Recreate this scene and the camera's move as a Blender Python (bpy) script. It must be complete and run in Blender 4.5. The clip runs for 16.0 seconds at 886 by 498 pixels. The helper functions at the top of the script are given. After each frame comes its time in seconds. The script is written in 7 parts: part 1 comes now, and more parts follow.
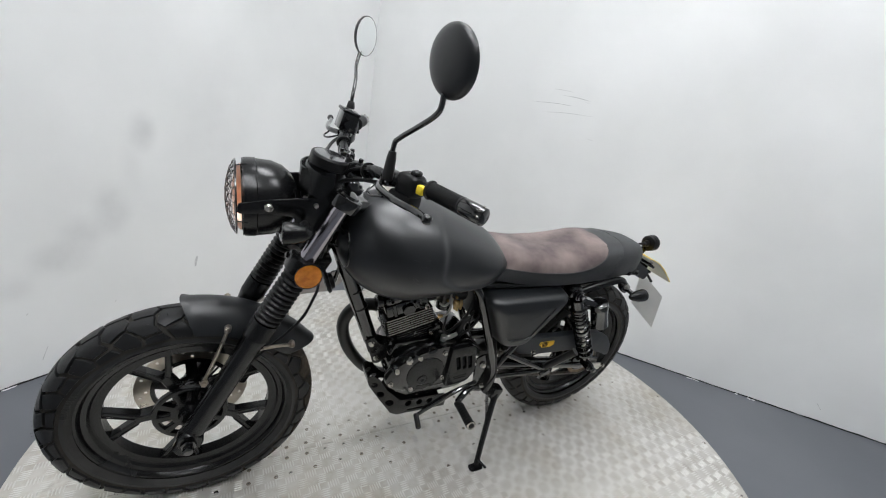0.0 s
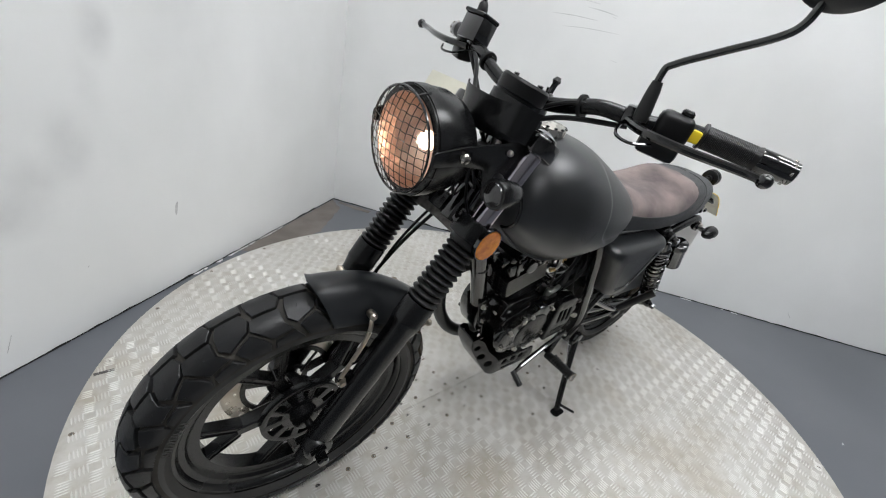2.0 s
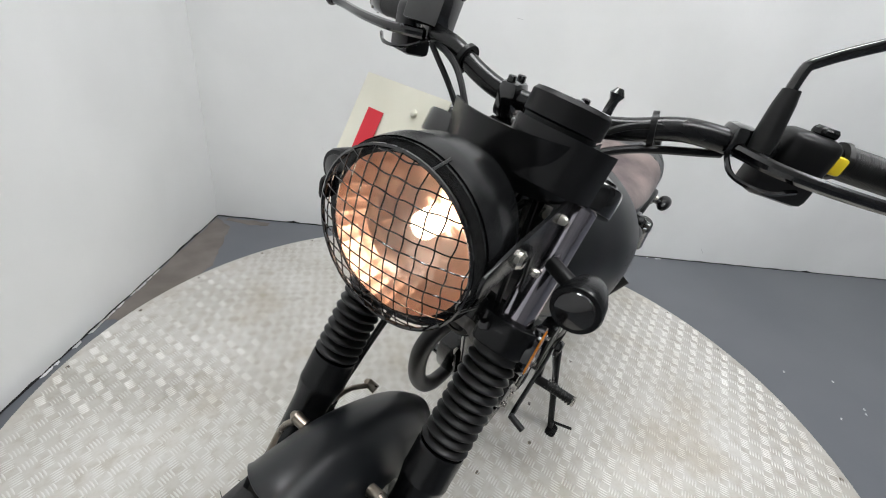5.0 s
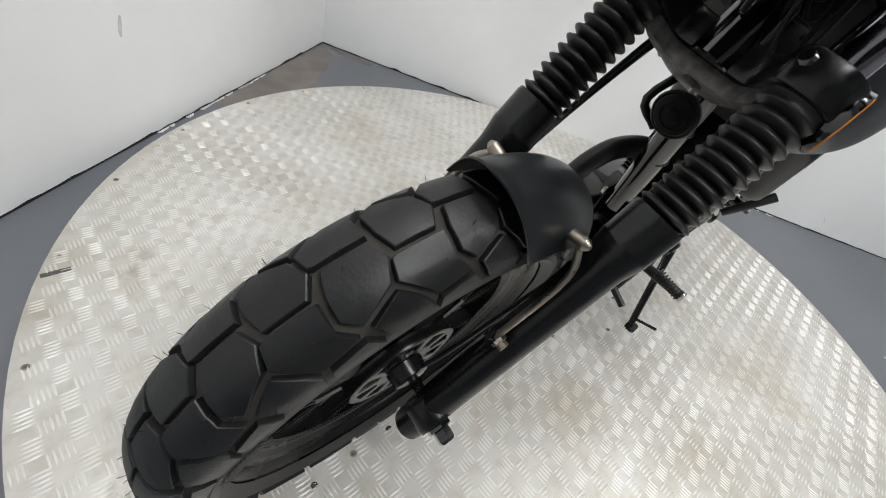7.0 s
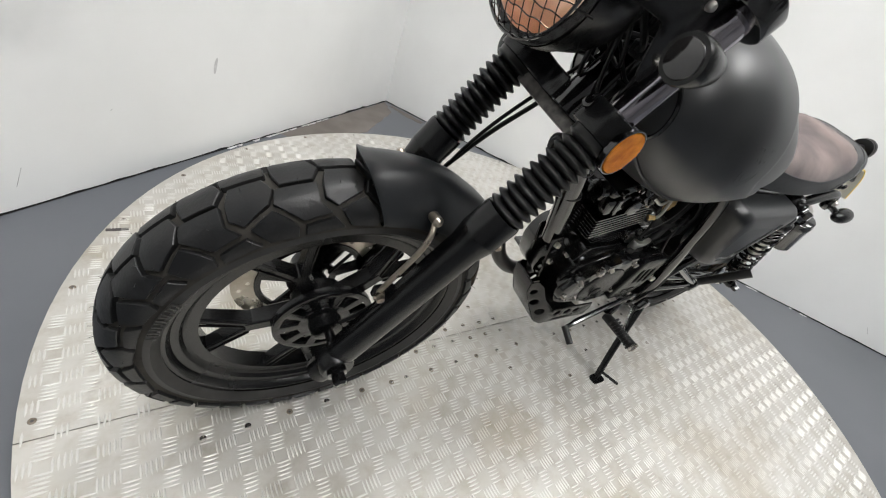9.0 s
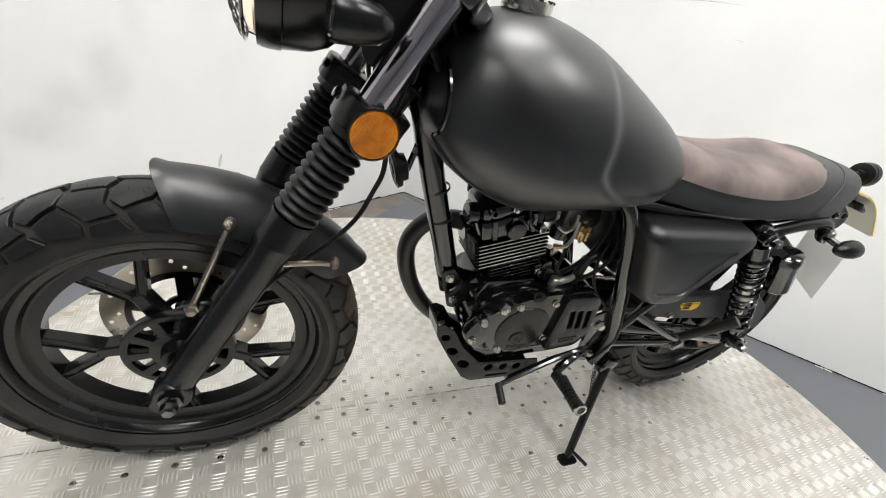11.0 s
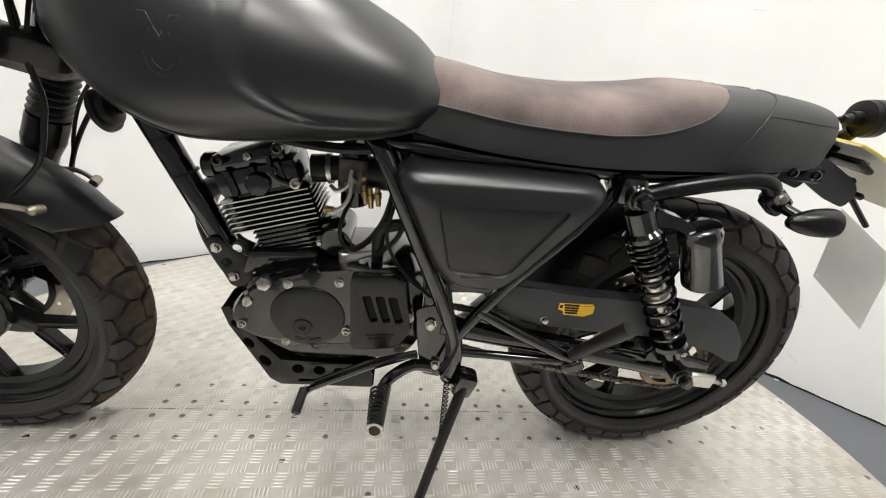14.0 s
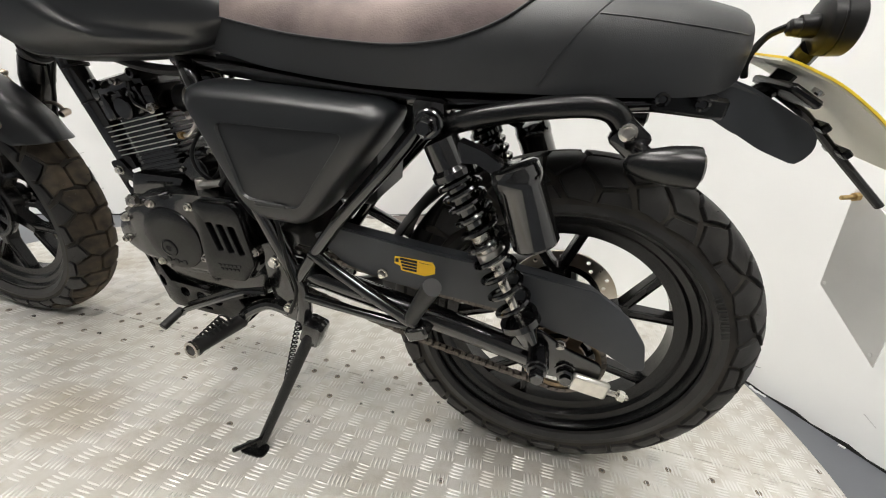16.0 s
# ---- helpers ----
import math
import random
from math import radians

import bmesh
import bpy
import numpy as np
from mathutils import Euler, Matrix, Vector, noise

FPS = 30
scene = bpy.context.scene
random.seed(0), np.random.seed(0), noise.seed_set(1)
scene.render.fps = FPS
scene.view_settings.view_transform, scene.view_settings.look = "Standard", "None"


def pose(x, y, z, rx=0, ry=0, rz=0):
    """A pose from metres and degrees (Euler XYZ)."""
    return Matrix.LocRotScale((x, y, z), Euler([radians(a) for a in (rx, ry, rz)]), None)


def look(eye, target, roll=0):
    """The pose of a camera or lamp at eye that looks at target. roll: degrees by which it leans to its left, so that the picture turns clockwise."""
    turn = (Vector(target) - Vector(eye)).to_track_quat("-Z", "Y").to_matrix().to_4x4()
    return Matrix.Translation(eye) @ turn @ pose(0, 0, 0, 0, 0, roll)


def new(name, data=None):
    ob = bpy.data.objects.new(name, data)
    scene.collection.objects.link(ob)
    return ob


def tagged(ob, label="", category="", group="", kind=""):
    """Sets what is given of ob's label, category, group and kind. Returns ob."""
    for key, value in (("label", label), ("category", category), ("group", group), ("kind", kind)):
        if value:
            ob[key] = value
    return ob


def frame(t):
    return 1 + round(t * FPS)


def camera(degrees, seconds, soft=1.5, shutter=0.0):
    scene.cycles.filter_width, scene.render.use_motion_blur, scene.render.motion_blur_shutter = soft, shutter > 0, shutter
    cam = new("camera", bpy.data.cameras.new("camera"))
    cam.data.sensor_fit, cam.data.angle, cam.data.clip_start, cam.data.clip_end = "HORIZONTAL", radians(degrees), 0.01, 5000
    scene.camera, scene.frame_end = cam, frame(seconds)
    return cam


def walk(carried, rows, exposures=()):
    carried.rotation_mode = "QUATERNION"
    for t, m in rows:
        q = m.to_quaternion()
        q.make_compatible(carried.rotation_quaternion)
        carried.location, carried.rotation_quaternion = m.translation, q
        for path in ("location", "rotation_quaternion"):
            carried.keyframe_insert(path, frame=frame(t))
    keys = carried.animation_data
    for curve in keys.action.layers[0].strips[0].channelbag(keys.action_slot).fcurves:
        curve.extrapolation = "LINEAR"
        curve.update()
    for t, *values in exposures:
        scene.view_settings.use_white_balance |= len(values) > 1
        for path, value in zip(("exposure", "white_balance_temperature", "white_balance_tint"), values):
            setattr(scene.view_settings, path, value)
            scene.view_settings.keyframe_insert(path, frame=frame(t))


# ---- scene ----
cam = camera(94.7, 16.0, 1.1)
PATH = [
    (0, (-0.289, -1.207, 1.109), (0.538, 0.53, 0.562), 8.7),
    (0.5, (-0.505, -1.161, 1.114), (0.45, 0.496, 0.53), 10.4),
    (1, (-0.629, -1.105, 1.102), (0.403, 0.482, 0.458), 11.6),
    (1.5, (-0.653, -0.946, 1.046), (0.44, 0.557, 0.308), 11.9),
    (2, (-0.667, -0.771, 1.032), (0.49, 0.634, 0.202), 11.5),
    (2.5, (-0.755, -0.657, 1.013), (0.515, 0.592, 0.104), 10.7),
    (3, (-0.779, -0.552, 1.009), (0.593, 0.557, 0.066), 8.2),
    (3.2, (-0.728, -0.491, 1.02), (0.678, 0.589, 0.095), 7.1),
    (5.3, (-0.562, -0.407, 1.065), (0.899, 0.601, 0.144), 7.5),
    (5.5, (-0.584, -0.395, 1.037), (0.856, 0.605, 0.075), 9.1),
    (6, (-0.623, -0.382, 0.958), (0.749, 0.598, -0.118), 13.1),
    (6.5, (-0.676, -0.358, 0.884), (0.607, 0.606, -0.31), 17.3),
    (7, (-0.707, -0.346, 0.807), (0.497, 0.613, -0.47), 21.2),
    (7.5, (-0.715, -0.357, 0.765), (0.431, 0.639, -0.537), 23.6),
    (8, (-0.69, -0.413, 0.756), (0.424, 0.661, -0.511), 24.5),
    (8.5, (-0.687, -0.517, 0.803), (0.39, 0.672, -0.391), 23.9),
    (9, (-0.626, -0.614, 0.872), (0.395, 0.687, -0.253), 22.5),
    (9.5, (-0.475, -0.657, 0.867), (0.457, 0.761, -0.189), 19.8),
    (9.7, (-0.425, -0.674, 0.873), (0.474, 0.787, -0.154), 18.7),
    (11.8, (-0.162, -0.836, 0.744), (0.4, 0.94, 0.092), 10.1),
    (12, (-0.122, -0.799, 0.688), (0.417, 0.996, 0.067), 9.6),
    (12.5, (-0.043, -0.746, 0.639), (0.439, 1.081, 0.07), 8.9),
    (13, (0.034, -0.777, 0.668), (0.426, 1.078, 0.116), 8.1),
    (13.5, (0.215, -0.844, 0.718), (0.481, 1.027, 0.148), 7.5),
    (14, (0.383, -0.83, 0.733), (0.505, 1.042, 0.118), 7.0),
    (14.5, (0.536, -0.803, 0.722), (0.508, 1.067, 0.091), 6.6),
    (15, (0.637, -0.805, 0.731), (0.448, 1.051, 0.083), 6.7),
    (15.5, (0.784, -0.822, 0.756), (0.445, 1.008, 0.097), 7.2),
    (16, (0.877, -0.734, 0.68), (0.398, 1.057, 0.001), 7.6),
]
EXPOSURES = [(0, -0.06, 6150, 10), (3, -0.04, 6200, 10), (7, 0.10, 6300, 10), (8.5, 0.23, 6380, 10), (9.5, 0.26, 6450, 10), (12, 0.50, 6600, 10), (14, 0.49, 6700, 10), (16, 0.47, 6700, 10)]
walk(cam, [(t, look(eye, target, roll)) for t, eye, target, roll in PATH],
     exposures=EXPOSURES)

# ---- world and light: a closed white bay lit by ceiling panels ----
world = bpy.data.worlds.new("world")
scene.world = world
world.use_nodes = True
world.node_tree.nodes["Background"].inputs[0].default_value = (0.9, 0.95, 1.0, 1)
world.node_tree.nodes["Background"].inputs[1].default_value = 0.03
LAMP_POWER = 21.5


# ---- materials ----
def material(name, color, rough=0.5, metal=0.0, color2=None, scale=8.0, bump=0.0, bump_scale=200.0, rough_var=0.0,
             coat=0.0, sheen=0.0, spec=0.5, detail=4.0, random_tint=0.0):
    m = bpy.data.materials.new(name)
    m.use_nodes = True
    nt = m.node_tree
    b = nt.nodes["Principled BSDF"]
    b.inputs["Roughness"].default_value = rough
    b.inputs["Metallic"].default_value = metal
    b.inputs["Coat Weight"].default_value = coat
    b.inputs["Coat Roughness"].default_value = 0.12
    b.inputs["Sheen Weight"].default_value = sheen
    b.inputs["Specular IOR Level"].default_value = spec
    tc = nt.nodes.new("ShaderNodeTexCoord")
    big = nt.nodes.new("ShaderNodeTexNoise")
    big.inputs["Scale"].default_value = scale
    big.inputs["Detail"].default_value = detail
    nt.links.new(tc.outputs["Object"], big.inputs["Vector"])
    ramp = nt.nodes.new("ShaderNodeValToRGB")
    c2 = color2 or tuple(min(1, c * 1.35 + 0.002) for c in color)
    ramp.color_ramp.elements[0].position, ramp.color_ramp.elements[1].position = 0.35, 0.7
    ramp.color_ramp.elements[0].color, ramp.color_ramp.elements[1].color = (*color, 1), (*c2, 1)
    nt.links.new(big.outputs["Fac"], ramp.inputs["Fac"])
    out = ramp.outputs["Color"]
    if random_tint:
        info = nt.nodes.new("ShaderNodeObjectInfo")
        hsv = nt.nodes.new("ShaderNodeHueSaturation")
        mul = nt.nodes.new("ShaderNodeMath")
        mul.operation = "MULTIPLY_ADD"
        mul.inputs[1].default_value, mul.inputs[2].default_value = random_tint, 1 - random_tint / 2
        nt.links.new(info.outputs["Random"], mul.inputs[0])
        nt.links.new(mul.outputs[0], hsv.inputs["Value"])
        nt.links.new(out, hsv.inputs["Color"])
        out = hsv.outputs["Color"]
    nt.links.new(out, b.inputs["Base Color"])
    if rough_var:
        mr = nt.nodes.new("ShaderNodeMapRange")
        mr.inputs["To Min"].default_value, mr.inputs["To Max"].default_value = max(0.02, rough - rough_var), min(1, rough + rough_var)
        nt.links.new(big.outputs["Fac"], mr.inputs["Value"])
        nt.links.new(mr.outputs[0], b.inputs["Roughness"])
    if bump:
        fine = nt.nodes.new("ShaderNodeTexNoise")
        fine.inputs["Scale"].default_value = bump_scale
        fine.inputs["Detail"].default_value = 3
        nt.links.new(tc.outputs["Object"], fine.inputs["Vector"])
        bn = nt.nodes.new("ShaderNodeBump")
        bn.inputs["Strength"].default_value = bump
        bn.inputs["Distance"].default_value = 0.001
        nt.links.new(fine.outputs["Fac"], bn.inputs["Height"])
        nt.links.new(bn.outputs[0], b.inputs["Normal"])
    return m


MATTE = material("matte_black_paint", (0.0052, 0.0062, 0.0073), 0.36, rough_var=0.04, bump=0.08, bump_scale=900, scale=5, spec=0.6)
TANK_PAINT = material("satin_black_tank_paint", (0.0052, 0.0062, 0.0073), 0.37, rough_var=0.04, bump=0.05, bump_scale=900, scale=5, spec=0.8)
SATIN = material("satin_black_paint", (0.0034, 0.0036, 0.0039), 0.25, rough_var=0.06, bump=0.06, bump_scale=700, scale=9, spec=0.35)
GLOSS = material("gloss_black_enamel", (0.0014, 0.0014, 0.0016), 0.10, coat=0.8, rough_var=0.04, scale=12, spec=0.5)
CASE = material("black_engine_paint", (0.0026, 0.0027, 0.0029), 0.13, coat=0.6, rough_var=0.05, bump=0.08, bump_scale=420, scale=14, spec=0.4)
CASE_MATTE = material("matte_engine_cover_paint", (0.0036, 0.0038, 0.0041), 0.24, bump=0.06, bump_scale=800, scale=11, spec=0.36)
PLASTIC = material("black_plastic", (0.0050, 0.0050, 0.0052), 0.38, bump=0.1, bump_scale=600, rough_var=0.06, spec=0.25)
RUBBER = material("tyre_rubber", (0.0066, 0.0070, 0.0077), 0.40, color2=(0.0125, 0.0124, 0.0124), rough_var=0.1, bump=0.3, bump_scale=260, scale=16, random_tint=0.2, spec=0.34)
DUSTY_RUBBER = material("mud_stained_rubber", (0.030, 0.026, 0.021), 0.8, color2=(0.10, 0.078, 0.055), rough_var=0.1, bump=0.35, bump_scale=220, scale=26, random_tint=0.5, spec=0.2, detail=7)
WORN_RUBBER = material("worn_dusty_rubber", (0.014, 0.0136, 0.0132), 0.50, color2=(0.030, 0.0285, 0.0268), rough_var=0.1, bump=0.3, bump_scale=260, scale=22, random_tint=0.35, spec=0.35, detail=7)
GROOVE = material("dusty_groove_rubber", (0.030, 0.028, 0.025), 0.80, color2=(0.062, 0.056, 0.048), scale=20, bump=0.3, bump_scale=200, spec=0.2)
BELLOWS = material("bellows_rubber", (0.0060, 0.0060, 0.0062), 0.40, color2=(0.0120, 0.0117, 0.0114), scale=18, bump=0.12, bump_scale=400, rough_var=0.08, spec=0.4)
STEEL = material("bright_steel", (0.44, 0.42, 0.385), 0.27, 1.0, rough_var=0.1, scale=30)
STAY_STEEL = material("bronzed_stay_steel", (0.40, 0.355, 0.30), 0.30, 1.0, color2=(0.30, 0.26, 0.21), rough_var=0.1, scale=60)
DARK_CHROME = material("dark_chrome", (0.36, 0.34, 0.37), 0.12, 1.0, rough_var=0.04, scale=10)
ALLOY = material("raw_alloy", (0.58, 0.56, 0.52), 0.38, 1.0, rough_var=0.1, scale=40, bump=0.1)
BRASS = material("dull_brass", (0.42, 0.30, 0.14), 0.38, 1.0, rough_var=0.1, scale=40)
DISC_STEEL = material("brake_disc_steel", (0.50, 0.47, 0.41), 0.30, 1.0, color2=(0.38, 0.34, 0.28), rough_var=0.1, scale=25)
SUEDE = material("brown_suede", (0.088, 0.068, 0.068), 0.95, color2=(0.240, 0.190, 0.175), scale=9, bump=0.5, bump_scale=420, sheen=0.2, spec=0.2, detail=7)
VINYL = material("black_vinyl", (0.0150, 0.0165, 0.0182), 0.48, bump=0.3, bump_scale=900, rough_var=0.06, scale=12, spec=0.65)
AMBER = material("amber_reflector", (0.62, 0.19, 0.008), 0.22, color2=(0.9, 0.34, 0.02), coat=0.6, scale=60)
YELLOW = material("yellow_plastic", (0.85, 0.62, 0.02), 0.4, bump=0.05)
RED = material("red_print", (0.62, 0.012, 0.03), 0.45)
STICKER = material("amber_yellow_sticker", (0.80, 0.45, 0.012), 0.4, bump=0.03)
CREAM = material("cream_card", (0.70, 0.68, 0.55), 0.5, color2=(0.78, 0.76, 0.66), scale=5, bump=0.05)
PLATE_WHITE = material("white_plastic_sheet", (0.66, 0.66, 0.65), 0.42, color2=(0.76, 0.76, 0.74), scale=7)
PLATE_YELLOW = material("yellow_plate_edge", (0.80, 0.55, 0.04), 0.4)
CHAIN_STEEL = material("oily_chain_steel", (0.05, 0.045, 0.04), 0.38, 0.9, color2=(0.14, 0.125, 0.11), scale=90)
def stained(m, color, scale, low, high, amount, seed):
    """Lay soft-edged stains with a shape of their own over a material's colour."""
    nt = m.node_tree
    b = nt.nodes["Principled BSDF"]
    base = b.inputs["Base Color"].links[0].from_socket
    tc = nt.nodes.new("ShaderNodeTexCoord")
    mp = nt.nodes.new("ShaderNodeMapping")
    mp.inputs["Location"].default_value = (seed, seed * 0.7, seed * 1.3)
    n = nt.nodes.new("ShaderNodeTexNoise")
    n.inputs["Scale"].default_value, n.inputs["Detail"].default_value, n.inputs["Roughness"].default_value = scale, 8.0, 0.62
    nt.links.new(tc.outputs["Object"], mp.inputs["Vector"])
    nt.links.new(mp.outputs[0], n.inputs["Vector"])
    mr = nt.nodes.new("ShaderNodeMapRange")
    mr.interpolation_type = "SMOOTHSTEP"
    mr.inputs["From Min"].default_value, mr.inputs["From Max"].default_value = low, high
    mr.inputs["To Min"].default_value, mr.inputs["To Max"].default_value = 0.0, amount
    nt.links.new(n.outputs["Fac"], mr.inputs["Value"])
    mix = nt.nodes.new("ShaderNodeMixRGB")
    mix.inputs[2].default_value = (*color, 1)
    nt.links.new(mr.outputs[0], mix.inputs[0])
    nt.links.new(base, mix.inputs[1])
    nt.links.new(mix.outputs[0], b.inputs["Base Color"])
    return m


ALU = material("tread_plate_aluminium", (0.475, 0.459, 0.418), 0.46, 0.45, color2=(0.635, 0.62, 0.587), scale=3.2, rough_var=0.12, bump=0.12, bump_scale=300, detail=8)
ALU_BAR = material("polished_tread_bar", (0.58, 0.57, 0.535), 0.46, 0.45, color2=(0.70, 0.69, 0.665), scale=3, rough_var=0.1, detail=6)
for plate_mat in (ALU, ALU_BAR):
    stained(plate_mat, (0.36, 0.30, 0.20), 3.4, 0.50, 0.70, 0.40, 4.0)
    stained(plate_mat, (0.20, 0.17, 0.13), 9.0, 0.60, 0.76, 0.50, 11.0)
    stained(plate_mat, (0.22, 0.18, 0.13), 55.0, 0.66, 0.76, 0.55, 2.0)
stained(ALU, (0.33, 0.29, 0.22), 20.0, 0.42, 0.72, 0.42, 7.0)
RIVET_DARK = material("rivet_hole_shadow_steel", (0.10, 0.095, 0.09), 0.45, 0.8, scale=60)
RIVET_WORN = material("worn_brown_rivet", (0.16, 0.135, 0.105), 0.42, 0.8, color2=(0.30, 0.26, 0.21), scale=60)
FLOOR = material("grey_floor_paint", (0.095, 0.102, 0.115), 0.46, color2=(0.125, 0.132, 0.145), scale=1.6, rough_var=0.1, bump=0.15, bump_scale=90, detail=8)
CONCRETE = material("bare_concrete", (0.12, 0.105, 0.092), 0.8, color2=(0.18, 0.16, 0.145), scale=6, bump=0.3, bump_scale=120, detail=9)
WALL = material("white_wall_paint", (0.70, 0.705, 0.70), 0.62, color2=(0.80, 0.805, 0.80), scale=1.3, bump=0.06, bump_scale=140, rough_var=0.08, detail=5)
# for the added, unseen back walls: grey that keeps reflections on the bike dark
BACK_WALL = material("unseen_back_wall_grey", (0.16, 0.165, 0.17), 0.7, color2=(0.21, 0.21, 0.215), scale=1.2)
SCUFF = material("grey_scuff", (0.42, 0.42, 0.42), 0.7, color2=(0.6, 0.6, 0.6), scale=40)
CEILING = material("white_ceiling_board", (0.74, 0.74, 0.73), 0.8, scale=2, bump=0.1)
# near-black for the painted shade of hollows and gaps, and for black print
SHADE_AND_PRINT_BLACK = material("recess_shade_and_print_black", (0.006, 0.006, 0.006), 0.8, scale=20)


def glass_material(name, color, rough=0.02, ior=1.02):
    m = bpy.data.materials.new(name)
    m.use_nodes = True
    b = m.node_tree.nodes["Principled BSDF"]
    b.inputs["Base Color"].default_value = (*color, 1)
    b.inputs["Roughness"].default_value = rough
    b.inputs["Transmission Weight"].default_value = 1.0
    b.inputs["IOR"].default_value = ior
    return m


def glow_material(name, color, strength):
    m = bpy.data.materials.new(name)
    m.use_nodes = True
    b = m.node_tree.nodes["Principled BSDF"]
    b.inputs["Base Color"].default_value = (*color, 1)
    b.inputs["Emission Color"].default_value = (*color, 1)
    b.inputs["Emission Strength"].default_value = strength
    return m


PIPE = material("matte_black_pipe", (0.0035, 0.0035, 0.0035), 0.40, bump=0.1, rough_var=0.06)
MATTE_GREY = material("dark_grey_plastic", (0.026, 0.029, 0.033), 0.5, bump=0.12, bump_scale=500, rough_var=0.05)
SPROCKET = material("bronze_sprocket", (0.26, 0.20, 0.13), 0.42, 0.9, color2=(0.16, 0.12, 0.08), scale=40, rough_var=0.1)
RED_LENS = material("red_lens", (0.10, 0.004, 0.004), 0.12, coat=0.7)
GRIMY = material("grimy_alloy", (0.16, 0.15, 0.14), 0.5, 0.8, color2=(0.05, 0.05, 0.05), scale=60)
SMOKED = material("smoked_lens", (0.012, 0.011, 0.011), 0.08, coat=0.8)
DIAL = material("dial_glass", (0.02, 0.02, 0.022), 0.06, coat=1.0)
LENS = glass_material("clear_lens", (1, 0.97, 0.94), 0.16, 1.22)
MIRROR = material("mirror_glass", (0.9, 0.92, 0.92), 0.03, 1.0, color2=(0.9, 0.92, 0.92))
REFLECTOR = material("lamp_reflector", (0.94, 0.71, 0.57), 0.29, 1.0, color2=(0.92, 0.62, 0.48), scale=40)
BULB = glow_material("warm_bulb", (1.0, 0.74, 0.53), 9.5)
PANEL_GLOW = glow_material("ceiling_panel_glow", (1.0, 0.985, 0.96), LAMP_POWER)


# ---- mesh helpers ----
def catmull(pts, n):
    pts = [Vector(p) for p in pts]
    if n < 2 or len(pts) < 3:
        return pts
    out = []
    ext = [pts[0] * 2 - pts[1]] + pts + [pts[-1] * 2 - pts[-2]]
    for i in range(1, len(ext) - 2):
        p0, p1, p2, p3 = ext[i - 1:i + 3]
        for k in range(n):
            t = k / n
            out.append(0.5 * ((2 * p1) + (p2 - p0) * t + (2 * p0 - 5 * p1 + 4 * p2 - p3) * t * t + (3 * p1 - p0 - 3 * p2 + p3) * t ** 3))
    return out + [pts[-1]]


def loft(rings, bm=None, caps=True, closed=True):
    bm = bm or bmesh.new()
    vs = [[bm.verts.new(p) for p in r] for r in rings]
    n = len(rings[0])
    for a, b in zip(vs, vs[1:]):
        for i in range(n if closed else n - 1):
            j = (i + 1) % n
            bm.faces.new((a[i], a[j], b[j], b[i]))
    if caps and closed:
        bm.faces.new(vs[0][::-1])
        bm.faces.new(vs[-1])
    return bm


def frame_of(d):
    d = Vector(d).normalized()
    u = d.orthogonal().normalized()
    if abs(d.y) < 0.95:
        u = d.cross(Vector((0, 1, 0))).normalized()
    return u, d.cross(u).normalized()


def sweep(pts, r, bm=None, segs=10, n=0, caps=True):
    pts = catmull(pts, n)
    m = len(pts)
    rad = (lambda i: r) if not callable(r) else (lambda i: r(i / (m - 1)))
    rings = []
    d = (pts[1] - pts[0]).normalized()
    u, _ = frame_of(d)
    for i, p in enumerate(pts):
        d = (pts[min(i + 1, m - 1)] - pts[max(i - 1, 0)]).normalized()
        u = (u - d * u.dot(d)).normalized()
        v = d.cross(u)
        rings.append([p + (u * math.cos(a) + v * math.sin(a)) * rad(i) for a in (2 * math.pi * k / segs for k in range(segs))])
    return loft(rings, bm, caps)


def lathe(profile, o, axis, bm=None, segs=24, caps=True):
    o, ax = Vector(o), Vector(axis).normalized()
    u, v = frame_of(ax)
    rings = [[o + ax * s + (u * math.cos(a) + v * math.sin(a)) * max(r, 1e-5) for a in (2 * math.pi * k / segs for k in range(segs))] for s, r in profile]
    return loft(rings, bm, caps)


def cyl(p0, p1, r, bm=None, segs=16, bev=0.0015, r1=None):
    p0, p1 = Vector(p0), Vector(p1)
    L = (p1 - p0).length
    r1 = r if r1 is None else r1
    b = min(bev, L / 3, r / 2, r1 / 2)
    return lathe([(0, r - b), (b, r), (L - b, r1), (L, r1 - b)], p0, p1 - p0, bm, segs)


def ring(o, axis, r_in, r_out, w, bm=None, segs=32):
    """A flat ring of width w from o along the axis."""
    o, ax = Vector(o), Vector(axis).normalized()
    u, v = frame_of(ax)
    bm = bm or bmesh.new()
    loops = [[bm.verts.new(o + ax * s + (u * math.cos(2 * math.pi * k / segs) + v * math.sin(2 * math.pi * k / segs)) * r) for k in range(segs)]
             for s, r in ((0, r_in), (0, r_out), (w, r_out), (w, r_in))]
    for a, b in zip(loops, loops[1:] + loops[:1]):
        for i in range(segs):
            j = (i + 1) % segs
            bm.faces.new((a[i], a[j], b[j], b[i]))
    return bm


def box(c, s, bm=None, rot=None, bev=0.002, segments=1):
    own = bmesh.new()
    bmesh.ops.create_cube(own, size=1, matrix=Matrix.Diagonal((*s, 1)))
    if bev:
        bmesh.ops.bevel(own, geom=own.edges[:], offset=min(bev, min(s) * 0.4), segments=segments, affect="EDGES", profile=0.5)
    m = Matrix.Translation(c) @ (rot.to_4x4() if rot is not None else Matrix())
    bmesh.ops.transform(own, matrix=m, verts=own.verts)
    return own if bm is None else absorb(bm, own)


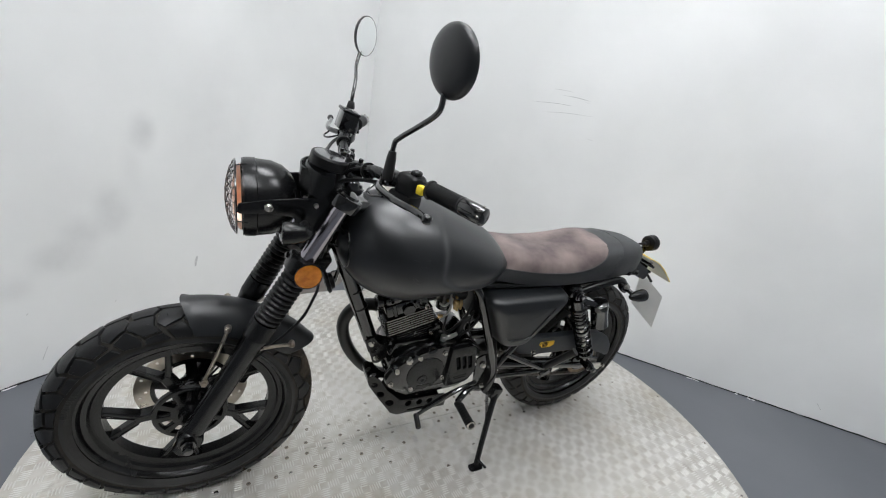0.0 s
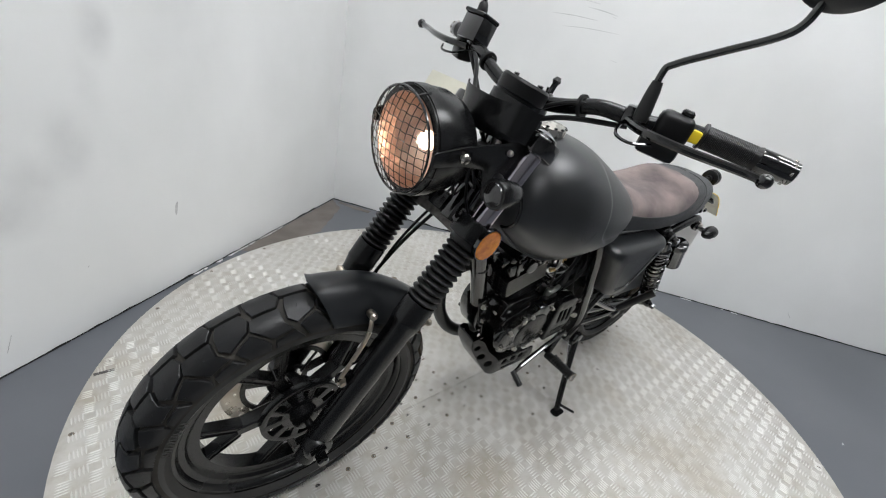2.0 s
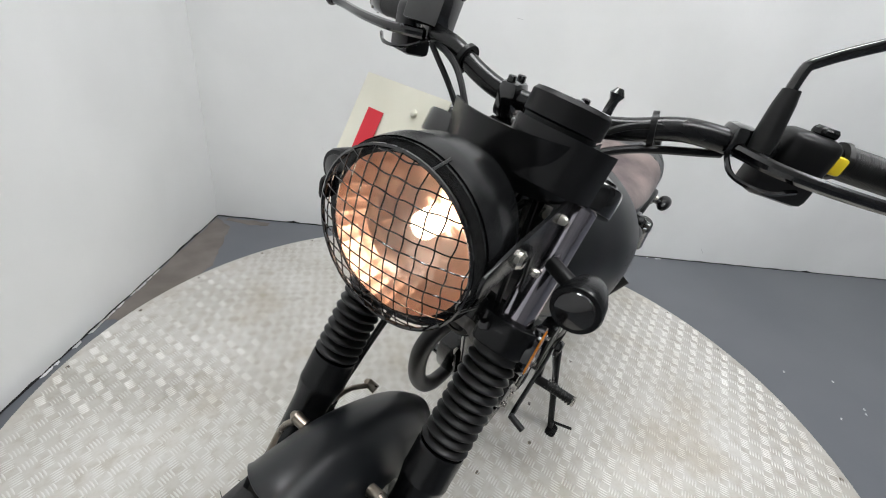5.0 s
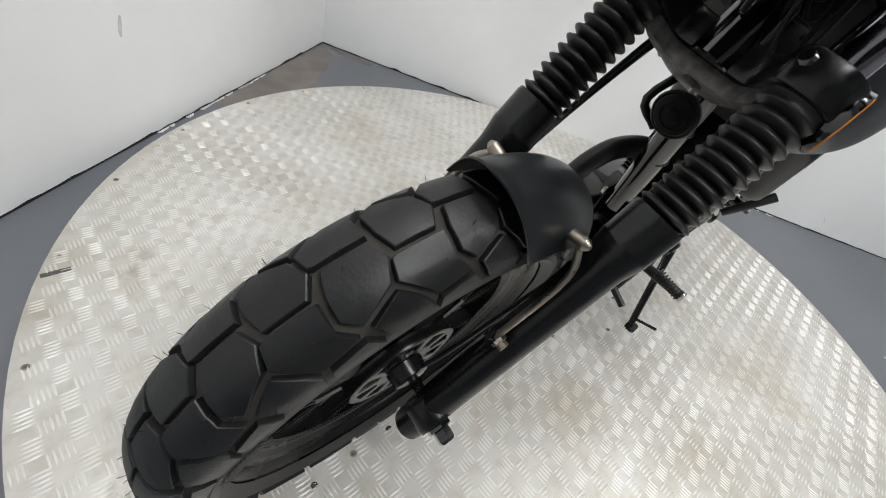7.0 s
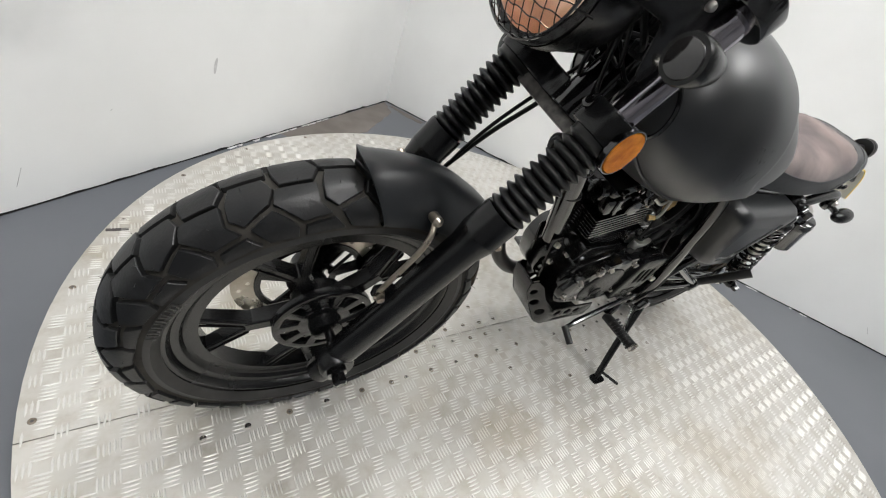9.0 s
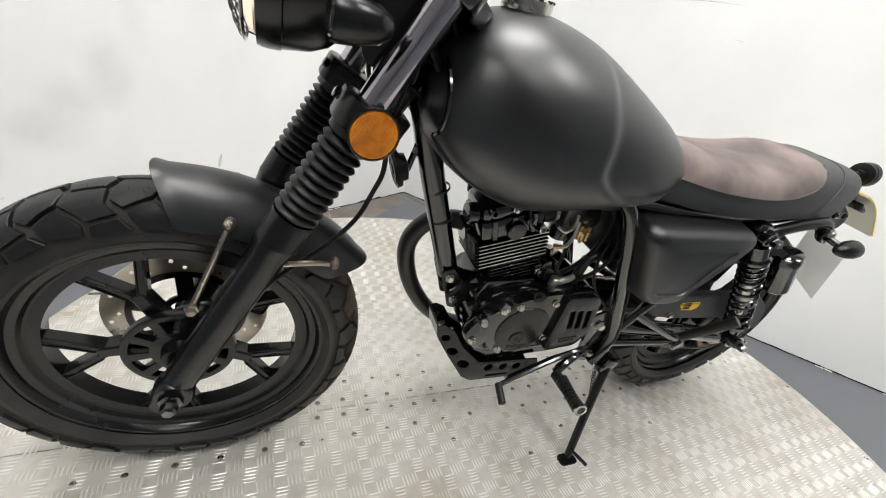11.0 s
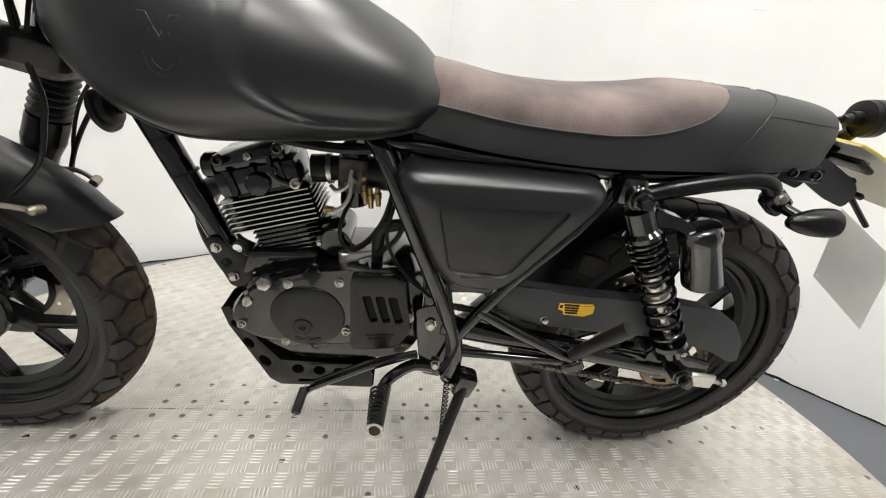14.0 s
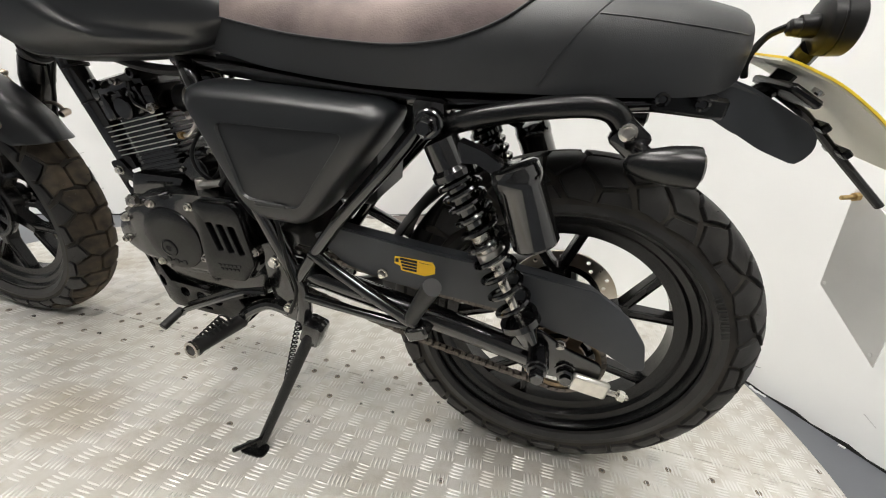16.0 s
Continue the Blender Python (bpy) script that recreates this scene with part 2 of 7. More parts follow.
def absorb(bm, other):
    idx = {v: bm.verts.new(v.co) for v in other.verts}
    for f in other.faces:
        bm.faces.new([idx[v] for v in f.verts])
    other.free()
    return bm


def circle2(cx, cy, r, n=16):
    return [(cx + r * math.cos(2 * math.pi * k / n), cy + r * math.sin(2 * math.pi * k / n)) for k in range(n)]


def rounded(poly, r, n=4):
    out = []
    m = len(poly)
    for i in range(m):
        a, b, c = Vector(poly[i - 1]), Vector(poly[i]), Vector(poly[(i + 1) % m])
        d1, d2 = (a - b), (c - b)
        k = min(r, d1.length * 0.45, d2.length * 0.45)
        p, q = b + d1.normalized() * k, b + d2.normalized() * k
        for j in range(n + 1):
            t = j / n
            out.append(tuple((1 - t) ** 2 * p + 2 * t * (1 - t) * b + t * t * q))
    return out


def plate(outer, holes, w0, w1, to=None, bm=None, bev=0.0):
    """A flat plate with holes; to maps (u, v, w) into space, as a rule x, z and y."""
    to = to or (lambda u, v, w: Vector((u, w, v)))
    own = bmesh.new()
    edges = []
    for loop in [outer] + list(holes):
        vs = [own.verts.new((p[0], p[1], 0)) for p in loop]
        edges += [own.edges.new((vs[i], vs[(i + 1) % len(vs)])) for i in range(len(vs))]
    bmesh.ops.triangle_fill(own, use_beauty=True, use_dissolve=False, edges=edges)
    res = bmesh.ops.extrude_face_region(own, geom=own.faces[:])
    top = [v for v in res["geom"] if isinstance(v, bmesh.types.BMVert)]
    for v in top:
        v.co.z = 1
    if bev:
        rim = [e for e in own.edges if abs(e.verts[0].co.z - e.verts[1].co.z) < 0.5 and len(e.link_faces) == 2
               and abs(e.link_faces[0].normal.dot(e.link_faces[1].normal)) < 0.5]
        for v in own.verts:
            v.co.z = w0 + (w1 - w0) * v.co.z
        bmesh.ops.bevel(own, geom=rim, offset=bev, segments=2, affect="EDGES", profile=0.5)
    else:
        for v in own.verts:
            v.co.z = w0 + (w1 - w0) * v.co.z
    for v in own.verts:
        v.co = to(*v.co)
    return own if bm is None else absorb(bm, own)


def finish(bm, sharp=0.62):
    bmesh.ops.recalc_face_normals(bm, faces=bm.faces)
    for f in bm.faces:
        f.smooth = True
    for e in bm.edges:
        if len(e.link_faces) == 2 and e.calc_face_angle(0) > sharp:
            e.smooth = False
    return bm


def to_mesh(name, bm, mat, sharp=0.62):
    me = bpy.data.meshes.new(name)
    finish(bm, sharp).to_mesh(me)
    bm.free()
    if mat:
        me.materials.append(mat)
    return me


def part(name, bm, mat, parent=None, label="", sharp=0.62):
    ob = new(name, to_mesh(name, bm, mat, sharp))
    ob.parent = parent
    if label:
        tagged(ob, label)
    return ob


def share(name, me, parent, m=None):
    ob = new(name, me)
    ob.parent = parent
    if m is not None:
        ob.matrix_basis = m
    return ob


def empty(name, m=None):
    ob = new(name)
    ob.empty_display_size = 0.1
    if m is not None:
        ob.matrix_basis = m
    return ob


def structure(name, bm, mat, label, category):
    return tagged(part(name, bm, mat), label, category, kind="structure")


def smoothstep(a, b, x):
    t = max(0.0, min(1.0, (x - a) / (b - a)))
    return t * t * (3 - 2 * t)


def interp(table, x):
    xs, ys = [p[0] for p in table], [p[1] for p in table]
    return float(np.interp(x, xs, ys))


def smooth_interp(table, x):
    """Smooth curve through a table of (x, y)."""
    n = len(table)
    for i in range(n - 1):
        if x <= table[i + 1][0] or i == n - 2:
            break
    (x0, y0), (x1, y1) = table[i], table[i + 1]
    s = lambda k: (table[min(k + 1, n - 1)][1] - table[max(k - 1, 0)][1]) / (table[min(k + 1, n - 1)][0] - table[max(k - 1, 0)][0])
    h = x1 - x0
    t = max(0.0, min(1.0, (x - x0) / h))
    return ((1 + 2 * t) * (1 - t) ** 2 * y0 + t * (1 - t) ** 2 * h * s(i) + t * t * (3 - 2 * t) * y1 + t * t * (t - 1) * h * s(i + 1))

# ---- the bay: two visible walls that meet in a corner, floor, ceiling ----
FLOOR_Z, TOP_Z = -0.02, 3.7
CORNER = Vector((0.445, 1.925))
ALONG_LEFT, ALONG_RIGHT = Vector((-0.7504, -0.661)).normalized(), Vector((0.6284, -0.7779)).normalized()
DEEP = 5.6


def wall(name, a, b, outward, label, mat):
    """A wall 0.12 m thick whose inner face runs from a to b."""
    bm = bmesh.new()
    o = outward.normalized() * 0.12
    ring0 = [Vector((*p, FLOOR_Z)) for p in (a, b, b + o, a + o)]
    loft([ring0, [p + Vector((0, 0, TOP_Z - FLOOR_Z)) for p in ring0]], bm)
    return structure(name, bm, mat, label, "wall")


P0 = CORNER
# soft grey patches on one wall: distance along it from the corner, height, reach across and up, strength
GREY_PATCHES = [(1.57, 0.93, 0.045, 0.07, 0.34), (1.62, 0.80, 0.04, 0.10, 0.10), (1.70, 0.61, 0.06, 0.09, 0.30), (1.80, 0.53, 0.07, 0.06, 0.26), (1.88, 0.44, 0.09, 0.06, 0.30), (2.02, 0.36, 0.08, 0.05, 0.16), (1.20, 0.95, 0.22, 0.30, 0.10), (2.2, 1.1, 0.30, 0.25, 0.10)]


def patchy_wall():
    m = material("patchy_white_wall_paint", (0.70, 0.705, 0.70), 0.62, color2=(0.80, 0.805, 0.80), scale=1.3, bump=0.06, bump_scale=140, rough_var=0.08, detail=5)
    nt = m.node_tree
    bsdf = nt.nodes["Principled BSDF"]
    color = bsdf.inputs["Base Color"].links[0].from_socket
    tc = nt.nodes.new("ShaderNodeTexCoord")
    cloud = nt.nodes.new("ShaderNodeTexNoise")
    cloud.inputs["Scale"].default_value, cloud.inputs["Detail"].default_value = 9.0, 6.0
    nt.links.new(tc.outputs["Object"], cloud.inputs["Vector"])
    for s_, z_, across, up, strength in GREY_PATCHES:
        c = CORNER + ALONG_LEFT * s_
        shift = nt.nodes.new("ShaderNodeVectorMath")
        shift.operation = "SUBTRACT"
        shift.inputs[1].default_value = (c.x, c.y, z_)
        nt.links.new(tc.outputs["Object"], shift.inputs[0])
        scale = nt.nodes.new("ShaderNodeVectorMath")
        scale.operation = "MULTIPLY"
        scale.inputs[1].default_value = (1 / across, 1 / across, 1 / up)
        nt.links.new(shift.outputs[0], scale.inputs[0])
        size = nt.nodes.new("ShaderNodeVectorMath")
        size.operation = "LENGTH"
        nt.links.new(scale.outputs[0], size.inputs[0])
        fade = nt.nodes.new("ShaderNodeMapRange")
        fade.interpolation_type = "SMOOTHSTEP"
        fade.inputs["From Min"].default_value, fade.inputs["From Max"].default_value = 1.6, 0.1
        fade.inputs["To Min"].default_value, fade.inputs["To Max"].default_value = 0.0, strength * 1.7
        nt.links.new(size.outputs["Value"], fade.inputs["Value"])
        mul = nt.nodes.new("ShaderNodeMath")
        mul.operation = "MULTIPLY"
        nt.links.new(fade.outputs[0], mul.inputs[0])
        nt.links.new(cloud.outputs["Fac"], mul.inputs[1])
        mix = nt.nodes.new("ShaderNodeMixRGB")
        mix.inputs[2].default_value = (0.30, 0.30, 0.31, 1)
        nt.links.new(mul.outputs[0], mix.inputs[0])
        nt.links.new(color, mix.inputs[1])
        color = mix.outputs[0]
    nt.links.new(color, bsdf.inputs["Base Color"])
    return m


PATCHY_WALL = patchy_wall()
P1, P3 = P0 + ALONG_LEFT * DEEP, P0 + ALONG_RIGHT * DEEP
P2 = P1 + ALONG_RIGHT * DEEP
side = lambda a, b: Vector((-(b - a).y, (b - a).x))
# the south and north walls are unseen, added to close the bay
for nm, a, b, text in (("wall_west", P1, P0, "scuffed white painted wall behind the turntable"), ("wall_east", P0, P3, "white painted wall with a few scratches"),
                       ("wall_south", P3, P2, "unseen plain grey wall, added to close the bay"), ("wall_north", P2, P1, "unseen plain grey wall, added to close the bay")):
    wall(nm, a, b, side(a, b), text, {"wall_west": PATCHY_WALL, "wall_east": WALL}.get(nm, BACK_WALL))
centre = (P0 + P2) / 2
poly = [Vector((*(p + (p - centre).normalized() * 0.25), 0)) for p in (P0, P1, P2, P3)]
structure("floor", loft([[p + Vector((0, 0, FLOOR_Z - 0.05)) for p in poly], [p + Vector((0, 0, FLOOR_Z)) for p in poly]]), FLOOR, "dark grey painted concrete floor", "floor")
structure("ceiling", loft([[p + Vector((0, 0, TOP_Z)) for p in poly], [p + Vector((0, 0, TOP_Z + 0.05)) for p in poly]]), CEILING, "plain white ceiling", "ceiling")

# ceiling panels
PANELS = [(0.30, 0.00), (-0.80, -1.45), (1.60, -1.60), (-0.15, -2.80)]
yaw = math.atan2(ALONG_RIGHT.y, ALONG_RIGHT.x)
for px_, py_ in PANELS:
    lamp = tagged(empty("ceiling_light", Matrix.Translation((px_, py_, TOP_Z - 0.012)) @ Matrix.Rotation(yaw, 4, "Z")),
                  "flat white oblong ceiling light panel", "ceiling light", "ceiling lights")
    fr = bmesh.new()
    for sx, sy, cx, cy in ((1.24, 0.02, 0, 0.31), (1.24, 0.02, 0, -0.31), (0.02, 0.6, 0.61, 0), (0.02, 0.6, -0.61, 0)):
        box((cx, cy, 0), (sx, sy, 0.024), fr, bev=0.002)
    part("frame", fr, CEILING, lamp)
    part("diffuser", box((0, 0, 0.002), (1.195, 0.595, 0.01), bev=0), PANEL_GLOW, lamp)

# ---- the turntable ----
TC, TR = Vector((0.335, 0.097)), 1.255
SEAM = math.radians(5.5)
TT = Matrix.Translation((TC.x, TC.y, 0)) @ Matrix.Rotation(SEAM, 4, "Z")
table = tagged(empty("turntable", TT), "round aluminium tread plate turntable with worn raised bars", "turntable")


SEAM_V = -0.064


def half_disc(sign):
    a0 = math.asin((SEAM_V + sign * 0.0012) / TR)
    angles = [a0 + (math.pi - 2 * a0) * k / 64 if sign > 0 else a0 - (math.pi + 2 * a0) * k / 64 for k in range(65)]
    pts = [(TR * math.cos(a), TR * math.sin(a)) for a in angles]
    return plate(pts if sign > 0 else pts[::-1], [], -0.016, 0.0, lambda u, v, w: Vector((u, v, w)))


for sgn in (1, -1):
    part("deck_plate", half_disc(sgn), ALU, table)
part("drum", lathe([(0, TR - 0.03), (0.0035, TR - 0.03)], (0, 0, -0.0198), (0, 0, 1), segs=96), RIVET_DARK, table)

# raised bars: groups of five, turned by a quarter from group to group
PITCH = 0.0592


def tread_bars():
    verts, faces = [], []
    bar = [(-0.0155, 0, 0), (-0.007, -0.0021, 0), (0.007, -0.0021, 0), (0.0155, 0, 0), (0.007, 0.0021, 0), (-0.007, 0.0021, 0), (-0.009, 0, 0.0024), (0.009, 0, 0.0024)]
    tris = [(0, 1, 6), (1, 2, 7, 6), (2, 3, 7), (3, 4, 7), (4, 5, 6, 7), (5, 0, 6)]
    n = int(TR / PITCH) + 2
    rb = random.Random(17)
    for i in range(-n, n):
        for j in range(-n, n):
            for turn, ox, oy in ((1, 0, 0), (0, 0.5, 0.5)):
                cx, cy = (i + ox) * PITCH, (j + oy) * PITCH
                if math.hypot(cx, cy) > TR - 0.006:
                    continue
                wear = 1.0 - 0.62 * smoothstep(-0.15, 0.45, noise.noise((cx * 2.1, cy * 2.1, 3.0)))
                wear *= rb.uniform(0.7, 1.15)
                for k in range(-2, 3):
                    base = len(verts)
                    for x, y, z in bar:
                        y += k * 0.0078
                        px_, py_ = (x + 0.0012 * k, y) if not turn else (y, x + 0.0012 * k)
                        px_, py_ = px_ + cx, py_ + cy
                        verts.append((px_, py_, 0.0002 + z * wear))
                    if all(math.hypot(v[0], v[1]) < TR - 0.002 and abs(v[1] - SEAM_V) > 0.002 for v in verts[base:]):
                        faces += [tuple(base + q for q in (t if not turn else t[::-1])) for t in tris]
                    else:
                        del verts[base:]
    me = bpy.data.meshes.new("tread_pattern")
    me.from_pydata(verts, [], faces)
    me.materials.append(ALU_BAR)
    for p in me.polygons:
        p.use_smooth = True
    ob = new("tread_pattern", me)
    ob.parent = table
    return tagged(ob, "raised bars of the tread plate", kind="stuff")


tread_bars()

# rivets in rows along the seam and round the rim
rivet_me = to_mesh("rivet", lathe([(0, 0.0066), (0.0012, 0.0062), (0.0017, 0.0046), (0.0013, 0.0032), (0.0004, 0.0026)], (0, 0, 0), (0, 0, 1), segs=10), STEEL)
socket_me = to_mesh("rivet", lathe([(0, 0.0068), (0.0010, 0.0064), (0.0014, 0.0046), (0.0006, 0.0030)], (0, 0, 0), (0, 0, 1), segs=10), RIVET_WORN)
centre_me = to_mesh("rivet_centre", lathe([(0, 0.0030), (0.0008, 0.0028)], (0, 0, 0), (0, 0, 1), segs=8), RIVET_DARK)
rv = random.Random(5)
spots = [(-0.214, -0.220), (-0.200, 0.100), (0.113, -0.247), (-0.030, -0.305), (0.418, -0.299), (0.735, -0.170), (0.824, -0.172), (-0.647, -0.100)]
for row, first, pitch, count in ((-0.041, -0.527, 0.0630, 7), (-0.041, 0.050, 0.0640, 9), (-0.089, -0.531, 0.0630, 7), (-0.091, 0.045, 0.0640, 9), (-0.154, -0.983, 0.0820, 6),
                                 (-0.154, -0.530, 0.0790, 6), (-0.159, 0.040, 0.0790, 7), (-0.120, 0.700, 0.0900, 5), (0.023, -0.528, 0.0800, 5), (0.023, 0.100, 0.0800, 8), (-0.070, -0.900, 0.1300, 3)):
    spots += [(first + pitch * k + rv.uniform(-0.003, 0.003), row + rv.uniform(-0.002, 0.002)) for k in range(count)]
for k in range(26):
    a = 2 * math.pi * (k + rv.uniform(-0.1, 0.1)) / 26
    spots.append(((TR - 0.022) * math.cos(a), (TR - 0.022) * math.sin(a)))
for u_, v_ in spots:
    if math.hypot(u_, v_) < TR - 0.012:
        head = share("rivet", rivet_me if rv.random() < 0.4 else socket_me, table, Matrix.Translation((u_, v_, 0.0004)))
        share("rivet_centre", centre_me, table, Matrix.Translation((u_, v_, 0.0006)))
a = math.radians(155.0)
part("notch_mark", box(((TR - 0.028) * math.cos(a), (TR - 0.028) * math.sin(a), 0.0009), (0.05, 0.011, 0.001), rot=Matrix.Rotation(a - SEAM * 0 + 0.42, 3, "Z"), bev=0), RIVET_DARK, table, "short black tape mark at the rim")

# ---- the motorcycle: x runs back, y to its right, z up in its own leaning frame ----
BIKE = Matrix.Translation((0, -0.033, 0)) @ Matrix.Rotation(radians(3.7), 4, "Z") @ Matrix.Rotation(radians(9.5), 4, "X")
bike = tagged(empty("motorcycle", BIKE), "matte black retro motorcycle leaning on its side stand on the turntable", "motorcycle")

FW, FR = Vector((-0.447, 0.004, 0.3125)), 0.3125
RW, RR = Vector((0.925, 0.018, 0.3180)), 0.3205
Y_AXIS = Vector((0, 1, 0))
FRONT_PHASE, REAR_PHASE = radians(-27.5), radians(31)


def sub(name, bm, mat, parent, label="", sharp=0.62):
    return part(name, bm, mat, parent, label, sharp)


def tyre_profile(R, half):
    """Half of the tyre's outer section: distance across and radius."""
    return [(0, R), (half * 0.35, R - half * 0.035), (half * 0.62, R - half * 0.135), (half * 0.83, R - half * 0.33), (half * 0.96, R - half * 0.58),
            (half, R - half * 0.88), (half * 0.95, R - half * 1.08), (half * 0.84, R - half * 1.20), (half * 0.74, 0.2385)]


def inset(poly, gap):
    """The polygon with each side moved in by half of the groove's width."""
    area = sum(p[0] * q[1] - q[0] * p[1] for p, q in zip(poly, poly[1:] + poly[:1]))
    sign = 1 if area > 0 else -1
    lines = []
    for p, q in zip(poly, poly[1:] + poly[:1]):
        d = (Vector(q) - Vector(p)).normalized()
        lines.append((Vector(p) + Vector((-d.y, d.x)) * sign * gap / 2, d))
    out = []
    for (p, d), (q, e) in zip(lines[-1:] + lines[:-1], lines):
        den = d.x * e.y - d.y * e.x
        out.append(q if abs(den) < 0.05 else p + d * (((q - p).x * e.y - (q - p).y * e.x) / den))
    return out


# one period of the tread on one side, in periods round and half widths along the section: two long blocks in turn
# beside a stepped middle groove, and two slanted lugs out on the shoulder; the other side is its mirror, half a period on
TREAD_LONG = [(0.170, -0.155), (-0.185, -0.155), (-0.279, 0.20), (-0.190, 0.57), (0.113, 0.87), (0.245, 0.64), (0.231, 0.22)]
TREAD_WIDE = [(0.690, 0.205), (0.276, 0.205), (0.285, 0.70), (0.165, 1.00), (0.510, 1.10), (0.779, 0.58), (0.735, 0.24)]
LUG_SLANT = [(-0.205, 0.64), (0.090, 0.94), (-0.045, 1.40), (-0.400, 1.46), (-0.440, 1.20), (-0.360, 0.95)]
LUG_FLAT = [(0.150, 1.07), (0.500, 1.17), (0.520, 1.24), (0.540, 1.46), (0.010, 1.42)]


def make_tyre(name, centre, R, half, count, phase, label, letters, mud=None, rubber=RUBBER):
    depth = 0.0072
    prof = tyre_profile(R - depth, half - 0.0052)
    prof[-3:] = tyre_profile(R, half)[-3:]
    full = [(-x, r) for x, r in prof[::-1]] + prof[1:]
    tyre = sub(name, lathe_y(full, centre, 96), GROOVE_SIDE, bike, label)
    strip = tyre_profile(R - depth + 0.0004, half - 0.0048)[:6]
    sub("tread_groove", lathe_y([(-x, r) for x, r in strip[::-1]] + strip[1:], centre, 96), GROOVE, tyre, "dusty grooves between the tread blocks")
    step = 2 * math.pi / count
    pitch = step * R

    def crown_at(arc):
        """Across and radius at a distance along the section from the middle."""
        pts = [Vector(q) for q in catmull([(x, r, 0) for x, r in tyre_profile(R, half)[:7]], 6)]
        left = abs(arc)
        for p, q in zip(pts, pts[1:]):
            d = (q - p).length
            if left <= d or q is pts[-1]:
                n = Vector(((q - p).y * -1, (q - p).x, 0)).normalized()
                p = p.lerp(q, left / d)
                return math.copysign(p.x, arc), p.y, math.copysign(n.x, arc) if abs(arc) > 1e-6 else 0.0, n.y
            left -= d

    def block(outline, mirror, shift, gap, mat):
        bm = bmesh.new()
        poly = inset([(u * pitch, w * half) for u, w in outline], gap)
        c = sum(poly, Vector((0, 0))) / len(poly)

        def put(p, lift, k=1.0):
            u, w = c.x + (p[0] - c.x) * k, c.y + (p[1] - c.y) * k
            y, r, ny, nr = crown_at(w * mirror)
            a = u / R + shift * step
            r += nr * (lift - depth)
            return bm.verts.new((math.cos(a) * r, y + ny * (lift - depth), math.sin(a) * r))
        dense = []
        for p, q in zip(poly, poly[1:] + poly[:1]):
            dense += [p, (p + q) / 2]
        size = max((p - c).length for p in poly)
        low = [put(p, -0.001, 1 + 0.0012 / size) for p in dense]
        top = [put(p, depth - 0.0010, 1.0) for p in dense]
        rim = [put(p, depth, 1 - 0.0014 / size) for p in dense]
        mid = [put(p, depth, 0.5) for p in dense]
        end = put(c, depth)
        n = len(dense)
        for i in range(n):
            j = (i + 1) % n
            bm.faces.new((low[i], low[j], top[j], top[i]))
            bm.faces.new((top[i], top[j], rim[j], rim[i]))
            bm.faces.new((rim[i], rim[j], mid[j], mid[i]))
            bm.faces.new((mid[i], mid[j], end))
        return to_mesh("tread_block", bm, mat, 0.5)

    kinds = ((TREAD_LONG, 0.0024), (TREAD_WIDE, 0.0024), (LUG_SLANT, 0.0036), (LUG_FLAT, 0.0036))
    for outline, gap in kinds:
        for s, sh in ((-1, 0.0), (1, 0.5)):
            clean = block(outline, s, sh, gap, rubber)
            muddy = block(outline, s, sh, gap, DUSTY_RUBBER) if mud and outline in (TREAD_LONG, TREAD_WIDE) else None
            for k in range(count):
                a = (k * step + sh * step + phase + math.pi) % (2 * math.pi) - math.pi
                me = muddy if muddy and mud[0] < a < mud[1] else clean
                share("tread_block", me, tyre, Matrix.Translation(centre) @ Matrix.Rotation(-(k * step + phase), 4, "Y"))
    # fine rubber hairs left by the mould
    hair = bmesh.new()
    rh = random.Random(count)
    for k in range(150 if mud else 30):
        a, arc = rh.uniform(0, 2 * math.pi), rh.uniform(-1.2, 1.2) * half
        y, r, ny, nr = crown_at(arc)
        foot = centre + Vector((math.cos(a) * r, y, math.sin(a) * r))
        out = Vector((math.cos(a) * nr, ny, math.sin(a) * nr))
        bend = Vector((rh.uniform(-1, 1), rh.uniform(-1, 1), rh.uniform(-1, 1))) * 0.0022
        tip = out * rh.uniform(0.003, 0.008)
        sweep([foot - out * 0.001, foot + tip * 0.5 + bend * 0.4, foot + tip + bend], 0.00035, hair, segs=4, caps=False)
    tagged(sub("moulding_hair", hair, rubber, tyre, "fine rubber hairs on the tread"), kind="stuff")
    for ang in letters:
        raised_marks(tyre, centre, R, half, ang)
    return tyre


def lathe_y(profile, o, segs=64):
    """A closed skin of (across, radius) pairs turned about the wheel's axle."""
    o = Vector(o)
    rings = [[o + Vector((math.cos(a) * r, y, math.sin(a) * r)) for a in (2 * math.pi * k / segs for k in range(segs))] for y, r in profile]
    return loft(rings, None, caps=False)


def raised_marks(tyre, centre, R, half, ang):
    """The tyre maker's raised name, as plain bars on the side wall."""
    bm = bmesh.new()
    for k in range(6):
        a = ang + k * 0.055
        r = R - half * 1.03
        c = centre + Vector((math.cos(a) * r, -half * 0.988, math.sin(a) * r))
        rot = Matrix.Rotation(-a, 3, "Y")
        for dx, w in ((-0.004, 0.0022), (0.004, 0.0022)):
            box(c + rot @ Vector((0, 0, dx)), (0.013, 0.0016, w), bm, rot=rot, bev=0)
    sub("raised_lettering", bm, GROOVE_SIDE, tyre, "raised rubber side wall lettering")


GROOVE_SIDE = material("side_wall_rubber", (0.013, 0.0128, 0.0124), 0.50, color2=(0.029, 0.0278, 0.0262), scale=14, bump=0.2, bump_scale=150, rough_var=0.12)


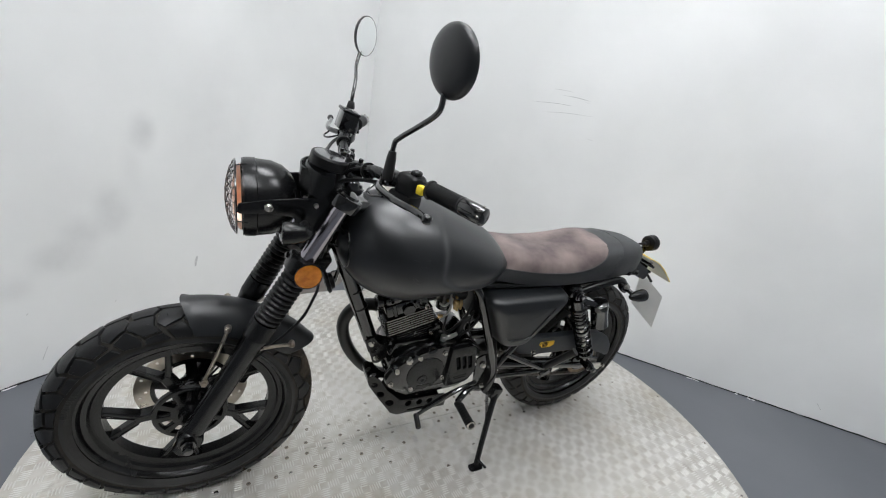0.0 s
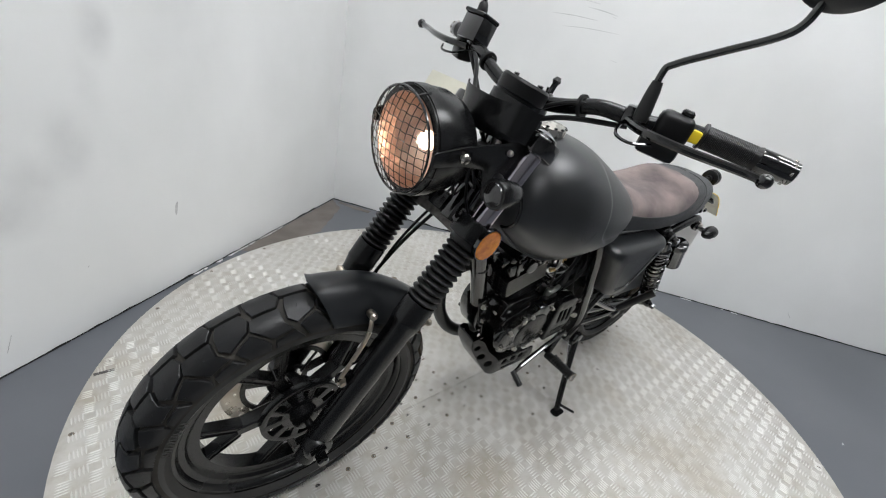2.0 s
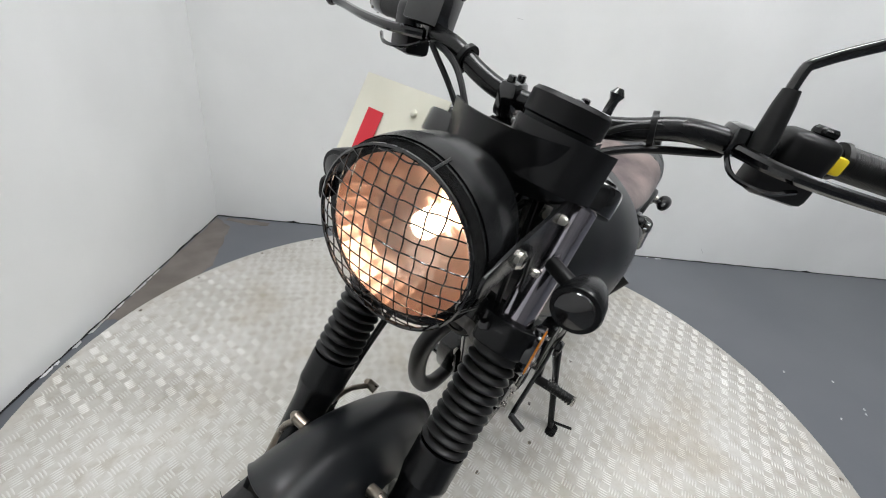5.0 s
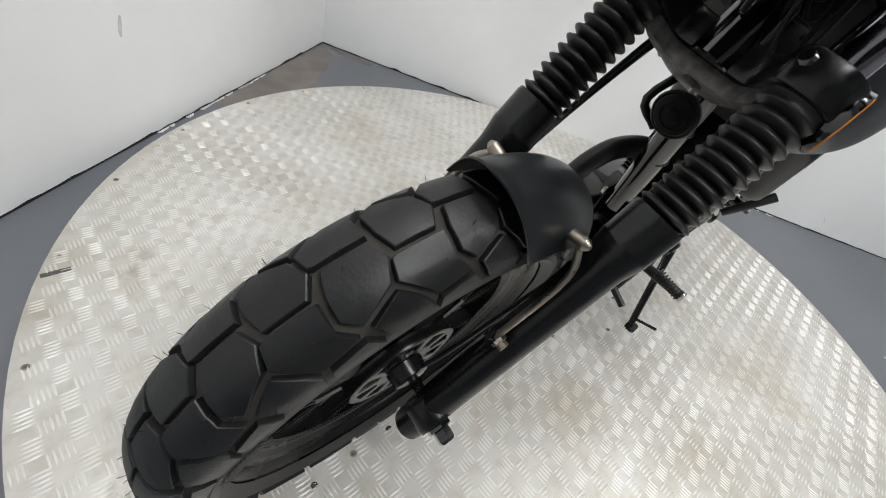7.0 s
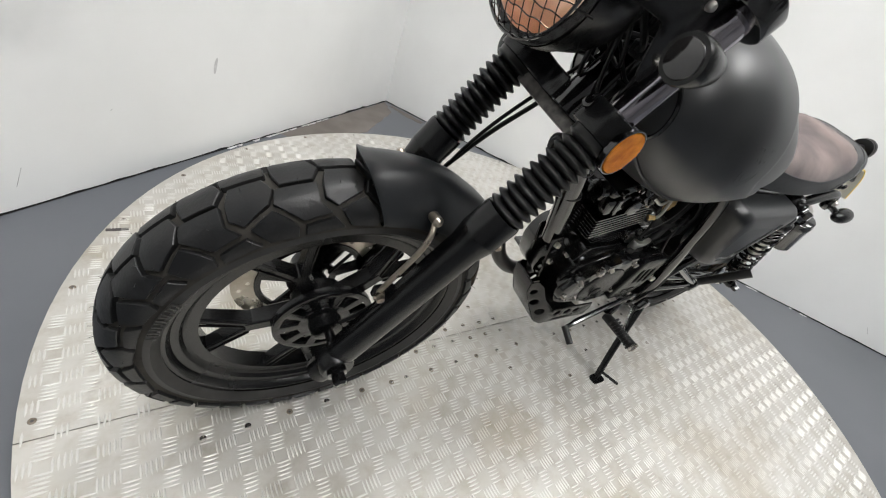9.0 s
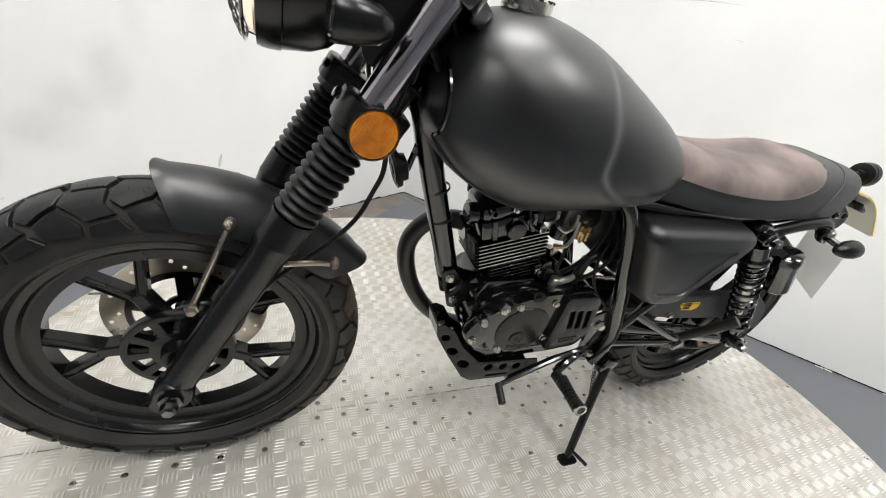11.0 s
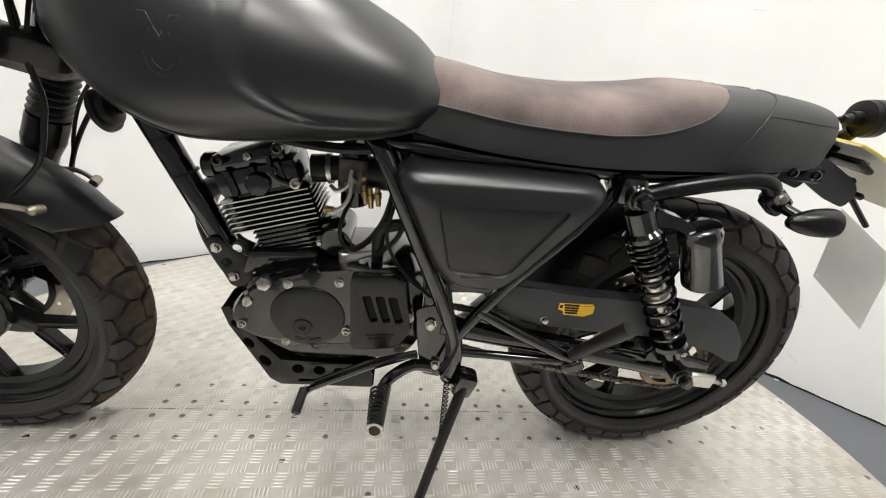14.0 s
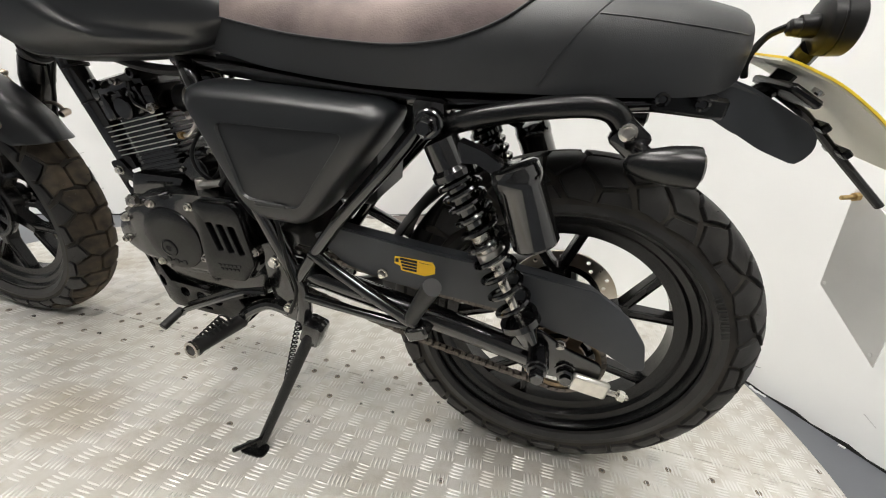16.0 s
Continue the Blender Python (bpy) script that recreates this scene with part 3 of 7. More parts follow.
def make_wheel(name, centre, half, phase, label):
    h = half * 0.70
    prof = [(-h - 0.002, 0.2400), (-h - 0.003, 0.2435), (-h + 0.003, 0.2440), (-h + 0.006, 0.2350), (-h * 0.62, 0.2190), (-h * 0.45, 0.2070), (h * 0.45, 0.2070), (h * 0.62, 0.2190),
            (h - 0.006, 0.2350), (h - 0.003, 0.2440), (h + 0.003, 0.2435), (h + 0.002, 0.2400)]
    inner = [(h + 0.001, 0.2330), (h - 0.004, 0.2290), (h * 0.72, 0.2265), (h * 0.66, 0.2160), (h * 0.45, 0.2090), (h * 0.42, 0.190), (-h * 0.42, 0.190), (-h * 0.45, 0.2090), (-h * 0.66, 0.2160), (-h * 0.72, 0.2265), (-h + 0.004, 0.2290), (-h - 0.001, 0.2330), (-h - 0.002, 0.2400)]
    wheel = sub(name, lathe_y(prof + inner, centre, 72), SATIN, bike, label)
    hub = lathe([(-0.058, 0.020), (-0.056, 0.026), (-0.030, 0.030), (-0.026, 0.047), (0.026, 0.047), (0.030, 0.030), (0.056, 0.026), (0.058, 0.020)], centre, Y_AXIS, segs=32)
    sub("hub", hub, SATIN, wheel)
    # perforated carrier disc on the hub
    holes = []
    for k in range(10):
        a0 = phase + 2 * math.pi * k / 10 + 0.1
        pts = [(0.075 * math.cos(a0 + t), 0.075 * math.sin(a0 + t)) for t in np.linspace(0, 0.40, 5)] + [(0.046 * math.cos(a0 + t), 0.046 * math.sin(a0 + t)) for t in np.linspace(0.36, 0.04, 4)]
        holes.append(pts)
    carrier = plate(circle2(0, 0, 0.087, 44), holes, -0.036, -0.020, lambda u, v, w: centre + Vector((u, w, v)), bev=0.0015)
    sub("hub_carrier", carrier, SATIN, wheel)
    # Y spokes
    sp = bmesh.new()

    def beam(p, q, w0, w1, d0, d1):
        d = (q - p).normalized()
        n = Vector((-d.z, 0, d.x))
        rings = []
        for c, w, dep in ((p, w0, d0), (q, w1, d1)):
            b = 0.003
            rings.append([c + n * x + Vector((0, y, 0)) for x, y in ((-w + b, -dep), (w - b, -dep), (w, -dep + b), (w, dep - b), (w - b, dep), (-w + b, dep), (-w, dep - b), (-w, -dep + b))])
        loft(rings, sp)
    beam(Vector((0.040, 0, 0)), Vector((0.124, 0, 0)), 0.0125, 0.0115, 0.018, 0.015)
    for s in (1, -1):
        beam(Vector((0.112, 0, s * 0.003)), Vector((0.203 * math.cos(0.25), 0, s * 0.203 * math.sin(0.25))), 0.0076, 0.0066, 0.014, 0.012)
    for s in (1, -1):
        along_b = Vector((0.203 * math.cos(0.25) - 0.112, 0, s * (0.203 * math.sin(0.25) - 0.003))).normalized()
        across_b = Vector((-along_b.z, 0, along_b.x))
        mid_b = Vector((0.157, 0, s * 0.0280))
        for side_e in (-1, 1):
            box(mid_b + across_b * side_e * 0.0056 + Vector((0, -0.0138, 0)), (0.078, 0.004, 0.0024), sp, rot=Matrix((along_b, Y_AXIS, along_b.cross(Y_AXIS))).transposed(), bev=0.0006)
    me = to_mesh("spoke", sp, SATIN)
    for k in range(5):
        share("spoke", me, wheel, Matrix.Translation(centre) @ Matrix.Rotation(-(phase + 2 * math.pi * k / 5), 4, "Y"))
    return wheel


front_wheel = make_wheel("front_wheel", FW, 0.055, FRONT_PHASE, "satin black cast alloy front wheel with split spokes")
rear_wheel = make_wheel("rear_wheel", RW, 0.064, REAR_PHASE, "satin black cast alloy rear wheel with split spokes")
make_tyre("front_tyre", FW, FR, 0.057, 17, radians(117), "chunky dual sport front tyre with mud-stained blocks", (2.6,), mud=(radians(-75), radians(48)))
make_tyre("rear_tyre", RW, RR, 0.068, 17, radians(37), "chunky dual sport rear tyre with raised lettering", (0.35,), rubber=WORN_RUBBER)


def brake_disc(name, centre, y, r_out, r_in, parent):
    holes = [circle2(0, 0, r_in, 32)]
    for k in range(12):
        for r, da in ((r_in + (r_out - r_in) * 0.3, 0.0), (r_in + (r_out - r_in) * 0.68, 0.16)):
            a = 2 * math.pi * k / 12 + da
            holes.append(circle2(r * math.cos(a), r * math.sin(a), 0.0042, 8))
    part(name, plate(circle2(0, 0, r_out, 56), holes, y, y + 0.0045, lambda u, v, w: centre + Vector((u, w, v))), DISC_STEEL, parent, "drilled brown-stained steel brake disc")
    gaps = [circle2(0, 0, 0.034, 24)]
    for k in range(5):
        a = 2 * math.pi * k / 5 + 0.5
        gaps.append([((r_in - 0.008) * math.cos(a + t), (r_in - 0.008) * math.sin(a + t)) for t in np.linspace(0, 0.95, 9)] + [(0.046 * math.cos(a + t), 0.046 * math.sin(a + t)) for t in np.linspace(0.8, 0.15, 6)])
    part("disc_carrier", plate(circle2(0, 0, r_in + 0.003, 40), gaps, y - 0.003, y + 0.002, lambda u, v, w: centre + Vector((u, w, v))), SATIN, parent)


brake_disc("front_brake_disc", FW, 0.062, 0.138, 0.098, bike)
brake_disc("rear_brake_disc", RW, 0.072, 0.110, 0.078, bike)

# ---- front end ----
AXLE = Vector((-0.443, 0, 0.307))
FORK = Vector((0.435, 0, 0.900)).normalized()
FORK_Y = 0.096
LAT = FORK.cross(Y_AXIS).normalized()          # square to the fork, forward or back
if LAT.x > 0:
    LAT = -LAT                                   # points forward


def on_fork(s, y, forward=0.0):
    return AXLE + FORK * s + LAT * forward + Vector((0, y, 0))


for sy in (-1, 1):
    y = sy * FORK_Y
    leg = part("fork_leg", lathe([(-0.055, 0.018), (-0.05, 0.0225), (-0.02, 0.0255), (0.03, 0.0260), (0.20, 0.0265), (0.300, 0.0270), (0.318, 0.0300), (0.328, 0.0318), (0.3305, 0.0320), (0.3315, 0.0314), (0.370, 0.0318), (0.375, 0.0305)],
                                 on_fork(0, y), FORK, segs=28), SATIN, bike, "satin black fork slider")
    prof = [(0.370, 0.029)]
    n = 11
    for k in range(n):
        s0 = 0.375 + 0.143 * k / n
        d = 0.143 / n
        prof += [(s0, 0.0225), (s0 + d * 0.36, 0.0310 - 0.001 * k / n), (s0 + d * 0.5, 0.0322 - 0.001 * k / n), (s0 + d * 0.64, 0.0310 - 0.001 * k / n)]
    prof += [(0.518, 0.031), (0.524, 0.031)]
    part("fork_bellows", lathe(prof, on_fork(0, y), FORK, segs=28), BELLOWS, bike, "ribbed black rubber fork bellows", sharp=1.2)
    part("stanchion", lathe([(0.51, 0.0205), (0.72, 0.0205)], on_fork(0, y), FORK, segs=24), DARK_CHROME, bike, "dark chromed fork tube")
    part("fork_cap", lathe([(0.735, 0.026), (0.742, 0.024), (0.748, 0.012), (0.750, 0.004)], on_fork(0, y), FORK, segs=20), GLOSS, bike)
    # axle end
    out = Vector((0, sy, 0))
    face = Vector((0.06, sy, 0)).normalized()
    seat_r = on_fork(0.530, sy * 0.104, -0.002) + Vector((0.009, 0, 0))
    ax = part("axle_nut", lathe([(0, 0.017), (0.002, 0.018), (0.010, 0.018), (0.012, 0.0125), (0.026, 0.0125), (0.030, 0.009)], AXLE + Vector((-0.004, sy * 0.118, -0.006)), out, segs=6), GLOSS, bike)
    part("axle_boss", lathe([(0, 0.030), (0.03, 0.030), (0.036, 0.026)], AXLE + Vector((-0.002, sy * 0.086, -0.004)), out, segs=24), SATIN, bike)
    # round amber reflector on its holder
    part("reflector_holder", lathe([(0, 0.012), (0.016, 0.012), (0.018, 0.0315), (0.020, 0.0325), (0.0285, 0.0325), (0.0287, 0.0310), (0.0255, 0.0305)], seat_r, face, segs=28), GLOSS, bike)
    refl = part("side_reflector", lathe([(0, 0.0303), (0.004, 0.0303), (0.0068, 0.0290), (0.0072, 0.006)], seat_r + face * 0.022, face, segs=32), AMBER, bike, "round amber side reflector")
    ridges = bmesh.new()
    for k in range(-8, 9):
        x = k * 0.0032
        hgt = math.sqrt(max(0, 0.0287 ** 2 - x * x))
        lean_v = (LAT - face * LAT.dot(face)).normalized()
        c = seat_r + face * 0.0296 + lean_v * x
        up_v = face.cross(lean_v)
        box(c, (0.0016, 0.0014, 2 * hgt), ridges, rot=Matrix((lean_v, face, up_v)).transposed(), bev=0)
    part("reflector_ribs", ridges, AMBER, refl)

part("front_axle", cyl(AXLE + Vector((0, -0.13, 0)), AXLE + Vector((0, 0.13, 0)), 0.0085), GLOSS, bike)

# yokes
def yoke(s, thick, reach, name, mat):
    a = FORK_Y + 0.034
    pts = [(-a, -0.018), (-a + 0.02, -0.036), (-FORK_Y + 0.03, -0.036), (-0.05, reach), (0.05, reach), (FORK_Y - 0.03, -0.036), (a - 0.02, -0.036), (a, -0.018), (a, 0.018), (a - 0.02, 0.036),
           (FORK_Y - 0.02, 0.042), (0.040, 0.085), (-0.040, 0.085), (-FORK_Y + 0.02, 0.042), (-a + 0.02, 0.036), (-a, 0.018)]
    return part(name, plate(rounded(pts, 0.016, 4), [], s, s + thick, lambda u, v, w: AXLE + FORK * w + Vector((0, u, 0)) - LAT * v, bev=0.004), mat, bike)


yoke(0.520, 0.038, 0.026, "lower_yoke", SATIN)
web = [(-0.072, -0.006), (-0.040, 0.034), (0.040, 0.034), (0.072, -0.006), (0.066, 0.030), (0.030, 0.074), (-0.030, 0.074), (-0.066, 0.030)]
part("yoke_web", plate(rounded(web, 0.010, 3), [circle2(0.0, 0.054, 0.012, 16)], 0.502, 0.521, lambda u, v, w: AXLE + FORK * w + Vector((0, u, 0)) - LAT * v, bev=0.003), GRIMY, bike, "grimy cast web under the lower yoke")
yoke(0.705, 0.032, -0.01, "upper_yoke", GLOSS)
part("steering_head", cyl(AXLE + FORK * 0.52 - LAT * 0.045, AXLE + FORK * 0.72 - LAT * 0.045, 0.030, segs=24), GLOSS, bike)
part("stem_nut", lathe([(0, 0.02), (0.012, 0.02), (0.014, 0.014), (0.02, 0.010)], AXLE + FORK * 0.737 - LAT * 0.045, FORK, segs=6), GLOSS, bike)
for sy in (-1, 1):
    for fo in (0.028,):
        part("clamp_bolt", lathe([(0, 0.0075), (0.004, 0.0075), (0.005, 0.0055)], on_fork(0.542, sy * 0.075, 0.036), LAT, segs=6), GLOSS, bike)

# front mudguard
FEND_R = 0.339


def mudguard():
    rings = []
    a_front, a_back = radians(92.5), radians(32.5)
    n = 30
    for layer, dr in ((0, 0.0), (1, -0.0025)):
        for i in range(n + 1):
            t = i / n
            a = a_front + (a_back - a_front) * t
            ringp = []
            for j in range(17):
                w = -1 + 2 * j / 16
                y = 0.0655 * w * (1 - 0.12 * smoothstep(0.8, 1, t))
                drop = 0.062 * abs(w) ** 2.3
                # the front lip leans back at the sides, the tail corners are rounded
                aa = a - 0.10 * abs(w) ** 2 * (1 - t) ** 3 + 0.10 * abs(w) ** 3 * t ** 6
                r = FEND_R + dr + 0.006 - drop
                r += 0.004 * (smoothstep(0.93, 1, t) + smoothstep(0.96, 1, 1 - t)) + 0.011 * smoothstep(0.5, 1, t) - 0.005 * smoothstep(0.55, 1, 1 - t)
                ringp.append(FW + Vector((math.cos(aa) * r, y, math.sin(aa) * r)))
            rings.append((layer, ringp))
    outer = [r for l, r in rings if l == 0]
    inner = [r for l, r in rings if l == 1]
    bm = bmesh.new()
    vo = [[bm.verts.new(p) for p in r] for r in outer]
    vi = [[bm.verts.new(p) for p in r] for r in inner]
    for grid in (vo, vi):
        for a, b in zip(grid, grid[1:]):
            for i in range(16):
                bm.faces.new((a[i], a[i + 1], b[i + 1], b[i]))
    for i in range(16):
        bm.faces.new((vo[0][i], vo[0][i + 1], vi[0][i + 1], vi[0][i]))
        bm.faces.new((vo[-1][i], vo[-1][i + 1], vi[-1][i + 1], vi[-1][i]))
    for a, b, c, d in zip(vo, vo[1:], vi, vi[1:]):
        bm.faces.new((a[0], b[0], d[0], c[0]))
        bm.faces.new((a[16], b[16], d[16], c[16]))
    return bm


guard = part("front_mudguard", mudguard(), MATTE, bike, "short matte black front mudguard", sharp=0.9)
for sy in (-1, 1):
    for a, b, mid in (((-0.361, 0.0655, 0.606), (-0.412, 0.086, 0.470), (-0.376, 0.088, 0.572)), ((-0.213, 0.066, 0.541), (-0.316, 0.086, 0.548), (-0.256, 0.084, 0.553))):
        A_, B_, M_ = (Vector((p[0], sy * p[1], p[2])) for p in (a, b, mid))
        part("mudguard_stay", sweep([A_ + Vector((0, sy * 0.004, 0)), M_, B_], 0.0044, segs=10, n=6), STAY_STEEL, bike, "bent bronzed steel mudguard stay")
        part("stay_bolt", lathe([(-0.008, 0.0078), (0.010, 0.0080), (0.0108, 0.0074), (0.0160, 0.0032), (0.0166, 0.0008)], A_, Vector((-0.1, sy, 0.25)), segs=16), STAY_STEEL, bike)
        part("stay_foot_bolt", lathe([(0, 0.010), (0.004, 0.010), (0.005, 0.0068), (0.011, 0.0068), (0.012, 0.005)], B_ + Vector((0, sy * 0.004, 0)), Vector((0, sy, 0)), segs=6), STAY_STEEL, bike)
        part("stay_lug", box(B_ + Vector((0.012, -sy * 0.006, -0.004)), (0.036, 0.014, 0.022), bev=0.004), SATIN, bike)

# front caliper on the right leg, hoses and cables
cal = part("brake_caliper", box(Vector((-0.325, 0.068, 0.365)), (0.060, 0.052, 0.085), rot=Matrix.Rotation(0.45, 3, "Y"), bev=0.010, segments=2), GLOSS, bike, "black front brake caliper")
for dz in (-0.024, 0.024):
    part("caliper_piston_cap", cyl((-0.322, 0.094, 0.365 + dz), (-0.322, 0.104, 0.365 + dz), 0.014), SATIN, cal)
for pts, r, mat in (
    ([(-0.12, -0.040, 0.96), (-0.160, -0.055, 0.87), (-0.168, -0.060, 0.788), (-0.160, -0.060, 0.714), (-0.169, -0.060, 0.674), (-0.190, -0.060, 0.620), (-0.229, -0.065, 0.575), (-0.282, -0.070, 0.527), (-0.305, -0.070, 0.505), (-0.350, -0.062, 0.440), (-0.405, -0.054, 0.360), (-0.430, -0.048, 0.330)], 0.0040, PLASTIC),
    ([(-0.092, 0.180, 1.040), (-0.098, 0.120, 0.985), (-0.096, 0.062, 0.900), (-0.104, 0.064, 0.800), (-0.145, 0.078, 0.728), (-0.200, 0.082, 0.664), (-0.240, 0.086, 0.604), (-0.268, 0.090, 0.545), (-0.310, 0.088, 0.410)], 0.0042, PLASTIC),
    ([(-0.110, 0.040, 0.930), (-0.112, 0.060, 0.830), (-0.160, 0.074, 0.748), (-0.210, 0.078, 0.680), (-0.240, 0.084, 0.620), (-0.264, 0.088, 0.556), (-0.330, 0.080, 0.440), (-0.420, 0.060, 0.330)], 0.0032, PLASTIC),
    ([(-0.07, -0.20, 1.045), (-0.11, -0.11, 1.04), (-0.14, -0.05, 0.985), (-0.09, -0.03, 0.90), (-0.03, -0.05, 0.80)], 0.0040, PLASTIC),
    ([(-0.06, -0.19, 1.035), (-0.12, -0.10, 1.01), (-0.17, -0.04, 0.96), (-0.14, -0.01, 0.88)], 0.0045, PLASTIC),
    ([(-0.07, 0.20, 1.045), (-0.13, 0.11, 1.03), (-0.16, 0.05, 0.97), (-0.09, 0.04, 0.88), (-0.02, 0.05, 0.80)], 0.0042, PLASTIC),
    ([(-0.20, 0.0, 0.90), (-0.16, 0.03, 0.83), (-0.10, 0.03, 0.78), (-0.05, 0.02, 0.80)], 0.0065, PLASTIC),
):
    part("cable", sweep(pts, r, segs=8, n=8), mat, bike)

# bundle of black wiring between the yokes
rw = random.Random(21)
for k in range(11):
    y0, y1 = rw.uniform(-0.06, 0.06), rw.uniform(-0.06, 0.06)
    pts = [(-0.205, y0 * 0.5, rw.uniform(0.86, 0.95)), (-0.185, y0, rw.uniform(0.80, 0.90)), (-0.160 + rw.uniform(-0.02, 0.02), (y0 + y1) / 2 + rw.uniform(-0.03, 0.03), rw.uniform(0.78, 0.88)), (-0.135, y1, rw.uniform(0.80, 0.92)), (-0.085, y1 * 0.6, rw.uniform(0.80, 0.86))]
    part("wiring", sweep(pts, rw.choice((0.0028, 0.0036, 0.0050)), segs=7, n=6), PLASTIC, bike)
for x, y, z, w_ in ((-0.172, 0.045, 0.835, 0.030), (-0.165, -0.040, 0.872, 0.026), (-0.150, 0.010, 0.905, 0.034)):
    part("connector_block", box((x, y, z), (0.022, w_, 0.020), rot=Matrix.Rotation(x * 9, 3, "Z"), bev=0.003), PLASTIC, bike)

# ---- headlamp ----
HL = Vector((-0.303, 0, 0.911))
HX = Vector((-1, 0, -0.03)).normalized()


lamp_body = lathe([(0.014, 0.0905), (0.018, 0.0935), (0.008, 0.0945), (-0.006, 0.0945), (-0.008, 0.0925), (-0.010, 0.0925), (-0.042, 0.090), (-0.066, 0.081), (-0.085, 0.065), (-0.097, 0.043), (-0.102, 0.018), (-0.103, 0.002)], HL, HX, segs=56, caps=False)
lamp = part("headlamp", lamp_body, SATIN, bike, "round matte black headlamp, lit, behind a wire guard")
part("lamp_rim", ring(HL + HX * 0.012, HX, 0.0795, 0.0922, 0.010, segs=56), SATIN, lamp)
# a bowl of many facets, stepped from sector to sector
bowl_bm = bmesh.new()
bowl = [(0.018, 0.084), (0.005, 0.081), (-0.006, 0.0777), (-0.015, 0.074), (-0.026, 0.068), (-0.035, 0.060), (-0.044, 0.049), (-0.050, 0.038), (-0.054, 0.024), (-0.056, 0.012), (-0.0565, 0.001)]
bu, bv = frame_of(HX)
facet_rings = []
for k_, (s_, r_) in enumerate(bowl):
    facet_rings.append([HL + HX * (s_ + (0.0011 if (j_ // 2 + k_ // 2) % 2 and 0 < k_ < 9 else 0.0)) + (bu * math.cos(2 * math.pi * j_ / 32) + bv * math.sin(2 * math.pi * j_ / 32)) * r_ * 0.955 for j_ in range(32)])
loft(facet_rings, bowl_bm, caps=False)
part("reflector_bowl", bowl_bm, REFLECTOR, lamp, "shiny faceted lamp reflector bowl", sharp=0.05)
part("bulb", lathe([(-0.053, 0.006), (-0.042, 0.0135), (-0.028, 0.0135), (-0.022, 0.006)], HL, HX, segs=16), BULB, lamp, "glowing warm bulb")
glass = part("lens", lathe([(0.012, 0.0805), (0.025, 0.0800), (0.032, 0.0745), (0.039, 0.057), (0.0435, 0.032), (0.0445, 0.001)], HL, HX, segs=48, caps=False), LENS, lamp, "clear domed lens")
glass.visible_shadow = False


# wire guard: crimped wires woven over a shallow dome, with a rim wire
def dome(y, z):
    rr = math.hypot(y, z)
    return 0.036 + 0.022 * max(0.0, 1 - (rr / 0.0875) ** 2) ** 0.75


HUP = Vector((0.03, 0, -1)).normalized() * -1


def guard_wire(direction, offset, phase):
    ca, sa = math.cos(direction), math.sin(direction)
    half = math.sqrt(0.0875 ** 2 - offset ** 2)
    n = max(10, int(half * 2 / 0.0028))
    pts = []
    for k in range(n + 1):
        t = -half + 2 * half * k / n
        wave = math.sin((t / 0.0146 + phase) * math.pi)
        y, z = t * ca - (offset + 0.0013 * wave) * sa, t * sa + (offset + 0.0013 * wave) * ca
        pts.append(HL + HX * (dome(y, z) + 0.0012 * wave) + Vector((0, y, 0)) + HUP * z)
    return sweep(pts, 0.00075, segs=5)


TILT_NET = radians(-2)
for k in range(-6, 7):
    off = k * 0.0139
    if abs(off) < 0.0865:
        part("guard_wire", guard_wire(TILT_NET, off, k % 2), GLOSS, lamp)
        part("guard_wire", guard_wire(TILT_NET + math.pi / 2, off, (k + 1) % 2), GLOSS, lamp)
for s, rr, w in ((0.036, 0.0880, 0.0022),):
    part("guard_rim", sweep([HL + HX * s + Vector((0, math.cos(a) * rr, 0)) + HUP * math.sin(a) * rr for a in (2 * math.pi * k / 48 for k in range(49))], w, segs=6), GLOSS, lamp)
for a in range(4):
    an = 2 * math.pi * a / 4 + 0.3
    d = Vector((0, math.cos(an), 0)) + HUP * math.sin(an)
    part("guard_clip", sweep([HL + HX * 0.036 + d * 0.0880, HL + HX * 0.012 + d * 0.0950], 0.0014, segs=5), PLASTIC, lamp)
lamp.matrix_basis = Matrix.Translation(HL + Vector((-0.010, 0, 0.008))) @ Matrix.Scale(0.935, 4) @ Matrix.Translation(-HL)

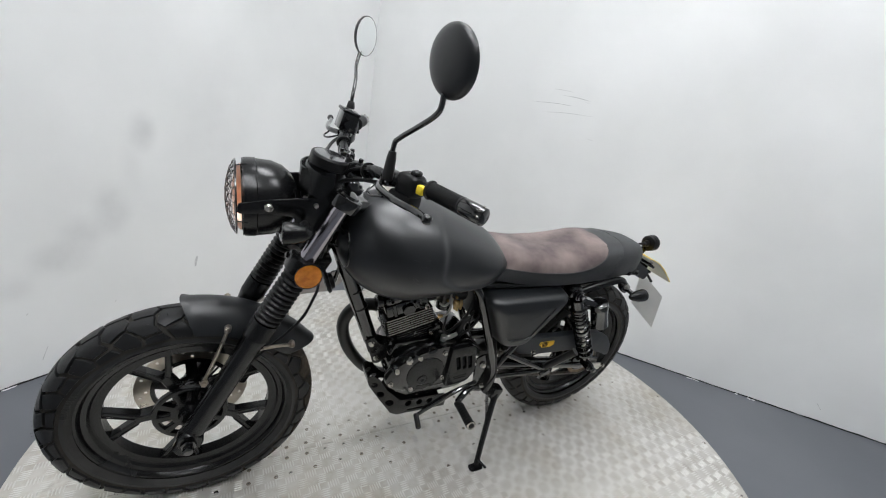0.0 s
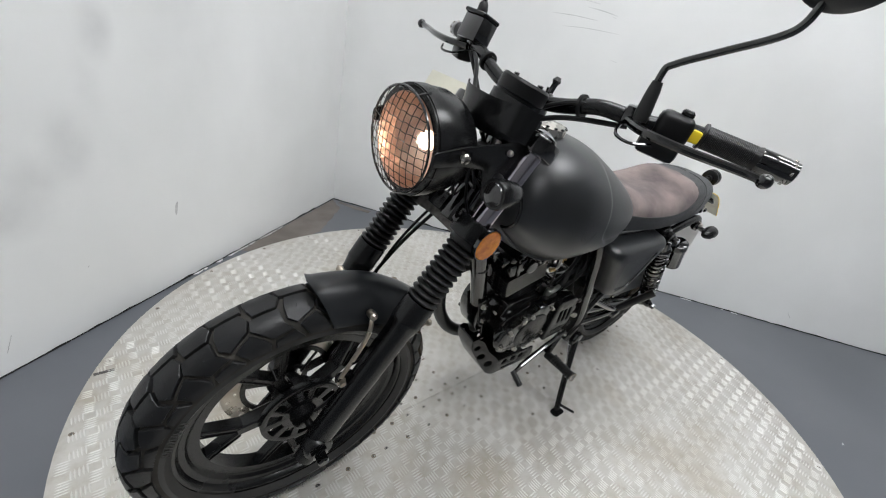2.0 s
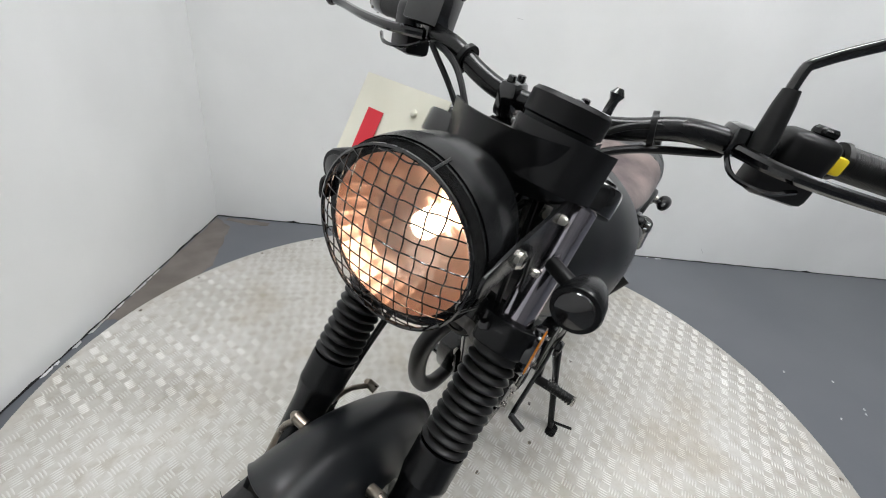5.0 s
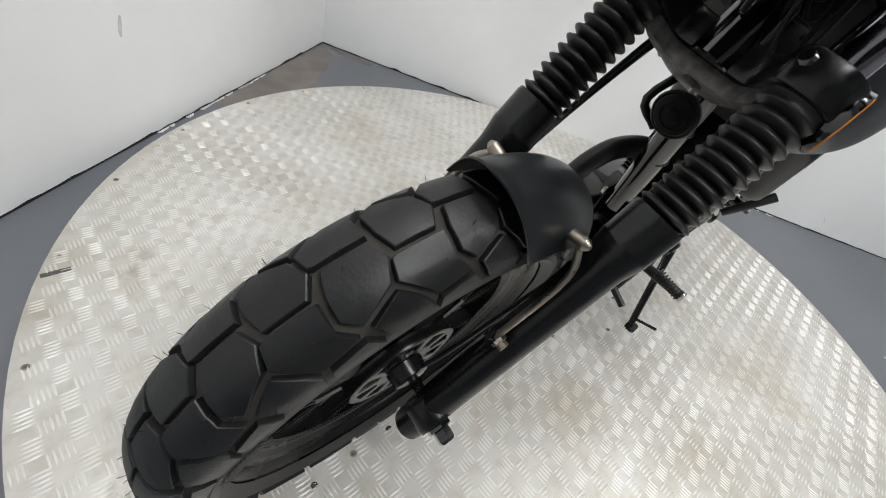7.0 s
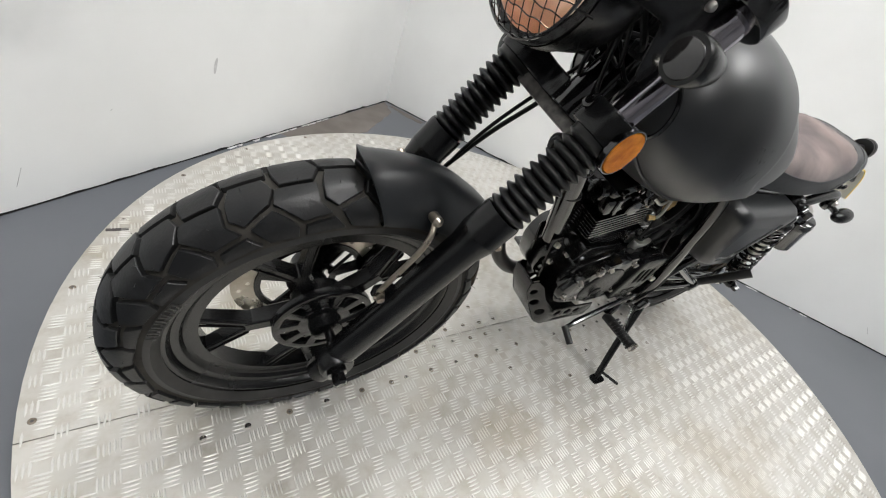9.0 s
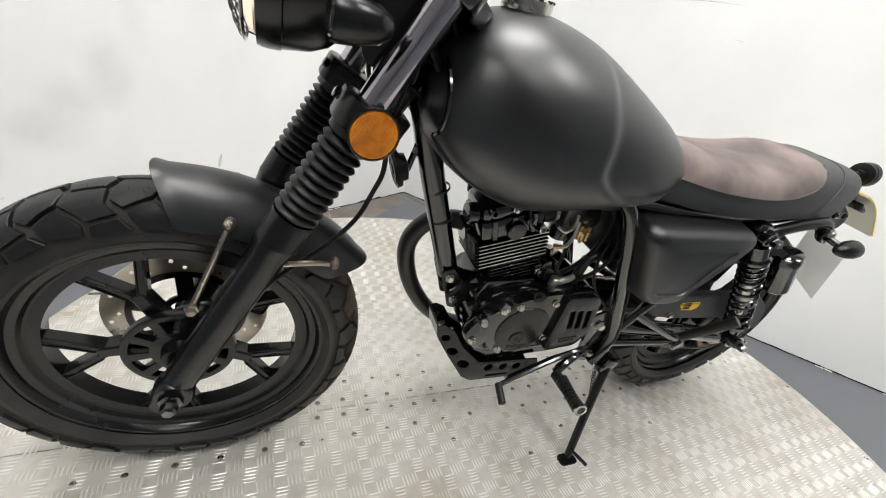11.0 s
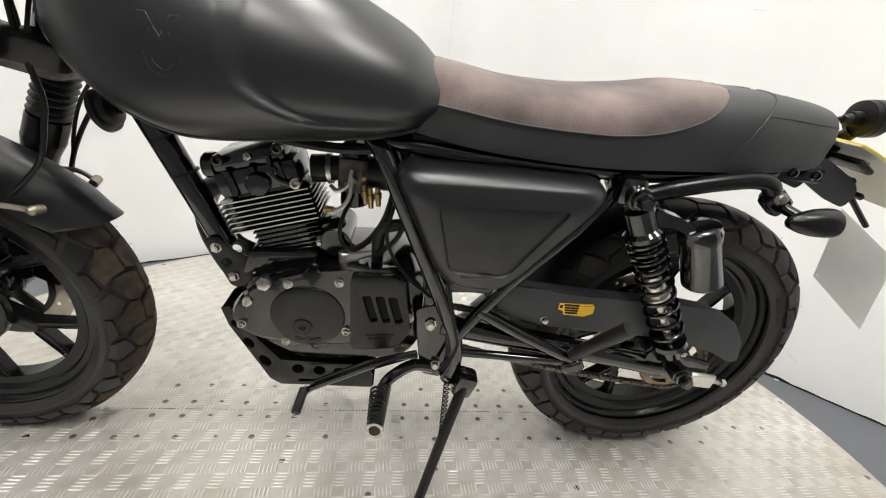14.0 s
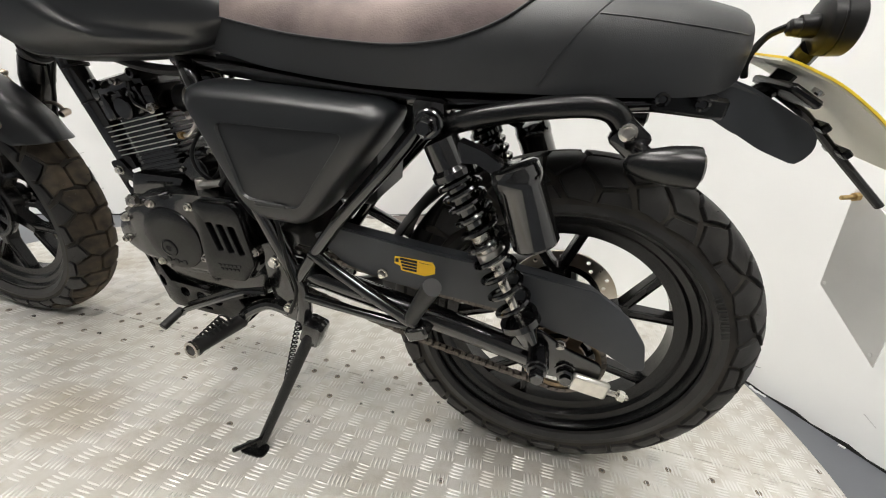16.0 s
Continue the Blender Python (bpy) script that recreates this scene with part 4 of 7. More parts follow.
# lamp brackets
for sy in (-1, 1):
    pl = [(-0.345, 0.915), (-0.345, 0.938), (-0.29, 0.948), (-0.165, 0.962), (-0.150, 0.955), (-0.172, 0.900), (-0.205, 0.850), (-0.218, 0.857), (-0.235, 0.912), (-0.29, 0.918)]
    bk = part("lamp_bracket", plate(rounded(pl, 0.006, 2), [], sy * 0.0875, sy * 0.0915, bev=0.001), SATIN, bike, "black sheet metal headlamp bracket")
    for x, z, r in ((-0.286, 0.932, 0.0092), (-0.190, 0.942, 0.0055), (-0.205, 0.880, 0.0055)):
        part("bracket_bolt", lathe([(0, r), (0.004, r), (0.0075, r * 0.72), (0.0085, r * 0.3)], (x, sy * 0.0915, z), (0, sy, 0), segs=14), STEEL, bk)
    # front indicator: short bullet with a smoked lens
    ic = Vector((-0.250, sy * 0.152, 0.902))
    ind = part("front_indicator", lathe([(-0.046, 0.005), (-0.042, 0.012), (-0.030, 0.018), (-0.008, 0.0232), (0.010, 0.0245), (0.014, 0.0232)], ic, (-1, 0, 0), segs=28), SATIN, bike, "small black bullet indicator with smoked lens")
    part("indicator_lens", lathe([(0.010, 0.0210), (0.016, 0.018), (0.019, 0.008), (0.0195, 0.001)], ic, (-1, 0, 0), segs=24), SMOKED, ind, "smoked dark lens")
    part("indicator_stalk", cyl(ic + Vector((0.012, 0, 0)), (-0.212, sy * 0.106, 0.905), 0.0085), PLASTIC, ind)

# ---- clock ----
CK = Vector((-0.172, -0.046, 0.988))
CU = Vector((0.20, -0.06, 0.98)).normalized()
clock = part("speedometer", lathe([(-0.030, 0.026), (-0.026, 0.036), (0.000, 0.0385), (0.034, 0.0395), (0.036, 0.0425), (0.056, 0.0425), (0.060, 0.0395)], CK, CU, segs=40), PLASTIC, bike, "round black speedometer in a curved holder")
part("clock_glass", lathe([(0.0585, 0.0375), (0.0605, 0.036), (0.061, 0.001)], CK, CU, segs=32), DIAL, clock)
part("clock_stud", lathe([(0, 0.005), (0.014, 0.005), (0.02, 0.008), (0.026, 0.004)], CK + CU * 0.055 + Vector((0.03, -0.028, 0)), CU, segs=10), GLOSS, clock)
cowl = bmesh.new()
rings = []
for k in range(15):
    a = radians(95 + 170 * k / 14)
    d = Vector((math.cos(a), 0, 0)) + Vector((0, math.sin(a), 0))
    d = (d - CU * d.dot(CU)).normalized()
    stretch = 1.0 + 0.5 * smoothstep(8, 14, k)
    c = CK + d * 0.0425 * stretch
    rings.append([c + CU * -0.022, c + CU * 0.030, c + CU * 0.030 + d * 0.003, c + CU * -0.022 + d * 0.003])
loft(rings, cowl)
part("clock_cowl", cowl, SATIN, clock)
for x, y_ in ((-0.205, -0.035), (-0.18, 0.03)):
    part("cowl_bolt", lathe([(0, 0.0048), (0.012, 0.0048), (0.013, 0.003)], CK + Vector((x + 0.165, y_, -0.03)), -CU, segs=6), STEEL, clock)

# the clock's sheet holder, a band that curves round to the right
band = bmesh.new()
path = catmull([CK + Vector(p) for p in ((0.014, -0.044, 0.0), (-0.030, -0.037, 0.0), (-0.047, 0.0, 0.0), (-0.044, 0.046, 0.0), (-0.028, 0.088, 0.0), (0.004, 0.124, 0.0))], 6)
loft([[p + Vector((0, 0, -0.030)), p + Vector((0, 0, 0.030 - 0.008 * k / len(path))), p + Vector((0.003, -0.001, 0.030 - 0.008 * k / len(path))), p + Vector((0.003, -0.001, -0.030))] for k, p in enumerate(path)], band)
part("clock_holder", band, SATIN, clock, "curved black sheet metal clock holder")
# ---- handlebar ----
bar_pts = [(0.022, -0.372, 1.047), (-0.026, -0.274, 1.050), (-0.066, -0.215, 1.040), (-0.088, -0.150, 1.037), (-0.098, -0.095, 1.018), (-0.102, -0.045, 1.008), (-0.102, 0.045, 1.008)]
left_half = bar_pts[:-1]
full_bar = left_half + [(x, -y, z) for x, y, z in left_half[::-1]]
bar = part("handlebar", sweep(full_bar, 0.0125, segs=14, n=6), SATIN, bike, "black tubular handlebar with switches and levers")
for sy in (-1, 1):
    g0, g1 = Vector((-0.022, sy * 0.281, 1.050)), Vector((0.013, sy * 0.354, 1.0475))
    gd = (g1 - g0).normalized()
    n = 30
    prof = [(0, 0.0185), (0.004, 0.0195)]
    Lg = (g1 - g0).length
    for k in range(n):
        s0 = 0.006 + (Lg - 0.012) * k / n
        prof += [(s0, 0.0165), (s0 + (Lg - 0.012) / n * 0.6, 0.0168), (s0 + (Lg - 0.012) / n * 0.65, 0.0158), (s0 + (Lg - 0.012) / n * 0.98, 0.0158)]
    prof += [(Lg, 0.0178)]
    grip = part("grip", lathe(prof, g0, gd, segs=20), BELLOWS, bar, "ribbed black rubber grip")
    part("bar_end", lathe([(0, 0.0165), (0.002, 0.0175), (0.036, 0.0175), (0.040, 0.0165), (0.050, 0.0165), (0.052, 0.013)], g1, gd, segs=24), GLOSS, bar)
    for k in range(8):
        a = 2 * math.pi * k / 8
        u_, v_ = frame_of(gd)
        part("bar_end_slot", box(g1 + gd * 0.0440 + (u_ * math.cos(a) + v_ * math.sin(a)) * 0.0163, (0.004, 0.004, 0.0045), bev=0.0005), STEEL, bar)
    # switch gear
    sc = Vector((-0.048, sy * 0.250, 1.046))
    rot = gd.to_track_quat("Y", "Z").to_matrix()
    part("switch_housing", box(sc, (0.044, 0.052, 0.046), rot=rot, bev=0.012, segments=3), PLASTIC, bar, "black plastic switch housing")
    part("switch_lower", box(sc + Vector((-0.006, -sy * 0.004, -0.030)), (0.040, 0.060, 0.030), rot=rot, bev=0.008, segments=2), PLASTIC, bar)
    if sy < 0:
        part("indicator_switch", box(Vector((-0.039, -0.275, 1.0475)), (0.020, 0.026, 0.018), rot=rot, bev=0.003, segments=2), YELLOW, bar, "yellow plastic thumb switch")
        part("thumb_rocker", box(sc + Vector((0.004, -0.008, 0.026)), (0.020, 0.018, 0.010), rot=rot, bev=0.003), SATIN, bar)
        part("horn_button", cyl(sc + Vector((0.02, 0.002, -0.006)), sc + Vector((0.03, 0.002, -0.006)), 0.006), SATIN, bar)
        for k in range(4):
            part("switch_mark", box(sc + Vector((-0.004 + 0.003 * k, 0.004, 0.0232)), (0.0016, 0.006, 0.0006), rot=rot, bev=0), STEEL, bar)
    else:
        part("kill_switch", box(sc + Vector((0.010, 0.0, 0.022)), (0.016, 0.018, 0.012), rot=rot, bev=0.003, segments=2), RED, bar, "red kill switch")
        part("start_button", cyl(sc + Vector((0.018, 0, -0.012)), sc + Vector((0.028, 0, -0.012)), 0.006), SATIN, bar)
    # lever with its perch
    perch = part("lever_perch", box(Vector((-0.072, sy * 0.196, 1.043)), (0.034, 0.030, 0.030), rot=rot, bev=0.007, segments=2), GLOSS, bar)
    lv = [(-0.088, sy * 0.200, 1.036), (-0.108, sy * 0.240, 1.034), (-0.100, sy * 0.300, 1.034), (-0.080, sy * 0.360, 1.036), (-0.074, sy * 0.396, 1.037)]
    lever = part("lever", sweep(lv, lambda t: 0.0072 - 0.0016 * t, segs=10, n=6), GLOSS, bar, "black hand lever with ball end")
    bm = bmesh.new()
    bmesh.ops.create_uvsphere(bm, u_segments=16, v_segments=10, radius=0.0098, matrix=Matrix.Translation(lv[-1]))
    part("lever_ball", bm, GLOSS, lever)
    wire = [(-0.080, sy * 0.19, 1.034), (-0.115, sy * 0.205, 1.018), (-0.122, sy * 0.235, 1.015), (-0.105, sy * 0.258, 1.022)]
    part("lever_switch_wire", sweep(wire, 0.0026, segs=6, n=5), GLOSS, bar)
bar.location.z = 0.011
# brake reservoir on the right
rsv = part("brake_reservoir", box((-0.070, 0.205, 1.068), (0.046, 0.058, 0.050), rot=Matrix.Rotation(0.25, 3, "Y"), bev=0.004, segments=2), GLOSS, bar, "square black brake fluid reservoir")
part("reservoir_lid", box((-0.0655, 0.205, 1.095), (0.050, 0.062, 0.008), rot=Matrix.Rotation(0.25, 3, "Y"), bev=0.002), SATIN, rsv)
# bar clamps and cable ties
for sy in (-1, 1):
    part("bar_clamp", box((-0.102, sy * 0.042, 1.004), (0.040, 0.026, 0.044), bev=0.008, segments=2), GLOSS, bar)
    for dx in (-0.013, 0.013):
        part("clamp_bolt", lathe([(0, 0.0055), (0.006, 0.0055), (0.007, 0.004)], (-0.102 + dx, sy * 0.042, 1.025), (0, 0, 1), segs=10), GLOSS, bar)
    part("cable_tie", ring(Vector((-0.094, sy * 0.118, 1.027)), Vector((0.1, sy, 0.28)), 0.013, 0.0185, 0.006, segs=20), PLASTIC, bar)
part("clamp_riser", box((-0.105, 0, 0.978), (0.036, 0.115, 0.03), bev=0.006), GLOSS, bike)


def mirror(name, stem, centre, normal, r, boot=1.0):
    n = Vector(normal).normalized()
    m = part(name, lathe([(-0.0200, 0.0001), (-0.0196, r * 0.2), (-0.0183, r * 0.4), (-0.0158, r * 0.6), (-0.0122, r * 0.78), (-0.0078, r * 0.91), (-0.0030, r * 0.985), (0.0005, r), (0.0030, r * 0.995), (0.0042, r * 0.975), (0.0036, r * 0.955)], centre, n, segs=44, caps=False), MATTE, bike, "round matte black mirror on a bent stem")
    part("mirror_glass", lathe([(0.0035, r * 0.955), (0.0036, 0.0001)], centre, n, segs=40, caps=False), MIRROR, m, "round mirror glass")
    part("mirror_stem", sweep(stem, 0.0052, segs=12, n=5), GLOSS, m)
    b = Vector(stem[0])
    part("mirror_boot", lathe([(-0.012 * boot, 0.0105), (0.0, 0.0115), (0.032 * boot, 0.0095), (0.045 * boot, 0.0075)], b, Vector(stem[1]) - b, segs=16), BELLOWS, m)
    part("mirror_nut", lathe([(-0.006, 0.008), (0.004, 0.008)], b - (Vector(stem[1]) - b).normalized() * 0.012, Vector(stem[1]) - b, segs=6), GLOSS, m)
    return m


mirror("mirror", [(-0.084, -0.214, 1.064), (-0.080, -0.209, 1.120), (-0.076, -0.218, 1.136), (-0.066, -0.262, 1.166), (-0.058, -0.308, 1.196), (-0.055, -0.325, 1.216), (-0.058, -0.330, 1.250)],
       (-0.055, -0.334, 1.286), (0.96, 0.24, 0.10), 0.056)
mirror("mirror", [(-0.062, 0.215, 1.116), (-0.058, 0.222, 1.150), (-0.045, 0.262, 1.184), (-0.030, 0.330, 1.220), (-0.020, 0.350, 1.250), (-0.018, 0.357, 1.275)],
       (-0.003, 0.366, 1.299), (0.66, -0.75, 0.02), 0.054, 0.35)

# ---- learner plate hung behind the lamp on the right ----
def card(name, corners, thick, mat, parent, label):
    c = [Vector(p) for p in corners]
    n = (c[1] - c[0]).cross(c[3] - c[0]).normalized() * thick
    return part(name, loft([c, [p + n for p in c]]), mat, parent, label)


lp_tl, lp_tr, lp_bl = Vector((-0.104, 0.272, 0.976)), Vector((-0.140, 0.099, 0.993)), Vector((-0.179, 0.269, 0.801))
lp_br = lp_tr + lp_bl - lp_tl
lplate = card("learner_plate", (lp_tl, lp_tr, lp_br, lp_bl), 0.0015, CREAM, bike, "cream plastic learner plate with a red letter bar")
ex, ez = (lp_tr - lp_tl), (lp_bl - lp_tl)
nn = ex.cross(ez).normalized()
nn = nn if nn.x < 0 else -nn
for (u0, u1, v0, v1) in ((0.20, 0.40, 0.24, 0.86), (0.40, 0.78, 0.68, 0.86)):
    q = [lp_tl + ex * u + ez * v + nn * 0.0022 for u, v in ((u0, v0), (u1, v0), (u1, v1), (u0, v1))]
    card("red_bar", q, 0.0006, RED, lplate, "red printed bar")
part("plate_screw", lathe([(0, 0.006), (0.003, 0.005), (0.004, 0.002)], lp_tl + ex * 0.72 + ez * 0.16 + nn * 0.002, nn, segs=12), CREAM, lplate)
# horn under the lower yoke
hc = Vector((-0.124, 0.0, 0.687))
horn = part("horn", lathe([(-0.020, 0.010), (-0.016, 0.022), (-0.006, 0.024), (-0.005, 0.031), (0.002, 0.0325), (0.004, 0.0305), (0.0035, 0.0275), (0.0060, 0.0255), (0.0065, 0.0180), (0.0045, 0.0170), (0.0050, 0.0100), (0.0075, 0.0090), (0.0080, 0.0020)], hc, (-1, 0, -0.32), segs=32), PLASTIC, bike, "round black horn")
part("horn_bracket", sweep([hc + Vector((0.02, 0, 0.0)), (-0.095, 0, 0.735), (-0.085, 0, 0.76)], 0.006, segs=6), GLOSS, horn)

# ---- tank ----
TANK_TOP = [(-0.118, 0.845), (-0.100, 0.890), (-0.06, 0.928), (-0.01, 0.948), (0.04, 0.953), (0.12, 0.941), (0.20, 0.915), (0.28, 0.882), (0.34, 0.853), (0.378, 0.822)]
TANK_LOW = [(-0.118, 0.800), (-0.100, 0.762), (-0.06, 0.722), (-0.01, 0.696), (0.04, 0.683), (0.10, 0.684), (0.20, 0.697), (0.29, 0.710), (0.345, 0.724), (0.378, 0.745)]
TANK_HALF = [(-0.118, 0.072), (-0.100, 0.107), (-0.06, 0.136), (-0.01, 0.154), (0.05, 0.169), (0.13, 0.172), (0.21, 0.168), (0.28, 0.157), (0.34, 0.137), (0.378, 0.112)]


def tank_point(x, a):
    """a runs round the section from the bottom middle."""
    top, low, half = smooth_interp(TANK_TOP, x), smooth_interp(TANK_LOW, x), smooth_interp(TANK_HALF, x)
    mid = low + (top - low) * 0.40
    ca, sa = math.cos(a), math.sin(a)
    p = 0.80 if ca > 0 else 0.46          # flat below, round above
    y = half * math.copysign(abs(sa) ** (0.98 if ca < 0 else 0.62), sa)
    z = mid - (mid - low) * abs(ca) ** p if ca > 0 else mid + (top - mid) * abs(ca) ** 0.92
    # knee hollow behind a curved crease
    edge_x = 0.126 + 0.075 * max(0.0, (0.795 - z) / 0.055) ** 2.0 - 0.12 * max(0.0, z - 0.85)
    depth = smoothstep(edge_x - 0.009, edge_x + 0.021, x) * smoothstep(0.731, 0.750, z) * smoothstep(0.945, 0.89, z)
    y -= math.copysign(0.0125 * depth, y) * min(1.0, abs(y) / 0.05)
    return Vector((x, y, z))


xs = [-0.118 + 0.496 * (0.5 - 0.5 * math.cos(math.pi * i / 150)) for i in range(151)]
tank = part("fuel_tank", loft([[tank_point(x, 2 * math.pi * k / 120) for k in range(120)] for x in xs]), TANK_PAINT, bike, "matte black teardrop fuel tank with knee hollows", sharp=0.9)
seam = []
for i in range(40):
    x = -0.104 + 0.464 * i / 39
    p = tank_point(x, 0.60)
    seam.append((x, p.y, p.z))
for s in (-1, 1):
    part("tank_seam", sweep([(x, s * abs(y), z) for x, y, z in seam], 0.0035, segs=6), TANK_PAINT, tank)
    part("tank_lip", sweep([Vector((q.x, s * abs(q.y), q.z)) for q in (tank_point(-0.104, 0.60 + 2.0 * k / 30) for k in range(31))], 0.0032, segs=6), GLOSS, tank)
# filler cap
part("filler_cap", lathe([(0, 0.036), (0.006, 0.037), (0.016, 0.036), (0.019, 0.030), (0.019, 0.001)], (0.015, 0, 0.949), (-0.05, 0, 1), segs=32), STEEL, tank, "round bright filler cap")
for k in range(12):
    a = 2 * math.pi * k / 12
    part("cap_notch", box((0.015 + 0.034 * math.cos(a), 0.034 * math.sin(a), 0.9665), (0.006, 0.006, 0.004), bev=0.001), SATIN, tank)
# embossed badge: plain raised outline
for s in (-1, 1):
    def on_side(u, v):
        x, z = 0.062 + 0.8 * u, 0.806 + 0.8 * v
        best = min((abs(tank_point(x, a).z - z), a) for a in [math.pi * (0.15 + 0.8 * k / 160) for k in range(161)])[1]
        p = tank_point(x, best)
        return Vector((p.x, s * (abs(p.y) - 0.0002), p.z))
    for pts in ([(-0.026, 0.040), (-0.026, -0.010), (-0.020, -0.030), (0, -0.042), (0.020, -0.030), (0.026, -0.010), (0.026, 0.040)],
                [(-0.026, 0.040), (-0.016, 0.040), (0.0, 0.012), (0.016, 0.040), (0.026, 0.040)], [(-0.014, 0.020), (-0.014, -0.022), (-0.004, -0.030)], [(0.014, 0.020), (0.014, -0.022), (0.004, -0.030)]):
        part("tank_badge", sweep([on_side(u, v) for u, v in pts], 0.0006, segs=5), TANK_PAINT, tank)

# ---- seat ----
SEAT_TOP = [(0.345, 0.809), (0.361, 0.823), (0.405, 0.821), (0.479, 0.812), (0.552, 0.811), (0.620, 0.815), (0.697, 0.826), (0.764, 0.839), (0.811, 0.842), (0.887, 0.844), (0.953, 0.841), (1.000, 0.836), (1.027, 0.828), (1.041, 0.810)]
SEAT_LOW = [(0.345, 0.729), (0.454, 0.716), (0.624, 0.714), (0.784, 0.725), (0.891, 0.732), (0.967, 0.739), (1.002, 0.745), (1.028, 0.757), (1.041, 0.775)]
SEAT_HALF = [(0.345, 0.093), (0.406, 0.103), (0.494, 0.114), (0.591, 0.123), (0.717, 0.125), (0.842, 0.120), (0.936, 0.106), (0.993, 0.091), (1.028, 0.068), (1.041, 0.038)]
SUEDE_EDGE = [(0.345, 0.800), (0.447, 0.785), (0.573, 0.785), (0.654, 0.785), (0.724, 0.740), (0.771, 0.630), (0.800, 0.420), (0.813, 0.200), (0.819, 0.030)]


def seat_point(x, f, lift=0.0):
    """f from -1 (lower left edge) over 0 (middle of the top) to 1."""
    top, low, half = smooth_interp(SEAT_TOP, x), smooth_interp(SEAT_LOW, x), smooth_interp(SEAT_HALF, x)
    a = abs(f) * math.pi / 2
    y = half * (math.sin(min(1.0, abs(f) * 1.15) * math.pi / 2) ** 0.80) * (1 - 0.05 * max(0.0, abs(f) - 0.8) / 0.2)
    drop = (1 - math.cos(a)) if abs(f) < 1 else 1
    z = top - (top - low) * (abs(f) ** 2.6)
    p = Vector((x, math.copysign(y, f), z))
    if lift:
        p += Vector((0, math.copysign(lift * abs(f), f), lift))
    return p


def seat_grid(x0, x1, nx, f0, f1, nf, lift=0.0):
    return [[seat_point(x0 + (x1 - x0) * i / nx, f0(x0 + (x1 - x0) * i / nx) + (f1(x0 + (x1 - x0) * i / nx) - f0(x0 + (x1 - x0) * i / nx)) * j / nf, lift) for j in range(nf + 1)] for i in range(nx + 1)]


edge = lambda x: smooth_interp(SUEDE_EDGE, x)
base_bm = loft(seat_grid(0.345, 1.041, 80, lambda x: -1, lambda x: 1, 36), None, caps=False, closed=False)
front_cap = [v for v in base_bm.verts if abs(v.co.x - 0.345) < 1e-5]
base_bm.faces.new(front_cap)
base_bm.faces.new([v for v in base_bm.verts if abs(v.co.x - 1.041) < 1e-5])
bottom = loft([[seat_point(0.345 + 0.696 * i / 30, -1), seat_point(0.345 + 0.696 * i / 30, 1)] for i in range(31)], None, caps=False, closed=False)
absorb(base_bm, bottom)
seat = part("seat", base_bm, VINYL, bike, "long black vinyl seat with a brown suede panel", sharp=0.9)
part("seat_panel", loft(seat_grid(0.349, 0.819, 46, lambda x: -edge(x), edge, 28, 0.0022), None, caps=False, closed=False), SUEDE, seat, "worn brown suede seat panel", sharp=0.9)
for s in (-1, 1):
    pts = [seat_point(0.345 + 0.474 * i / 40, s * edge(0.345 + 0.474 * i / 40), 0.0018) for i in range(41)]
    part("piping", sweep(pts, 0.0014, segs=6), VINYL, seat)
    # cross stitch line behind the panel and side seams
    pts = [seat_point(0.905 - 0.095 * (k / 14) ** 1.5, s * (0.02 + 0.95 * k / 14), 0.0006) for k in range(15)]
    part("seat_seam", sweep(pts, 0.0009, segs=5), VINYL, seat)
for s in (-1, 1):
    pts = [seat_point(0.862 + 0.160 * k / 16, s * (0.60 + 0.04 * k / 16), 0.0002) for k in range(17)]
    part("seat_seam", sweep(pts, 0.0009, segs=5), VINYL, seat)
pts = [seat_point(0.347, -1 + 2 * k / 24, 0.001) for k in range(25)]
part("piping", sweep(pts, 0.0028, segs=6), VINYL, seat)
part("seat_pan", plate([(0.348, 0.712), (0.631, 0.709), (0.909, 0.722), (1.012, 0.736), (1.011, 0.745), (0.908, 0.733), (0.631, 0.718), (0.348, 0.723)], [], -0.085, 0.085), PLASTIC, seat)

# ---- side covers ----
COVER = [(0.324, 0.672), (0.340, 0.691), (0.49, 0.696), (0.620, 0.699), (0.648, 0.686), (0.628, 0.650), (0.530, 0.522), (0.506, 0.500), (0.430, 0.499), (0.398, 0.526)]
PANEL = [(0.391, 0.646), (0.585, 0.657), (0.508, 0.538), (0.420, 0.541)]


def polar(poly, c, n=168):
    """The outline's points at even angles about c."""
    out = []
    m = len(poly)
    for k in range(n):
        a = 2 * math.pi * k / n
        d = Vector((math.cos(a), math.sin(a)))
        best = 0
        for i in range(m):
            p, q = Vector(poly[i]) - c, Vector(poly[(i + 1) % m]) - c
            e = q - p
            den = d.x * e.y - d.y * e.x
            if abs(den) < 1e-9:
                continue
            t = (p.x * e.y - p.y * e.x) / den
            u = (p.x * d.y - p.y * d.x) / den
            if t > 0 and -1e-6 <= u <= 1 + 1e-6:
                best = max(best, t)
        out.append(c + d * best)
    return out


